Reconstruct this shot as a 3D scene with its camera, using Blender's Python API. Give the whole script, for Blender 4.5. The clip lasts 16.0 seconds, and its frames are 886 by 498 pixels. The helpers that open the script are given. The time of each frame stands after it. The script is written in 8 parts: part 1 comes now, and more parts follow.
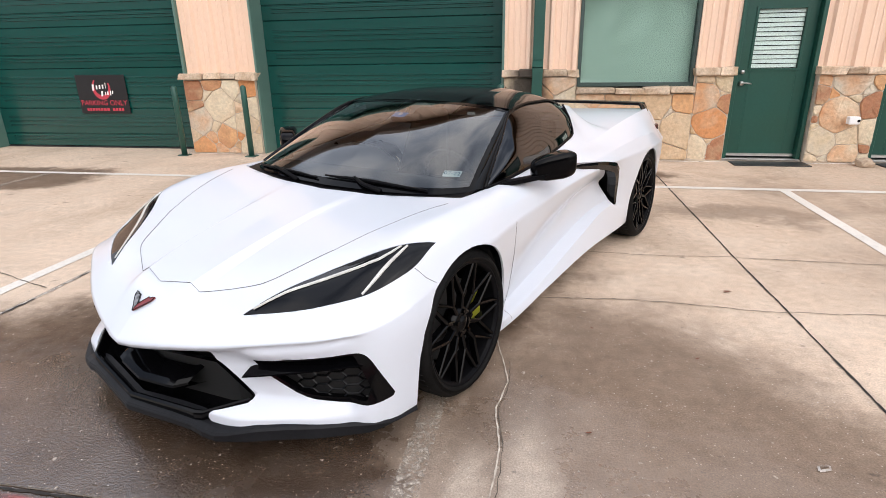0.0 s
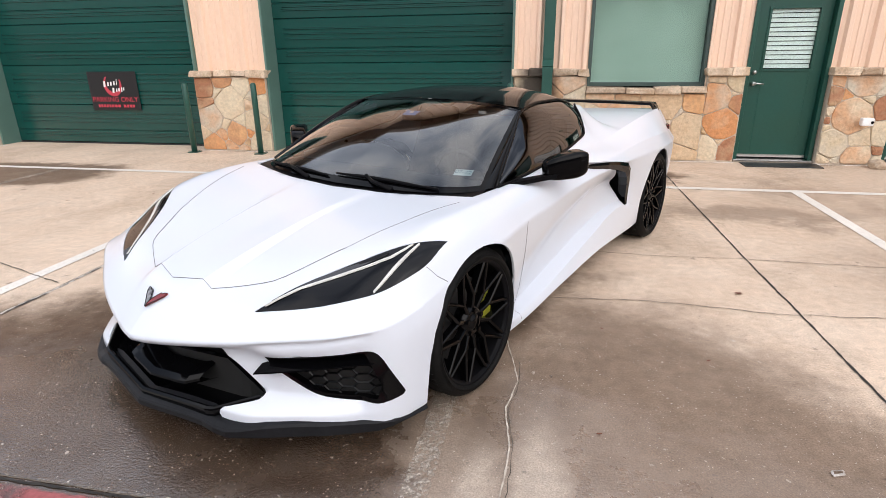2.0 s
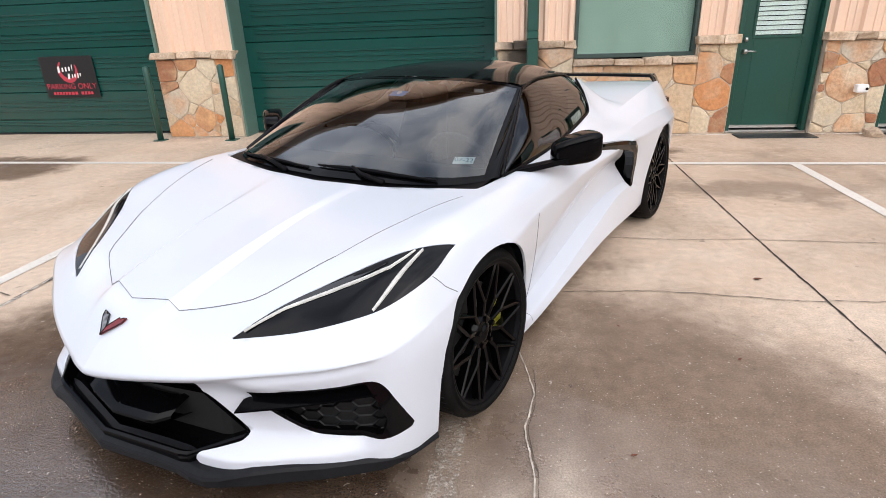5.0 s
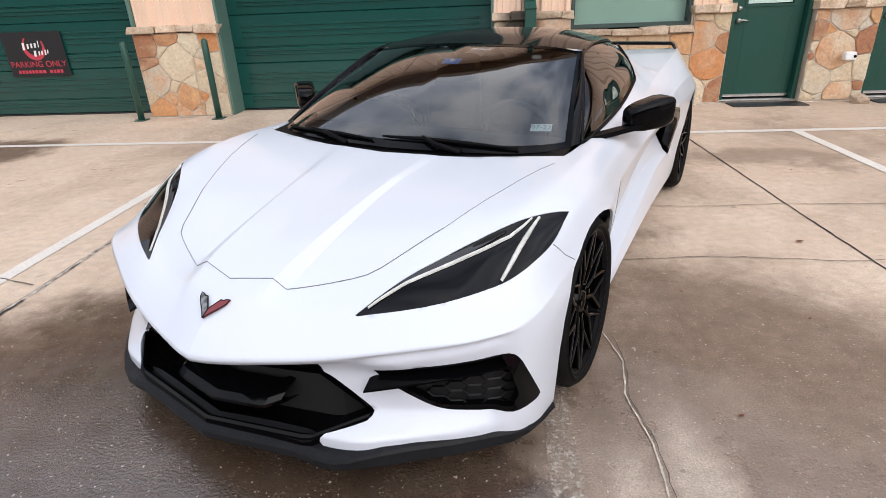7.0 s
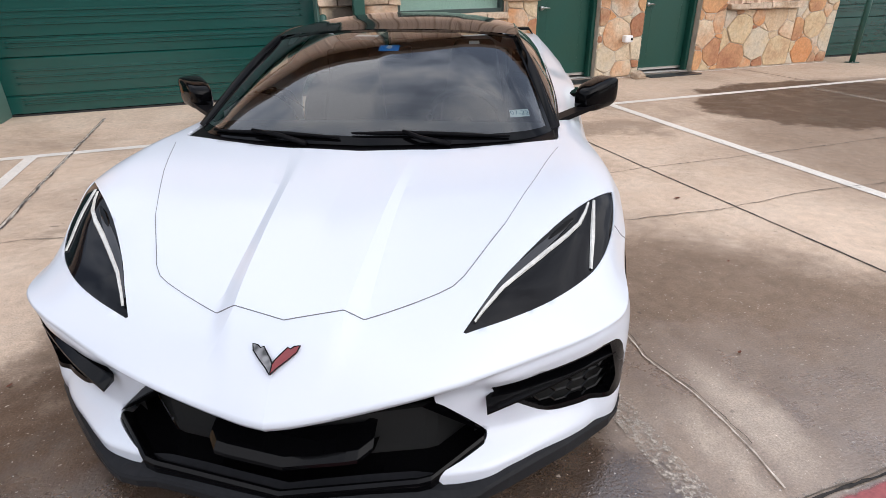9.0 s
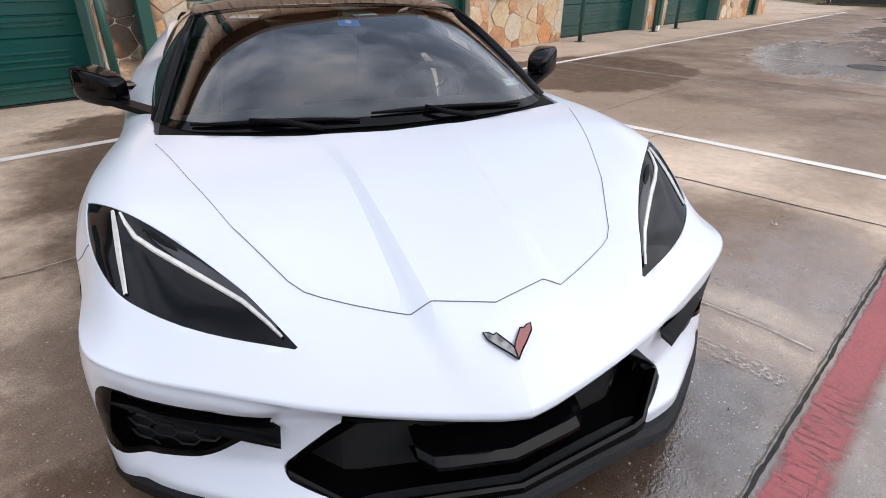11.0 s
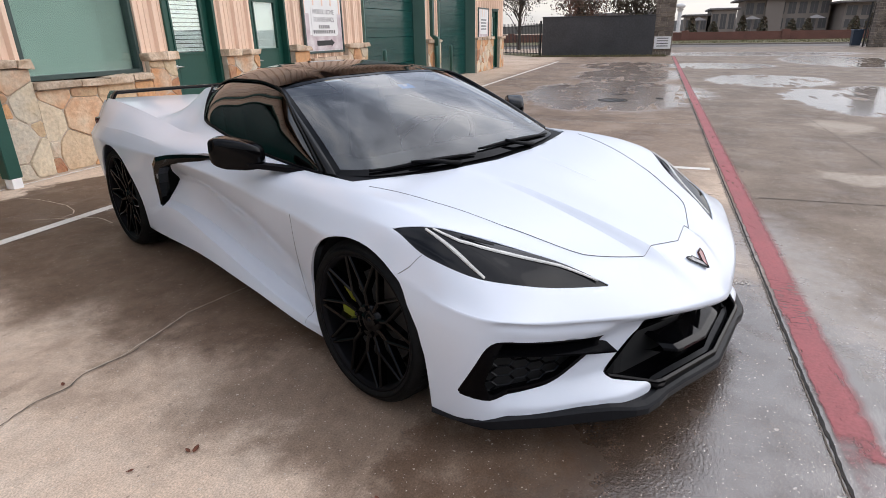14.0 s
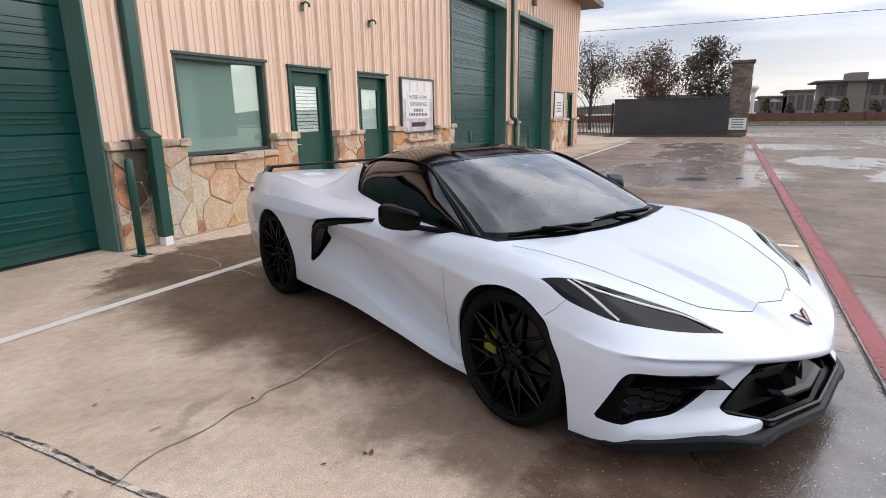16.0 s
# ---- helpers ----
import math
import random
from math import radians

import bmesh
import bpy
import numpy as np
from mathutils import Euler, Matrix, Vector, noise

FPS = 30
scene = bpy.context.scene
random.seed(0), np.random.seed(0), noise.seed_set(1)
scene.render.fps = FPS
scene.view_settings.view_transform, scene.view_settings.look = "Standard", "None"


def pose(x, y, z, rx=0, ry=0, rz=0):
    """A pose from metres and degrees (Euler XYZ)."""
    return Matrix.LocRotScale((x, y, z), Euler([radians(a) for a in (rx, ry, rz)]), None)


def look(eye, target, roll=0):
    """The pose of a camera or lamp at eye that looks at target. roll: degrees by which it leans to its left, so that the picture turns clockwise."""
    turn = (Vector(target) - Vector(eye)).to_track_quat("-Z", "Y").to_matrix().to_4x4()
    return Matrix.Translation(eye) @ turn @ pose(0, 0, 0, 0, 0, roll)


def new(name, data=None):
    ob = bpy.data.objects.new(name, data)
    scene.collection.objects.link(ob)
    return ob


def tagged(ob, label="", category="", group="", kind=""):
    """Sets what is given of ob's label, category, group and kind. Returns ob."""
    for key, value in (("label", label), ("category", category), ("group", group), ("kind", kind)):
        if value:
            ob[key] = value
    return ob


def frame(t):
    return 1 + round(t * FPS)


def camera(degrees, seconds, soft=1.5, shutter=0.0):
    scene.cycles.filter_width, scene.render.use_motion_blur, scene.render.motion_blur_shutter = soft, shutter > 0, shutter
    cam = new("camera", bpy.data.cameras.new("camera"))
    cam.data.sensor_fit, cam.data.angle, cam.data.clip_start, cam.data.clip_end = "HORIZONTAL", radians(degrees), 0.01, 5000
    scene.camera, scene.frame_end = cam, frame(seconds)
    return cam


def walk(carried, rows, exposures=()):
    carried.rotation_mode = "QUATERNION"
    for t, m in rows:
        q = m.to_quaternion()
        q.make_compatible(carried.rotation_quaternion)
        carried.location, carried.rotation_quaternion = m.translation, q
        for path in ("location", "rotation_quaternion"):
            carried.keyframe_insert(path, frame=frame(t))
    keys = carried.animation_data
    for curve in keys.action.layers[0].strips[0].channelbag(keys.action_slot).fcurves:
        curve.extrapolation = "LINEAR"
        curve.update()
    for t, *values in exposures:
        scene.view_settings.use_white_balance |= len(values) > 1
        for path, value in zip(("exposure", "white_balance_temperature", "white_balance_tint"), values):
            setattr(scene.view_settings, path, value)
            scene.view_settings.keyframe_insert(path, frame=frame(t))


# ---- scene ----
cam = camera(77.1, 16.0, 0.65)
PATH = [
    (0, (0.334, 0.465, 1.425), (-0.014, 2.317, 0.757), -1.0),
    (0.5, (0.332, 0.465, 1.421), (-0.022, 2.316, 0.751), -0.8),
    (1, (0.329, 0.462, 1.423), (-0.037, 2.311, 0.754), -0.8),
    (1.5, (0.317, 0.463, 1.425), (-0.055, 2.31, 0.754), -0.7),
    (2, (0.314, 0.465, 1.424), (-0.057, 2.312, 0.752), -0.7),
    (2.5, (0.308, 0.466, 1.427), (-0.051, 2.312, 0.746), -0.6),
    (3, (0.283, 0.471, 1.423), (-0.061, 2.316, 0.732), -0.7),
    (5.5, (0.08, 0.792, 1.405), (-0.204, 2.618, 0.639), -2.4),
    (6, (-0.046, 0.734, 1.408), (-0.306, 2.554, 0.621), -2.4),
    (6.5, (-0.188, 0.682, 1.401), (-0.417, 2.499, 0.598), -2.5),
    (7, (-0.324, 0.746, 1.375), (-0.493, 2.562, 0.553), -2.4),
    (7.5, (-0.495, 0.868, 1.381), (-0.551, 2.681, 0.538), -2.3),
    (8, (-0.653, 0.913, 1.375), (-0.54, 2.714, 0.514), -1.8),
    (8.5, (-0.94, 0.905, 1.391), (-0.597, 2.671, 0.518), -1.2),
    (9, (-1.136, 0.982, 1.378), (-0.585, 2.693, 0.501), -1.0),
    (11.5, (-2.312, 1.737, 1.29), (-0.903, 2.846, 0.402), 0.4),
    (12, (-2.529, 1.928, 1.299), (-1.002, 2.887, 0.434), -0.1),
    (12.5, (-2.64, 2.176, 1.27), (-1.021, 3.0, 0.434), -0.6),
    (13, (-2.791, 2.358, 1.285), (-1.104, 3.072, 0.481), -1.0),
    (13.5, (-3.095, 2.474, 1.342), (-1.371, 3.138, 0.576), -1.1),
    (14, (-3.368, 2.434, 1.349), (-1.621, 3.082, 0.624), -1.1),
    (14.5, (-3.557, 2.373, 1.374), (-1.794, 3.031, 0.698), -1.0),
    (15, (-3.68, 2.4, 1.406), (-1.912, 3.102, 0.786), -1.1),
    (15.5, (-3.829, 2.501, 1.397), (-2.072, 3.285, 0.849), -1.1),
    (16, (-3.942, 2.557, 1.414), (-2.21, 3.439, 0.941), -0.9),
]
walk(cam, [(t, look(eye, target, roll)) for t, eye, target, roll in PATH],
     [(0, 0.55, 6300, 13), (6, 0.47, 6250, 13), (7.5, 0.40, 6200, 13), (9, 0.40, 6150, 13), (11.5, 0.40, 6050, 13), (13, 0.36, 6050, 13), (16, 0.32, 6050, 13)])

# ---- light ----
SUN_AZ, SUN_EL = 148.0, 32.0     # degrees clockwise from +y; above the horizon
world = bpy.data.worlds.new("world")
scene.world = world
world.use_nodes = True


def build_sky():
    nt = world.node_tree
    nt.nodes.clear()
    N, L = nt.nodes.new, nt.links.new
    out, bg = N("ShaderNodeOutputWorld"), N("ShaderNodeBackground")
    sky = N("ShaderNodeTexSky")
    sky.sky_type, sky.sun_disc = "NISHITA", False
    sky.sun_elevation, sky.sun_rotation = radians(SUN_EL), radians(SUN_AZ)
    dim = N("ShaderNodeVectorMath"); dim.operation = "SCALE"; dim.inputs[3].default_value = 0.10
    L(sky.outputs[0], dim.inputs[0])
    # cloud cover: stretched noise, denser to the horizon
    tc, mp = N("ShaderNodeTexCoord"), N("ShaderNodeMapping")
    mp.inputs["Scale"].default_value = (1.25, 1.25, 1.9)
    L(tc.outputs["Generated"], mp.inputs[0])
    n1 = N("ShaderNodeTexNoise"); n1.inputs["Scale"].default_value = 2.1; n1.inputs["Detail"].default_value = 5; n1.inputs["Roughness"].default_value = 0.55
    L(mp.outputs[0], n1.inputs[0])
    ramp = N("ShaderNodeValToRGB")
    e = ramp.color_ramp.elements
    e[0].position, e[0].color = 0.40, (0.30, 0.35, 0.44, 1)
    e[1].position, e[1].color = 0.61, (1.40, 1.385, 1.37, 1)
    m = ramp.color_ramp.elements.new(0.5); m.color = (0.78, 0.84, 0.94, 1)
    L(n1.outputs[0], ramp.inputs[0])
    # towards the horizon the deck is thicker and duller, with pale yellow light between its bars
    sep = N("ShaderNodeSeparateXYZ"); L(tc.outputs["Generated"], sep.inputs[0])
    low = N("ShaderNodeMapRange"); low.interpolation_type = "SMOOTHSTEP"
    low.inputs[1].default_value, low.inputs[2].default_value, low.inputs[3].default_value, low.inputs[4].default_value = 0.10, 0.55, 1.0, 0.0
    L(sep.outputs[2], low.inputs[0])
    mp2 = N("ShaderNodeMapping"); mp2.inputs["Scale"].default_value = (1.5, 1.5, 11.0)
    L(tc.outputs["Generated"], mp2.inputs[0])
    n2 = N("ShaderNodeTexNoise"); n2.inputs["Scale"].default_value = 1.6; n2.inputs["Detail"].default_value = 6; n2.inputs["Roughness"].default_value = 0.5
    L(mp2.outputs[0], n2.inputs[0])
    ramp2 = N("ShaderNodeValToRGB")
    e = ramp2.color_ramp.elements
    e[0].position, e[0].color = 0.42, (0.33, 0.38, 0.46, 1)
    e[1].position, e[1].color = 0.60, (0.80, 0.77, 0.70, 1)
    m = ramp2.color_ramp.elements.new(0.5); m.color = (0.49, 0.53, 0.60, 1)
    L(n2.outputs[0], ramp2.inputs[0])
    deck = N("ShaderNodeMix"); deck.data_type = "RGBA"
    L(low.outputs[0], deck.inputs[0]); L(ramp.outputs[0], deck.inputs[6]); L(ramp2.outputs[0], deck.inputs[7])
    haze = N("ShaderNodeMapRange"); haze.inputs[1].default_value, haze.inputs[2].default_value, haze.inputs[3].default_value, haze.inputs[4].default_value = 0.0, 0.16, 0.80, 0.0
    L(sep.outputs[2], haze.inputs[0])
    hz = N("ShaderNodeMix"); hz.data_type = "RGBA"; hz.inputs[7].default_value = (0.86, 0.78, 0.66, 1)
    L(haze.outputs[0], hz.inputs[0]); L(deck.outputs[2], hz.inputs[6])
    mix = N("ShaderNodeMix"); mix.data_type = "RGBA"; mix.inputs[0].default_value = 0.86
    L(dim.outputs[0], mix.inputs[6]); L(hz.outputs[2], mix.inputs[7])
    # warm glow low in the sky where the sun stands
    az = radians(SUN_AZ)
    dot = N("ShaderNodeVectorMath"); dot.operation = "DOT_PRODUCT"
    dot.inputs[1].default_value = (math.sin(az) * 0.80, math.cos(az) * 0.80, 0.60)
    L(tc.outputs["Generated"], dot.inputs[0])
    mr = N("ShaderNodeMapRange"); mr.inputs[1].default_value, mr.inputs[2].default_value = 0.35, 1.0
    L(dot.outputs["Value"], mr.inputs[0])
    pw = N("ShaderNodeMath"); pw.operation = "POWER"; pw.inputs[1].default_value = 1.8
    L(mr.outputs[0], pw.inputs[0])
    glow = N("ShaderNodeMix"); glow.data_type = "RGBA"; glow.blend_type = "ADD"; glow.inputs[7].default_value = (1.15, 1.05, 0.92, 1)
    L(pw.outputs[0], glow.inputs[0]); L(mix.outputs[2], glow.inputs[6])
    L(glow.outputs[2], bg.inputs[0])
    bg.inputs[1].default_value = 1.0
    L(bg.outputs[0], out.inputs[0])


build_sky()
sun = new("sun", bpy.data.lights.new("sun", "SUN"))
sun.data.energy, sun.data.angle, sun.data.color = 0.5, radians(60), (1.0, 0.94, 0.85)
_d = Vector((math.sin(radians(SUN_AZ)) * math.cos(radians(SUN_EL)), math.cos(radians(SUN_AZ)) * math.cos(radians(SUN_EL)), math.sin(radians(SUN_EL))))
sun.matrix_world = look(_d * 50, (0, 0, 0))
scene.view_settings.exposure = 0.35


# ---- materials ----
def mat(name, color=(0.5, 0.5, 0.5), rough=0.6, metal=0.0, color2=None, scale=3.0, detail=6.0, fine=0.0, fine_scale=60.0,
        bump=0.0, bump_scale=40.0, coat=0.0, spec=0.5, rough2=None, stretch=(1, 1, 1), rand=0.0, emit=0.0, island=False):
    """A procedural surface: two colours mixed by broad noise, fine grain, fine relief."""
    m = bpy.data.materials.new(name)
    m.use_nodes = True
    nt = m.node_tree
    N, L = nt.nodes.new, nt.links.new
    p = nt.nodes["Principled BSDF"]
    p.inputs["Metallic"].default_value, p.inputs["Roughness"].default_value = metal, rough
    p.inputs["Coat Weight"].default_value, p.inputs["Coat Roughness"].default_value = coat, 0.03
    p.inputs["Specular IOR Level"].default_value = spec
    tc, mp = N("ShaderNodeTexCoord"), N("ShaderNodeMapping")
    mp.inputs["Scale"].default_value = stretch
    L(tc.outputs["Object"], mp.inputs[0])
    col = None
    if color2 is None:
        color2 = tuple(c * 0.9 for c in color)
    n = N("ShaderNodeTexNoise"); n.inputs["Scale"].default_value, n.inputs["Detail"].default_value = scale, detail
    L(mp.outputs[0], n.inputs[0])
    cr = N("ShaderNodeMapRange"); cr.inputs[1].default_value, cr.inputs[2].default_value = 0.32, 0.68
    L(n.outputs[0], cr.inputs[0])
    mx = N("ShaderNodeMix"); mx.data_type = "RGBA"
    mx.inputs[6].default_value, mx.inputs[7].default_value = (*color, 1), (*color2, 1)
    L(cr.outputs[0], mx.inputs[0])
    col = mx.outputs[2]
    if fine:
        f = N("ShaderNodeTexNoise"); f.inputs["Scale"].default_value, f.inputs["Detail"].default_value = fine_scale, 4
        L(mp.outputs[0], f.inputs[0])
        fr = N("ShaderNodeMapRange"); fr.inputs[1].default_value, fr.inputs[2].default_value = 0.3, 0.7
        fr.inputs[3].default_value, fr.inputs[4].default_value = 1 - fine, 1 + fine
        L(f.outputs[0], fr.inputs[0])
        s = N("ShaderNodeVectorMath"); s.operation = "SCALE"
        L(col, s.inputs[0]); L(fr.outputs[0], s.inputs[3])
        col = s.outputs[0]
    if rand:
        oi = N("ShaderNodeNewGeometry" if island else "ShaderNodeObjectInfo")
        rr = N("ShaderNodeMapRange"); rr.inputs[3].default_value, rr.inputs[4].default_value = 1 - rand, 1 + rand
        L(oi.outputs["Random Per Island" if island else "Random"], rr.inputs[0])
        s = N("ShaderNodeVectorMath"); s.operation = "SCALE"
        L(col, s.inputs[0]); L(rr.outputs[0], s.inputs[3])
        col = s.outputs[0]
    L(col, p.inputs["Base Color"])
    if rough2 is not None:
        rm = N("ShaderNodeMapRange"); rm.inputs[1].default_value, rm.inputs[2].default_value = 0.35, 0.65
        rm.inputs[3].default_value, rm.inputs[4].default_value = rough, rough2
        L(n.outputs[0], rm.inputs[0]); L(rm.outputs[0], p.inputs["Roughness"])
    if bump:
        b = N("ShaderNodeTexNoise"); b.inputs["Scale"].default_value, b.inputs["Detail"].default_value = bump_scale, 5
        L(mp.outputs[0], b.inputs[0])
        bp = N("ShaderNodeBump"); bp.inputs["Strength"].default_value, bp.inputs["Distance"].default_value = bump, 0.01
        L(b.outputs[0], bp.inputs["Height"]); L(bp.outputs[0], p.inputs["Normal"])
    if emit:
        p.inputs["Emission Color"].default_value, p.inputs["Emission Strength"].default_value = (*color, 1), emit
    return m


def glass_mat(name, tint, gloss=1.0, rough=0.0):
    """A thin pane: tinted see-through, with a mirror reflection that grows at grazing angles."""
    m = bpy.data.materials.new(name)
    m.use_nodes = True
    nt = m.node_tree
    nt.nodes.clear()
    N, L = nt.nodes.new, nt.links.new
    out, mx = N("ShaderNodeOutputMaterial"), N("ShaderNodeMixShader")
    tr, gl = N("ShaderNodeBsdfTransparent"), N("ShaderNodeBsdfGlossy")
    tr.inputs[0].default_value = (*tint, 1)
    gl.inputs["Color"].default_value, gl.inputs["Roughness"].default_value = (1, 1, 1, 1), rough
    fr = N("ShaderNodeFresnel"); fr.inputs[0].default_value = 1.55
    mu = N("ShaderNodeMath"); mu.operation = "MULTIPLY"; mu.inputs[1].default_value = gloss; mu.use_clamp = True
    L(fr.outputs[0], mu.inputs[0]); L(mu.outputs[0], mx.inputs[0])
    L(tr.outputs[0], mx.inputs[1]); L(gl.outputs[0], mx.inputs[2]); L(mx.outputs[0], out.inputs[0])
    return m


def algae(m):
    """Black algae where the downspout has leaked over the stone."""
    nt = m.node_tree
    N, L = nt.nodes.new, nt.links.new
    p = nt.nodes["Principled BSDF"]
    tc = N("ShaderNodeTexCoord")
    n = N("ShaderNodeTexNoise"); n.inputs["Scale"].default_value, n.inputs["Detail"].default_value = 5.0, 6
    L(tc.outputs["Object"], n.inputs[0])
    sh = N("ShaderNodeVectorMath"); sh.operation = "MULTIPLY_ADD"
    sh.inputs[1].default_value, sh.inputs[2].default_value = (0.30, 0.0, 0.5), (-0.15 - 0.02, 0.0, -0.25 - 0.85)
    L(n.outputs["Color"], sh.inputs[0])
    ad = N("ShaderNodeVectorMath"); ad.operation = "ADD"
    L(tc.outputs["Object"], ad.inputs[0]); L(sh.outputs[0], ad.inputs[1])
    sc = N("ShaderNodeVectorMath"); sc.operation = "MULTIPLY"; sc.inputs[1].default_value = (1 / 0.30, 0.0, 1 / 0.62)
    L(ad.outputs[0], sc.inputs[0])
    ln = N("ShaderNodeVectorMath"); ln.operation = "LENGTH"; L(sc.outputs[0], ln.inputs[0])
    r = N("ShaderNodeMapRange"); r.inputs[1].default_value, r.inputs[2].default_value, r.inputs[3].default_value, r.inputs[4].default_value = 0.55, 1.10, 0.95, 0.0
    L(ln.outputs["Value"], r.inputs[0])
    old = p.inputs["Base Color"].links[0].from_socket
    mx = N("ShaderNodeMix"); mx.data_type = "RGBA"; mx.inputs[7].default_value = (0.035, 0.028, 0.022, 1)
    L(r.outputs[0], mx.inputs[0]); L(old, mx.inputs[6]); L(mx.outputs[2], p.inputs["Base Color"])


def stone_mat():
    """Split sandstone: each stone its own mix of rust, ochre, buff and grey."""
    m = mat("sandstone", (0.3, 0.2, 0.12), 0.85, fine=0.22, fine_scale=35, bump=1.0, bump_scale=30)
    nt = m.node_tree
    N, L = nt.nodes.new, nt.links.new
    p = nt.nodes["Principled BSDF"]
    oi = N("ShaderNodeObjectInfo")
    ramp = N("ShaderNodeValToRGB")
    ramp.color_ramp.interpolation = "LINEAR"
    stops = [(0.0, (0.56, 0.40, 0.25)), (0.2, (0.66, 0.57, 0.42)), (0.36, (0.56, 0.25, 0.10)), (0.5, (0.62, 0.36, 0.18)),
             (0.62, (0.36, 0.16, 0.085)), (0.75, (0.60, 0.46, 0.28)), (0.88, (0.56, 0.50, 0.40)), (1.0, (0.58, 0.29, 0.13))]
    e = ramp.color_ramp.elements
    e[0].position, e[0].color = 0, (*stops[0][1], 1)
    e[1].position, e[1].color = 1, (*stops[-1][1], 1)
    for q, c in stops[1:-1]:
        k = e.new(q); k.color = (*c, 1)
    tc = N("ShaderNodeTexCoord")
    n = N("ShaderNodeTexNoise"); n.inputs["Scale"].default_value, n.inputs["Detail"].default_value = 4.5, 6
    L(tc.outputs["Object"], n.inputs[0])
    ad = N("ShaderNodeMath"); ad.operation = "MULTIPLY_ADD"; ad.inputs[1].default_value = 0.24; ad.inputs[2].default_value = -0.12
    L(n.outputs[0], ad.inputs[0])
    su = N("ShaderNodeMath"); su.operation = "ADD"; su.use_clamp = True
    L(oi.outputs["Random"], su.inputs[0]); L(ad.outputs[0], su.inputs[1]); L(su.outputs[0], ramp.inputs[0])
    old = p.inputs["Base Color"].links[0].from_socket
    mul = N("ShaderNodeMix"); mul.data_type = "RGBA"; mul.blend_type = "MULTIPLY"; mul.inputs[0].default_value = 1
    g = N("ShaderNodeTexNoise"); g.inputs["Scale"].default_value, g.inputs["Detail"].default_value = 28, 5
    L(tc.outputs["Object"], g.inputs[0])
    gr = N("ShaderNodeMapRange"); gr.inputs[1].default_value, gr.inputs[2].default_value, gr.inputs[3].default_value, gr.inputs[4].default_value = 0.3, 0.7, 0.84, 1.12
    L(g.outputs[0], gr.inputs[0])
    cmb = N("ShaderNodeCombineColor")
    for i in range(3):
        L(gr.outputs[0], cmb.inputs[i])
    L(ramp.outputs[0], mul.inputs[6]); L(cmb.outputs[0], mul.inputs[7])
    L(mul.outputs[2], p.inputs["Base Color"])
    algae(m)
    return m


def worn_paint(name, color, under, cover=0.55, scale=9.0, rough=0.6):
    """Old road paint: flakes off the concrete in patches, the rest shows the ground through."""
    m = mat(name, color, rough, fine=0.12, fine_scale=70, bump=0.15, bump_scale=90)
    nt = m.node_tree
    N, L = nt.nodes.new, nt.links.new
    p = nt.nodes["Principled BSDF"]
    out = nt.nodes["Material Output"]
    tc = N("ShaderNodeTexCoord")
    n = N("ShaderNodeTexNoise"); n.inputs["Scale"].default_value, n.inputs["Detail"].default_value, n.inputs["Roughness"].default_value = scale, 8, 0.7
    L(tc.outputs["Object"], n.inputs[0])
    r = N("ShaderNodeMapRange"); r.inputs[1].default_value, r.inputs[2].default_value = cover - 0.09, cover + 0.09
    L(n.outputs[0], r.inputs[0])
    tr, mx = N("ShaderNodeBsdfTransparent"), N("ShaderNodeMixShader")
    L(r.outputs[0], mx.inputs[0]); L(p.outputs[0], mx.inputs[1]); L(tr.outputs[0], mx.inputs[2]); L(mx.outputs[0], out.inputs[0])
    return m


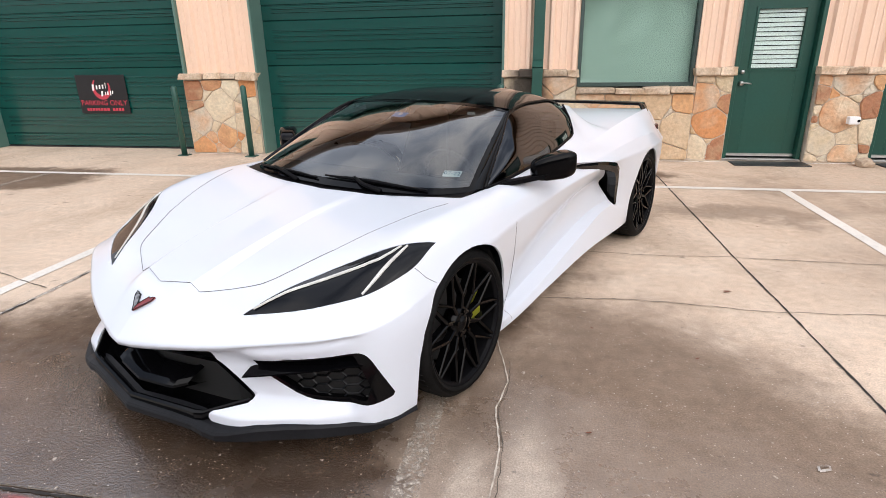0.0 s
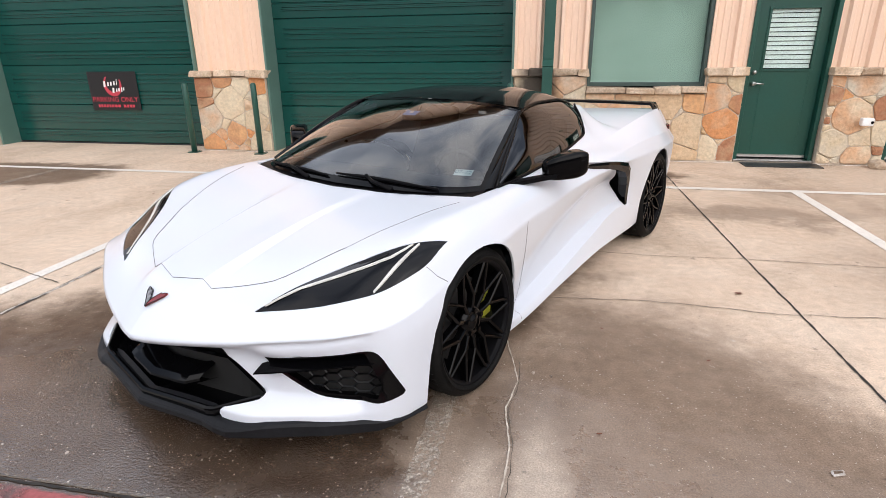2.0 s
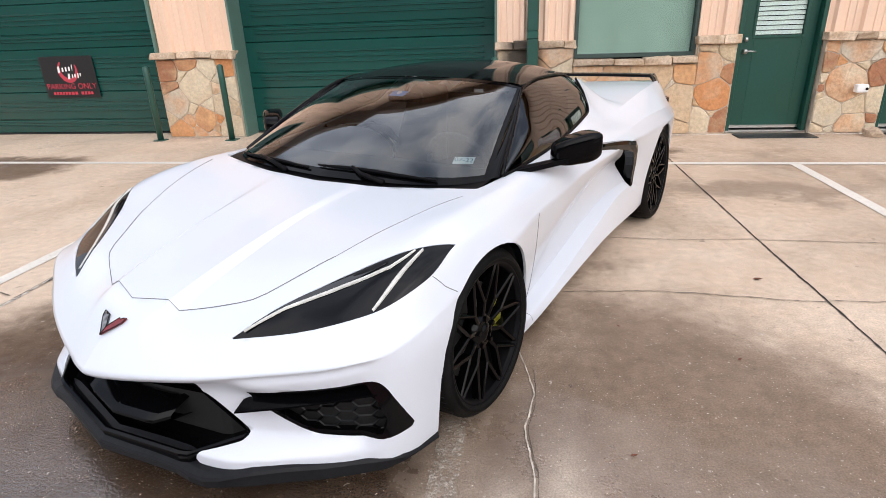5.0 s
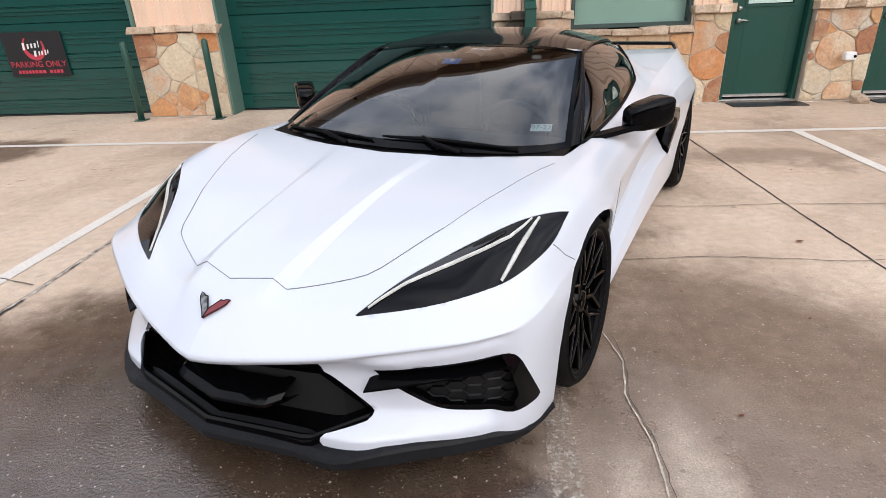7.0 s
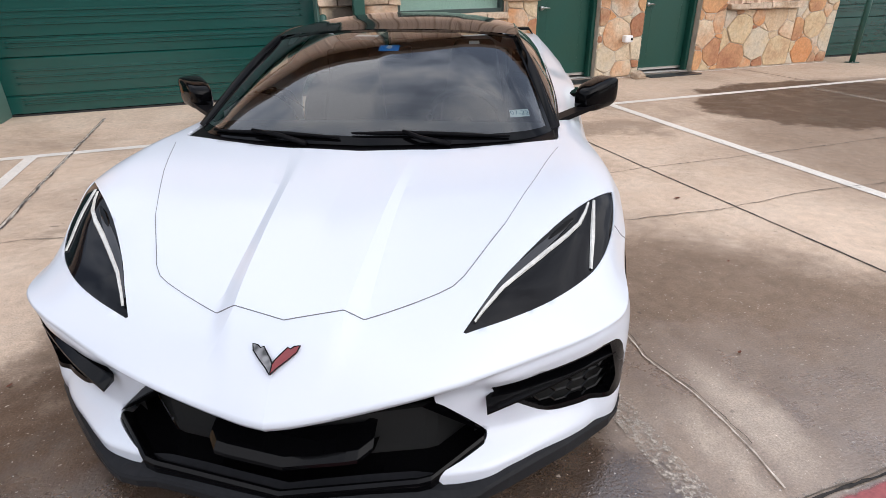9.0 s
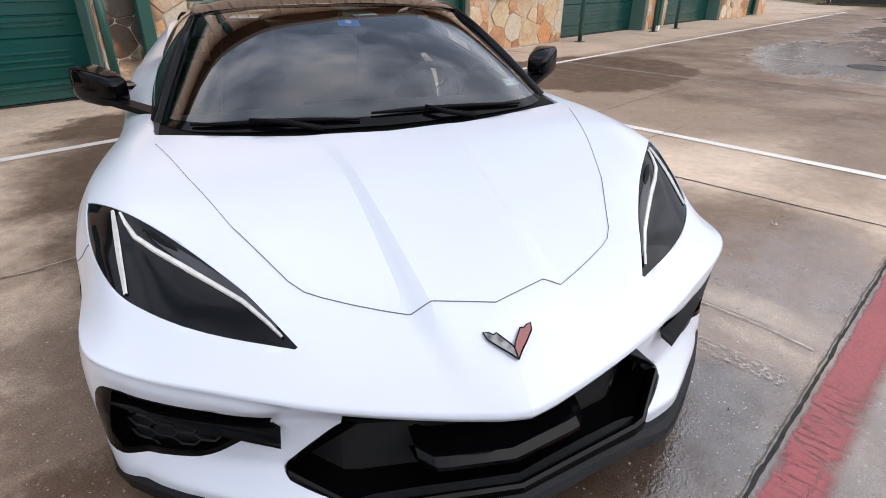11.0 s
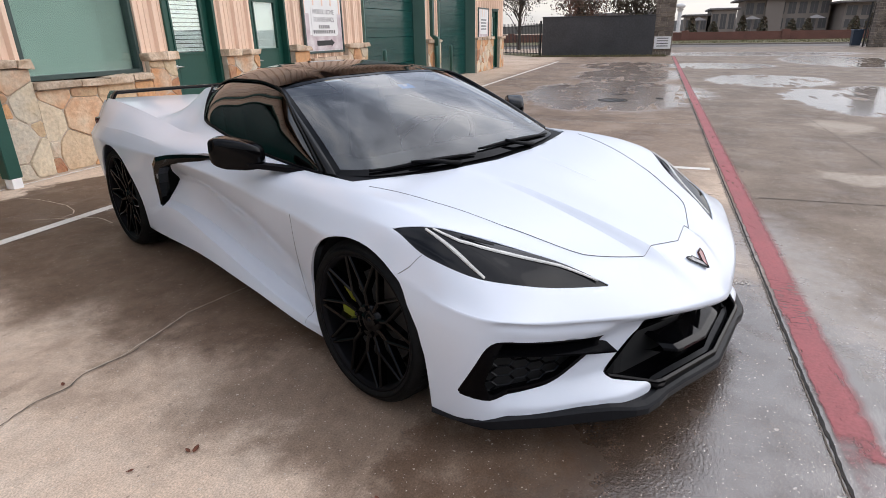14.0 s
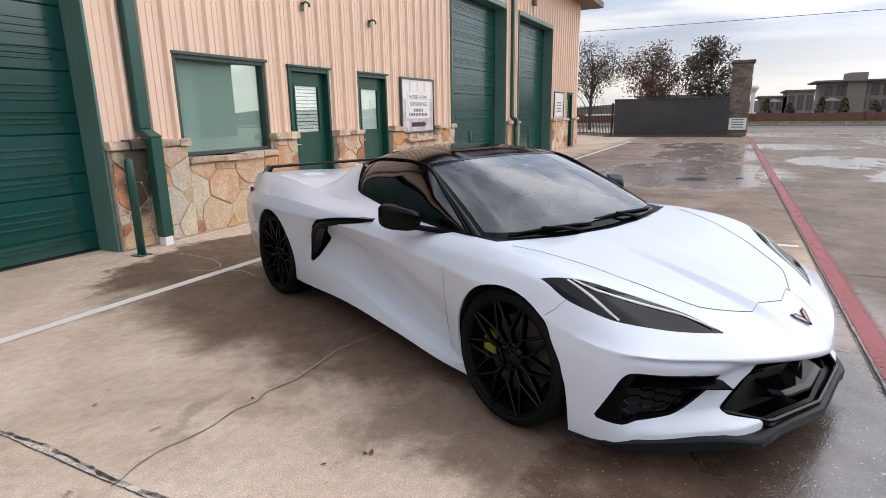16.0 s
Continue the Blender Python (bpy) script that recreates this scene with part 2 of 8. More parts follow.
def red_paint():
    """Old red lane paint: sprayed with soft edges, scuffed by tyres, washing out towards one end."""
    m = mat("red_lane_paint", (0.39, 0.10, 0.105), 0.62, color2=(0.31, 0.09, 0.09), scale=3, fine=0.15, fine_scale=80, bump=0.2, bump_scale=90)
    nt = m.node_tree
    N, L = nt.nodes.new, nt.links.new
    p, out = nt.nodes["Principled BSDF"], nt.nodes["Material Output"]
    tc = N("ShaderNodeTexCoord")

    def noise_(scale, detail, stretch):
        mp = N("ShaderNodeMapping"); mp.inputs["Scale"].default_value = stretch
        L(tc.outputs["Object"], mp.inputs[0])
        n = N("ShaderNodeTexNoise"); n.inputs["Scale"].default_value, n.inputs["Detail"].default_value, n.inputs["Roughness"].default_value = scale, detail, 0.65
        L(mp.outputs[0], n.inputs[0])
        return n.outputs[0]

    def mth(op, a, b):
        x = N("ShaderNodeMath"); x.operation = op
        for s, v in ((x.inputs[0], a), (x.inputs[1], b)):
            if isinstance(v, (float, int)):
                s.default_value = v
            else:
                L(v, s)
        return x.outputs[0]

    def ramp(v, lo, hi, a, b):
        r = N("ShaderNodeMapRange"); r.interpolation_type = "SMOOTHSTEP"
        r.inputs[1].default_value, r.inputs[2].default_value, r.inputs[3].default_value, r.inputs[4].default_value = lo, hi, a, b
        L(v, r.inputs[0])
        return r.outputs[0]
    xyz = N("ShaderNodeSeparateXYZ"); L(tc.outputs["Object"], xyz.inputs[0])
    wob = noise_(7, 6, (1, 1, 1))
    y = mth("ADD", xyz.outputs[1], mth("MULTIPLY", wob, 0.05))
    x = mth("ADD", xyz.outputs[0], mth("MULTIPLY", wob, 0.9))
    a = mth("MULTIPLY", ramp(y, 1.560, 1.625, 0.0, 1.0), ramp(y, 1.718, 1.735, 1.0, 0.0))
    a = mth("MULTIPLY", a, ramp(x, -1.15, -0.85, 0.06, 1.0))
    a = mth("MULTIPLY", a, ramp(noise_(9, 8, (0.5, 2.0, 1)), 0.56, 0.70, 1.0, 0.35))
    scuff = mth("MULTIPLY", ramp(noise_(22, 7, (2.2, 0.5, 1)), 0.48, 0.62, 0.0, 0.6), mth("MULTIPLY", ramp(xyz.outputs[0], -0.75, -0.45, 0.0, 1.0), ramp(xyz.outputs[0], -0.15, 0.10, 1.0, 0.0)))
    a = mth("MULTIPLY", mth("MULTIPLY", a, 0.92), mth("SUBTRACT", 1.0, scuff))
    tr, mx = N("ShaderNodeBsdfTransparent"), N("ShaderNodeMixShader")
    L(a, mx.inputs[0]); L(tr.outputs[0], mx.inputs[1]); L(p.outputs[0], mx.inputs[2]); L(mx.outputs[0], out.inputs[0])
    return m


def concrete_mat():
    """Old parking-lot concrete: buff to brown, stained, damp in broad soft patches with a sheen, fine aggregate; car
    shade painted in.
    """
    m = bpy.data.materials.new("lot_concrete")
    m.use_nodes = True
    nt = m.node_tree
    N, L = nt.nodes.new, nt.links.new
    p = nt.nodes["Principled BSDF"]
    tc = N("ShaderNodeTexCoord")

    def noise_(scale, detail, rough=0.55, lo=0.35, hi=0.65, a=0.0, b=1.0, stretch=None, warp=0.0):
        src = tc.outputs["Object"]
        if stretch:
            mp = N("ShaderNodeMapping"); mp.inputs["Scale"].default_value = stretch
            L(src, mp.inputs[0]); src = mp.outputs[0]
        n = N("ShaderNodeTexNoise")
        n.inputs["Scale"].default_value, n.inputs["Detail"].default_value, n.inputs["Roughness"].default_value, n.inputs["Distortion"].default_value = scale, detail, rough, warp
        L(src, n.inputs[0])
        r = N("ShaderNodeMapRange"); r.inputs[1].default_value, r.inputs[2].default_value, r.inputs[3].default_value, r.inputs[4].default_value = lo, hi, a, b
        L(n.outputs[0], r.inputs[0])
        return r.outputs[0]

    def mixc(f, a, b, mode="MIX"):
        x = N("ShaderNodeMix"); x.data_type = "RGBA"; x.blend_type = mode
        for s, v in ((x.inputs[0], f), (x.inputs[6], a), (x.inputs[7], b)):
            if isinstance(v, (tuple, float, int)):
                s.default_value = v
            else:
                L(v, s)
        return x.outputs[2]

    def mth(op, a, b=0.0, clamp=False):
        x = N("ShaderNodeMath"); x.operation = op; x.use_clamp = clamp
        for s, v in ((x.inputs[0], a), (x.inputs[1], b)):
            if isinstance(v, (float, int)):
                s.default_value = v
            else:
                L(v, s)
        return x.outputs[0]

    base = mixc(noise_(0.55, 7, 0.6), (0.665, 0.525, 0.405, 1), (0.51, 0.39, 0.292, 1))
    base = mixc(noise_(2.2, 9, 0.7, 0.42, 0.70, 0, 0.65), base, (0.725, 0.61, 0.495, 1))
    base = mixc(noise_(1.1, 8, 0.68, 0.50, 0.68, 0, 0.55, stretch=(1, 0.6, 1)), base, (0.40, 0.295, 0.21, 1))
    xyz = N("ShaderNodeSeparateXYZ"); L(tc.outputs["Object"], xyz.inputs[0])
    # ragged edges for everything that was spilt or has dried
    wob = N("ShaderNodeTexNoise"); wob.inputs["Scale"].default_value, wob.inputs["Detail"].default_value, wob.inputs["Roughness"].default_value = 1.6, 9, 0.70
    L(tc.outputs["Object"], wob.inputs[0])
    shift = N("ShaderNodeVectorMath"); shift.operation = "MULTIPLY_ADD"
    shift.inputs[1].default_value, shift.inputs[2].default_value = (1.3, 1.3, 0), (-0.65, -0.65, 0)
    L(wob.outputs["Color"], shift.inputs[0])
    moved = N("ShaderNodeVectorMath"); moved.operation = "ADD"
    L(tc.outputs["Object"], moved.inputs[0]); L(shift.outputs[0], moved.inputs[1])

    less = N("ShaderNodeVectorMath"); less.operation = "SCALE"; less.inputs[3].default_value = 0.3
    L(shift.outputs[0], less.inputs[0])
    near = N("ShaderNodeVectorMath"); near.operation = "ADD"
    L(tc.outputs["Object"], near.inputs[0]); L(less.outputs[0], near.inputs[1])

    def blot(cx, cy, rx, ry, strength, soft=0.14, src=None):
        a = N("ShaderNodeVectorMath"); a.operation = "SUBTRACT"; a.inputs[1].default_value = (cx, cy, 0)
        L((src or moved).outputs[0], a.inputs[0])
        b = N("ShaderNodeVectorMath"); b.operation = "MULTIPLY"; b.inputs[1].default_value = (1 / rx, 1 / ry, 0)
        L(a.outputs[0], b.inputs[0])
        c = N("ShaderNodeVectorMath"); c.operation = "LENGTH"; L(b.outputs[0], c.inputs[0])
        d = N("ShaderNodeMapRange"); d.interpolation_type = "SMOOTHSTEP"
        d.inputs[1].default_value, d.inputs[2].default_value, d.inputs[3].default_value, d.inputs[4].default_value = 1 - soft, 1 + soft, strength, 0.0
        L(c.outputs["Value"], d.inputs[0])
        return d.outputs[0]

    # general dampness, then the wet stains: under and beside the car, before it, at the downspout, in the far stalls;
    # those under the car and at its front wheel also paint in its shade
    damp_shade = mth("MULTIPLY", noise_(0.5, 8, 0.66, 0.50, 0.66, warp=0.4), 0.38)
    far = N("ShaderNodeMapRange"); far.interpolation_type = "SMOOTHSTEP"
    far.inputs[1].default_value, far.inputs[2].default_value, far.inputs[3].default_value, far.inputs[4].default_value = 2.9, 4.6, 0.0, 1.0
    sepm = N("ShaderNodeSeparateXYZ"); L(moved.outputs[0], sepm.inputs[0]); L(sepm.outputs[0], far.inputs[0])
    drive = N("ShaderNodeMapRange"); drive.inputs[1].default_value, drive.inputs[2].default_value, drive.inputs[3].default_value, drive.inputs[4].default_value = 1.70, 1.76, 1.0, 0.0
    L(xyz.outputs[1], drive.inputs[0])
    walkway = N("ShaderNodeMapRange"); walkway.inputs[1].default_value, walkway.inputs[2].default_value, walkway.inputs[3].default_value, walkway.inputs[4].default_value = 6.6, 7.2, 1.0, 0.25
    L(sepm.outputs[1], walkway.inputs[0])
    damp_shade = mth("MAXIMUM", damp_shade, mth("MULTIPLY", mth("MAXIMUM", far.outputs[0], drive.outputs[0]), mth("MULTIPLY", walkway.outputs[0], noise_(0.9, 7, 0.65, 0.3, 0.62, 1.0, 0.62))))
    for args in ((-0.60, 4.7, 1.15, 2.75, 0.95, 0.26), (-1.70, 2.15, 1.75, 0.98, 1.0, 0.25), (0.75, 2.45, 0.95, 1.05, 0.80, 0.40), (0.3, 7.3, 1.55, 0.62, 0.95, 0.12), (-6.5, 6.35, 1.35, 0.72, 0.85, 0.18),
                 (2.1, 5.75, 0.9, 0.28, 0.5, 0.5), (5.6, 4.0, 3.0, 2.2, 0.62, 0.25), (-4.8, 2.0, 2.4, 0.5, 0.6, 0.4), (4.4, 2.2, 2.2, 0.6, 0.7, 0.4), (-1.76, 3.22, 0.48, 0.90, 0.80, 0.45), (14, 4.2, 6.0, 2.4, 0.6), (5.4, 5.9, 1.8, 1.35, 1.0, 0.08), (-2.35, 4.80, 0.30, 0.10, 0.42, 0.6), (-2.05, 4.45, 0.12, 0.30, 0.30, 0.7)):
        damp_shade = mth("MAXIMUM", damp_shade, blot(*args))
    pale = mth("MAXIMUM", mth("MAXIMUM", blot(0.31, 2.06, 0.09, 0.26, 0.62, 0.7, near), blot(0.12, 1.98, 0.06, 0.20, 0.55, 0.7, near)), mth("MAXIMUM", blot(2.74, 0.45, 0.25, 0.4, 0.7, 0.4), blot(6.1, -0.15, 0.6, 0.35, 0.6, 0.4)))
    damp_shade = mth("MULTIPLY", damp_shade, mth("SUBTRACT", 1.0, mth("MULTIPLY", pale, 0.85)))
    damp_shade = mth("MULTIPLY", damp_shade, noise_(6.0, 6, 0.65, 0.30, 0.60, 0.90, 1.0))
    base = mixc(mth("MULTIPLY", damp_shade, 0.60), base, (0.54, 0.415, 0.315, 1))
    base = mixc(mth("MULTIPLY", pale, 0.7), base, (0.64, 0.57, 0.49, 1))
    base = mixc(mth("MULTIPLY", drive.outputs[0], 0.45), base, (0.42, 0.375, 0.31, 1))
    # darkens for damp, and for the car shade put into the same mask
    base = mixc(damp_shade, base, (0.190, 0.155, 0.131, 1), "MULTIPLY")
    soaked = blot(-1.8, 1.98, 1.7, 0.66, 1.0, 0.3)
    base = mixc(mth("MULTIPLY", soaked, damp_shade), base, (0.54, 0.54, 0.54, 1), "MULTIPLY")
    # drips, oil spots, light specks of stone and fine grit
    sp = noise_(4.2, 4, 0.6, 0.685, 0.72)
    base = mixc(mth("MULTIPLY", sp, 0.55), base, (0.07, 0.055, 0.045, 1))
    sp2 = noise_(31, 2, 0.5, 0.70, 0.74)
    base = mixc(mth("MULTIPLY", sp2, 0.5), base, (0.60, 0.53, 0.45, 1))
    sp4 = noise_(85, 2, 0.5, 0.685, 0.72)
    base = mixc(mth("MULTIPLY", sp4, 0.75), base, (0.66, 0.60, 0.53, 1))
    sp3 = noise_(24, 2, 0.5, 0.70, 0.74, stretch=(1, 1.3, 1))
    base = mixc(mth("MULTIPLY", sp3, 0.45), base, (0.08, 0.065, 0.055, 1))
    grit = mth("MULTIPLY", noise_(140, 3, 0.65, 0.25, 0.75, 0.62, 1.38), noise_(18, 5, 0.65, 0.3, 0.7, 0.87, 1.13))
    # standing water: on the drive and in the far stalls, broken by dry islands
    pud = blot(14.2, -0.4, 2.0, 1.5, 1.0, 0.1)
    for args in ((9.6, -0.9, 2.3, 0.75, 1.0, 0.12), (10.2, -2.3, 2.4, 1.0, 1.0, 0.12), (21, 0.4, 1.8, 2.0, 1.0, 0.12), (24.5, -4.6, 4.5, 2.0, 1.0, 0.12), (10.2, 3.3, 3.0, 1.9, 1.0, 0.2), (16.0, 3.2, 3.0, 1.5, 1.0, 0.2), (21, 3.6, 2.5, 1.6, 0.9, 0.2), (32, -2, 2.5, 5, 0.8, 0.3)):
        pud = mth("MAXIMUM", pud, blot(*args))
    pud = mth("MULTIPLY", pud, noise_(1.5, 7, 0.64, 0.40, 0.455, stretch=(0.40, 1.3, 1)))
    film_ = noise_(2.6, 6, 0.6, 0.50, 0.62)
    base = mixc(mth("MULTIPLY", pud, 0.35), base, (0.5, 0.46, 0.43, 1), "MULTIPLY")
    sc = N("ShaderNodeVectorMath"); sc.operation = "SCALE"
    L(base, sc.inputs[0]); L(grit, sc.inputs[3])
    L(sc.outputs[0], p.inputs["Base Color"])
    rr = mth("SUBTRACT", 0.80, mth("MULTIPLY", damp_shade, mth("ADD", 0.24, mth("MULTIPLY", film_, 0.18))))
    rr = mth("SUBTRACT", rr, mth("MULTIPLY", pud, 0.70), True)
    sheen = mth("MULTIPLY", blot(-0.9, 1.95, 2.2, 0.75, 1.0, 0.3), mth("MULTIPLY", damp_shade, noise_(5, 6, 0.62, 0.35, 0.6, 0.62, 1.0)))
    rr = mth("SUBTRACT", rr, mth("MULTIPLY", sheen, 0.46), True)
    lot = N("ShaderNodeMapRange"); lot.inputs[1].default_value, lot.inputs[2].default_value, lot.inputs[3].default_value, lot.inputs[4].default_value = 1.70, 1.76, 0.13, 0.20
    L(xyz.outputs[1], lot.inputs[0])
    rr = mth("MAXIMUM", rr, lot.outputs[0])
    L(rr, p.inputs["Roughness"])
    L(mth("ADD", mth("ADD", 0.10, mth("MULTIPLY", sheen, 2.1)), mth("ADD", mth("MULTIPLY", pud, 0.65), mth("MULTIPLY", damp_shade, 0.06))), p.inputs["Specular IOR Level"])
    bn = N("ShaderNodeTexNoise"); bn.inputs["Scale"].default_value, bn.inputs["Detail"].default_value = 95, 5
    L(tc.outputs["Object"], bn.inputs[0])
    bp = N("ShaderNodeBump"); bp.inputs["Distance"].default_value = 0.006
    L(mth("SUBTRACT", 0.5, mth("ADD", mth("MULTIPLY", pud, 0.49), mth("MULTIPLY", damp_shade, 0.15)), True), bp.inputs["Strength"])
    L(bn.outputs[0], bp.inputs["Height"]); L(bp.outputs[0], p.inputs["Normal"])
    return m


M_CONC = concrete_mat()
M_STONE = stone_mat()
M_MORTAR = mat("mortar", (0.56, 0.48, 0.38), 0.95, color2=(0.40, 0.33, 0.26), scale=8, bump=0.5, bump_scale=60)
M_CAP = mat("cap_stone", (0.64, 0.52, 0.40), 0.85, color2=(0.40, 0.28, 0.18), scale=6, fine=0.2, fine_scale=40, bump=0.8, bump_scale=25, rand=0.2)
algae(M_CAP)
M_SIDING = mat("beige_metal_siding", (0.84, 0.62, 0.475), 0.42, color2=(0.78, 0.57, 0.43), scale=0.8, fine=0.03, fine_scale=120, stretch=(1, 1, 0.3), bump=0.04, bump_scale=12)
M_GREEN = mat("dark_green_paint", (0.006, 0.064, 0.048), 0.38, color2=(0.010, 0.062, 0.042), scale=2.0, fine=0.06, fine_scale=30, bump=0.03, bump_scale=30)
M_ROLL = mat("roller_green", (0.004, 0.060, 0.051), 0.22, spec=0.75, color2=(0.003, 0.052, 0.044), scale=1.2, fine=0.05, fine_scale=18, stretch=(0.4, 1, 2.0), bump=0.05, bump_scale=9, rand=0.06)
M_TRIM = mat("grey_green_trim", (0.105, 0.195, 0.165), 0.42, color2=(0.09, 0.17, 0.145), scale=2.5, fine=0.05, bump=0.03)
M_SPOUT = mat("downspout_green", (0.02, 0.082, 0.063), 0.36, color2=(0.016, 0.07, 0.054), scale=3, fine=0.05)
M_DARK = mat("dark_gap", (0.012, 0.012, 0.012), 0.8)
M_WHITE = mat("white_slats", (0.88, 0.88, 0.88), 0.5, color2=(0.82, 0.82, 0.82), scale=6)
M_BLIND = mat("green_grey_blinds", (0.46, 0.57, 0.51), 0.55, color2=(0.42, 0.53, 0.47), scale=2)
M_STEEL = mat("brushed_steel", (0.55, 0.55, 0.53), 0.3, 1.0, scale=20)
M_BLACKPL = mat("black_plastic", (0.018, 0.018, 0.02), 0.45, fine=0.1, bump=0.05, bump_scale=200)
M_LINE = worn_paint("white_line_paint", (0.76, 0.72, 0.66), None, 0.70, 26)
M_LINE_OLD = worn_paint("faded_line_paint", (0.51, 0.45, 0.38), None, 0.455, 60)
M_RED = red_paint()
M_PATCHED = worn_paint("broken_joint_filler", (0.035, 0.03, 0.028), None, 0.50, 7)
M_JOINT = mat("joint_filler", (0.014, 0.013, 0.012), 0.9, color2=(0.035, 0.03, 0.026), scale=14, bump=0.9, bump_scale=35)
M_SEAL = mat("old_sealant", (0.72, 0.65, 0.56), 0.7, color2=(0.38, 0.32, 0.26), scale=22, bump=0.4)
M_CRACK = mat("crack_dark", (0.07, 0.058, 0.046), 0.9, color2=(0.17, 0.14, 0.11), scale=9)
M_GLASS = glass_mat("window_glass", (0.9, 0.95, 0.93), 0.36)


# ---- mesh helpers ----
def ob_of(name, verts, faces, material, parent=None, label="", smooth=False):
    me = bpy.data.meshes.new(name)
    me.from_pydata([tuple(v) for v in verts], [], [tuple(f) for f in faces])
    me.materials.append(material)
    if smooth:
        me.polygons.foreach_set("use_smooth", [True] * len(me.polygons))
    me.update()
    ob = new(name, me)
    if parent is not None:
        ob.parent = parent
    if label:
        ob["label"] = label
    return ob


def part(name, bm, material, parent=None, label="", smooth=False):
    me = bpy.data.meshes.new(name)
    bm.normal_update()
    bm.to_mesh(me)
    bm.free()
    me.materials.append(material)
    if smooth:
        me.polygons.foreach_set("use_smooth", [True] * len(me.polygons))
    ob = new(name, me)
    if parent is not None:
        ob.parent = parent
    if label:
        ob["label"] = label
    return ob


def thing(name, place, label, category, group="", kind=""):
    ob = new(name)
    ob.matrix_world = place if isinstance(place, Matrix) else Matrix.Translation(place)
    ob.empty_display_size = 0.1
    return tagged(ob, label, category, group, kind)


def add_box(bm, x0, x1, y0, y1, z0, z1, bevel=0.0, seg=1):
    vs = [bm.verts.new((x, y, z)) for x in (x0, x1) for y in (y0, y1) for z in (z0, z1)]
    fs = [(0, 1, 3, 2), (4, 6, 7, 5), (0, 4, 5, 1), (2, 3, 7, 6), (0, 2, 6, 4), (1, 5, 7, 3)]
    made = [bm.faces.new([vs[i] for i in f]) for f in fs]
    if bevel:
        edges = list({e for f in made for e in f.edges})
        bmesh.ops.bevel(bm, geom=edges, offset=bevel, segments=seg, profile=0.6, affect="EDGES", clamp_overlap=True)
    return bm


def box(x0, x1, y0, y1, z0, z1, bevel=0.0, seg=1):
    return add_box(bmesh.new(), x0, x1, y0, y1, z0, z1, bevel, seg)


def add_tube(bm, pts, r, n=10, caps=True):
    """A round bar along the points; r may be one radius or one per point."""
    pts = [Vector(p) for p in pts]
    rs = r if isinstance(r, (list, tuple)) else [r] * len(pts)
    rings = []
    for i, p in enumerate(pts):
        d = (pts[min(i + 1, len(pts) - 1)] - pts[max(i - 1, 0)]).normalized()
        a = d.orthogonal().normalized() if abs(d.z) > 0.9 else d.cross(Vector((0, 0, 1))).normalized()
        b = d.cross(a).normalized()
        rings.append([bm.verts.new(p + (a * math.cos(2 * math.pi * k / n) + b * math.sin(2 * math.pi * k / n)) * rs[i]) for k in range(n)])
    for A, B in zip(rings, rings[1:]):
        for k in range(n):
            bm.faces.new((A[k], A[(k + 1) % n], B[(k + 1) % n], B[k]))
    if caps:
        bm.faces.new(list(reversed(rings[0])))
        bm.faces.new(rings[-1])
    return bm


def prism(bm, poly, y0, y1):
    """A flat shape in x, z carried from y0 to y1."""
    A = [bm.verts.new((x, y0, z)) for x, z in poly]
    B = [bm.verts.new((x, y1, z)) for x, z in poly]
    bm.faces.new(A), bm.faces.new(list(reversed(B)))
    n = len(poly)
    for i in range(n):
        bm.faces.new((A[i], B[i], B[(i + 1) % n], A[(i + 1) % n]))
    return bm


def strip(name, pts, width, material, z=0.004, wobble=0.0, seed=0, kind_label="", taper=False):
    """A thin band on the ground along points in plan, with an uneven width."""
    rnd = random.Random(seed)
    P = []
    for (xa, ya), (xb, yb) in zip(pts, pts[1:]):
        n = max(1, int(math.hypot(xb - xa, yb - ya) / 0.03)) if wobble else 1
        P += [(xa + (xb - xa) * k / n, ya + (yb - ya) * k / n) for k in range(n)]
    P.append(pts[-1])
    V, F, side = [], [], 0.0
    for i, (x, y) in enumerate(P):
        xa, ya = P[max(i - 1, 0)]
        xb, yb = P[min(i + 1, len(P) - 1)]
        d = math.hypot(xb - xa, yb - ya) or 1
        nx, ny = -(yb - ya) / d, (xb - xa) / d
        side = 0.75 * side + wobble * rnd.uniform(-1, 1)
        w = width * (1 + (rnd.uniform(-0.4, 0.4) if wobble else 0)) / 2
        V += [(x + nx * (side + w), y + ny * (side + w), z), (x + nx * (side - w), y + ny * (side - w), z)]
        if i:
            F.append((2 * i - 2, 2 * i - 1, 2 * i + 1, 2 * i))
    return ob_of(name, V, F, material)

# ---- ground ----
ground = ob_of("ground", [(-340, -340, 0), (340, -340, 0), (340, 340, 0), (-340, 340, 0)], [(0, 1, 2, 3)], M_CONC)
tagged(ground, "stained buff concrete parking lot, wet in patches, shade painted at the car", "ground", kind="structure")

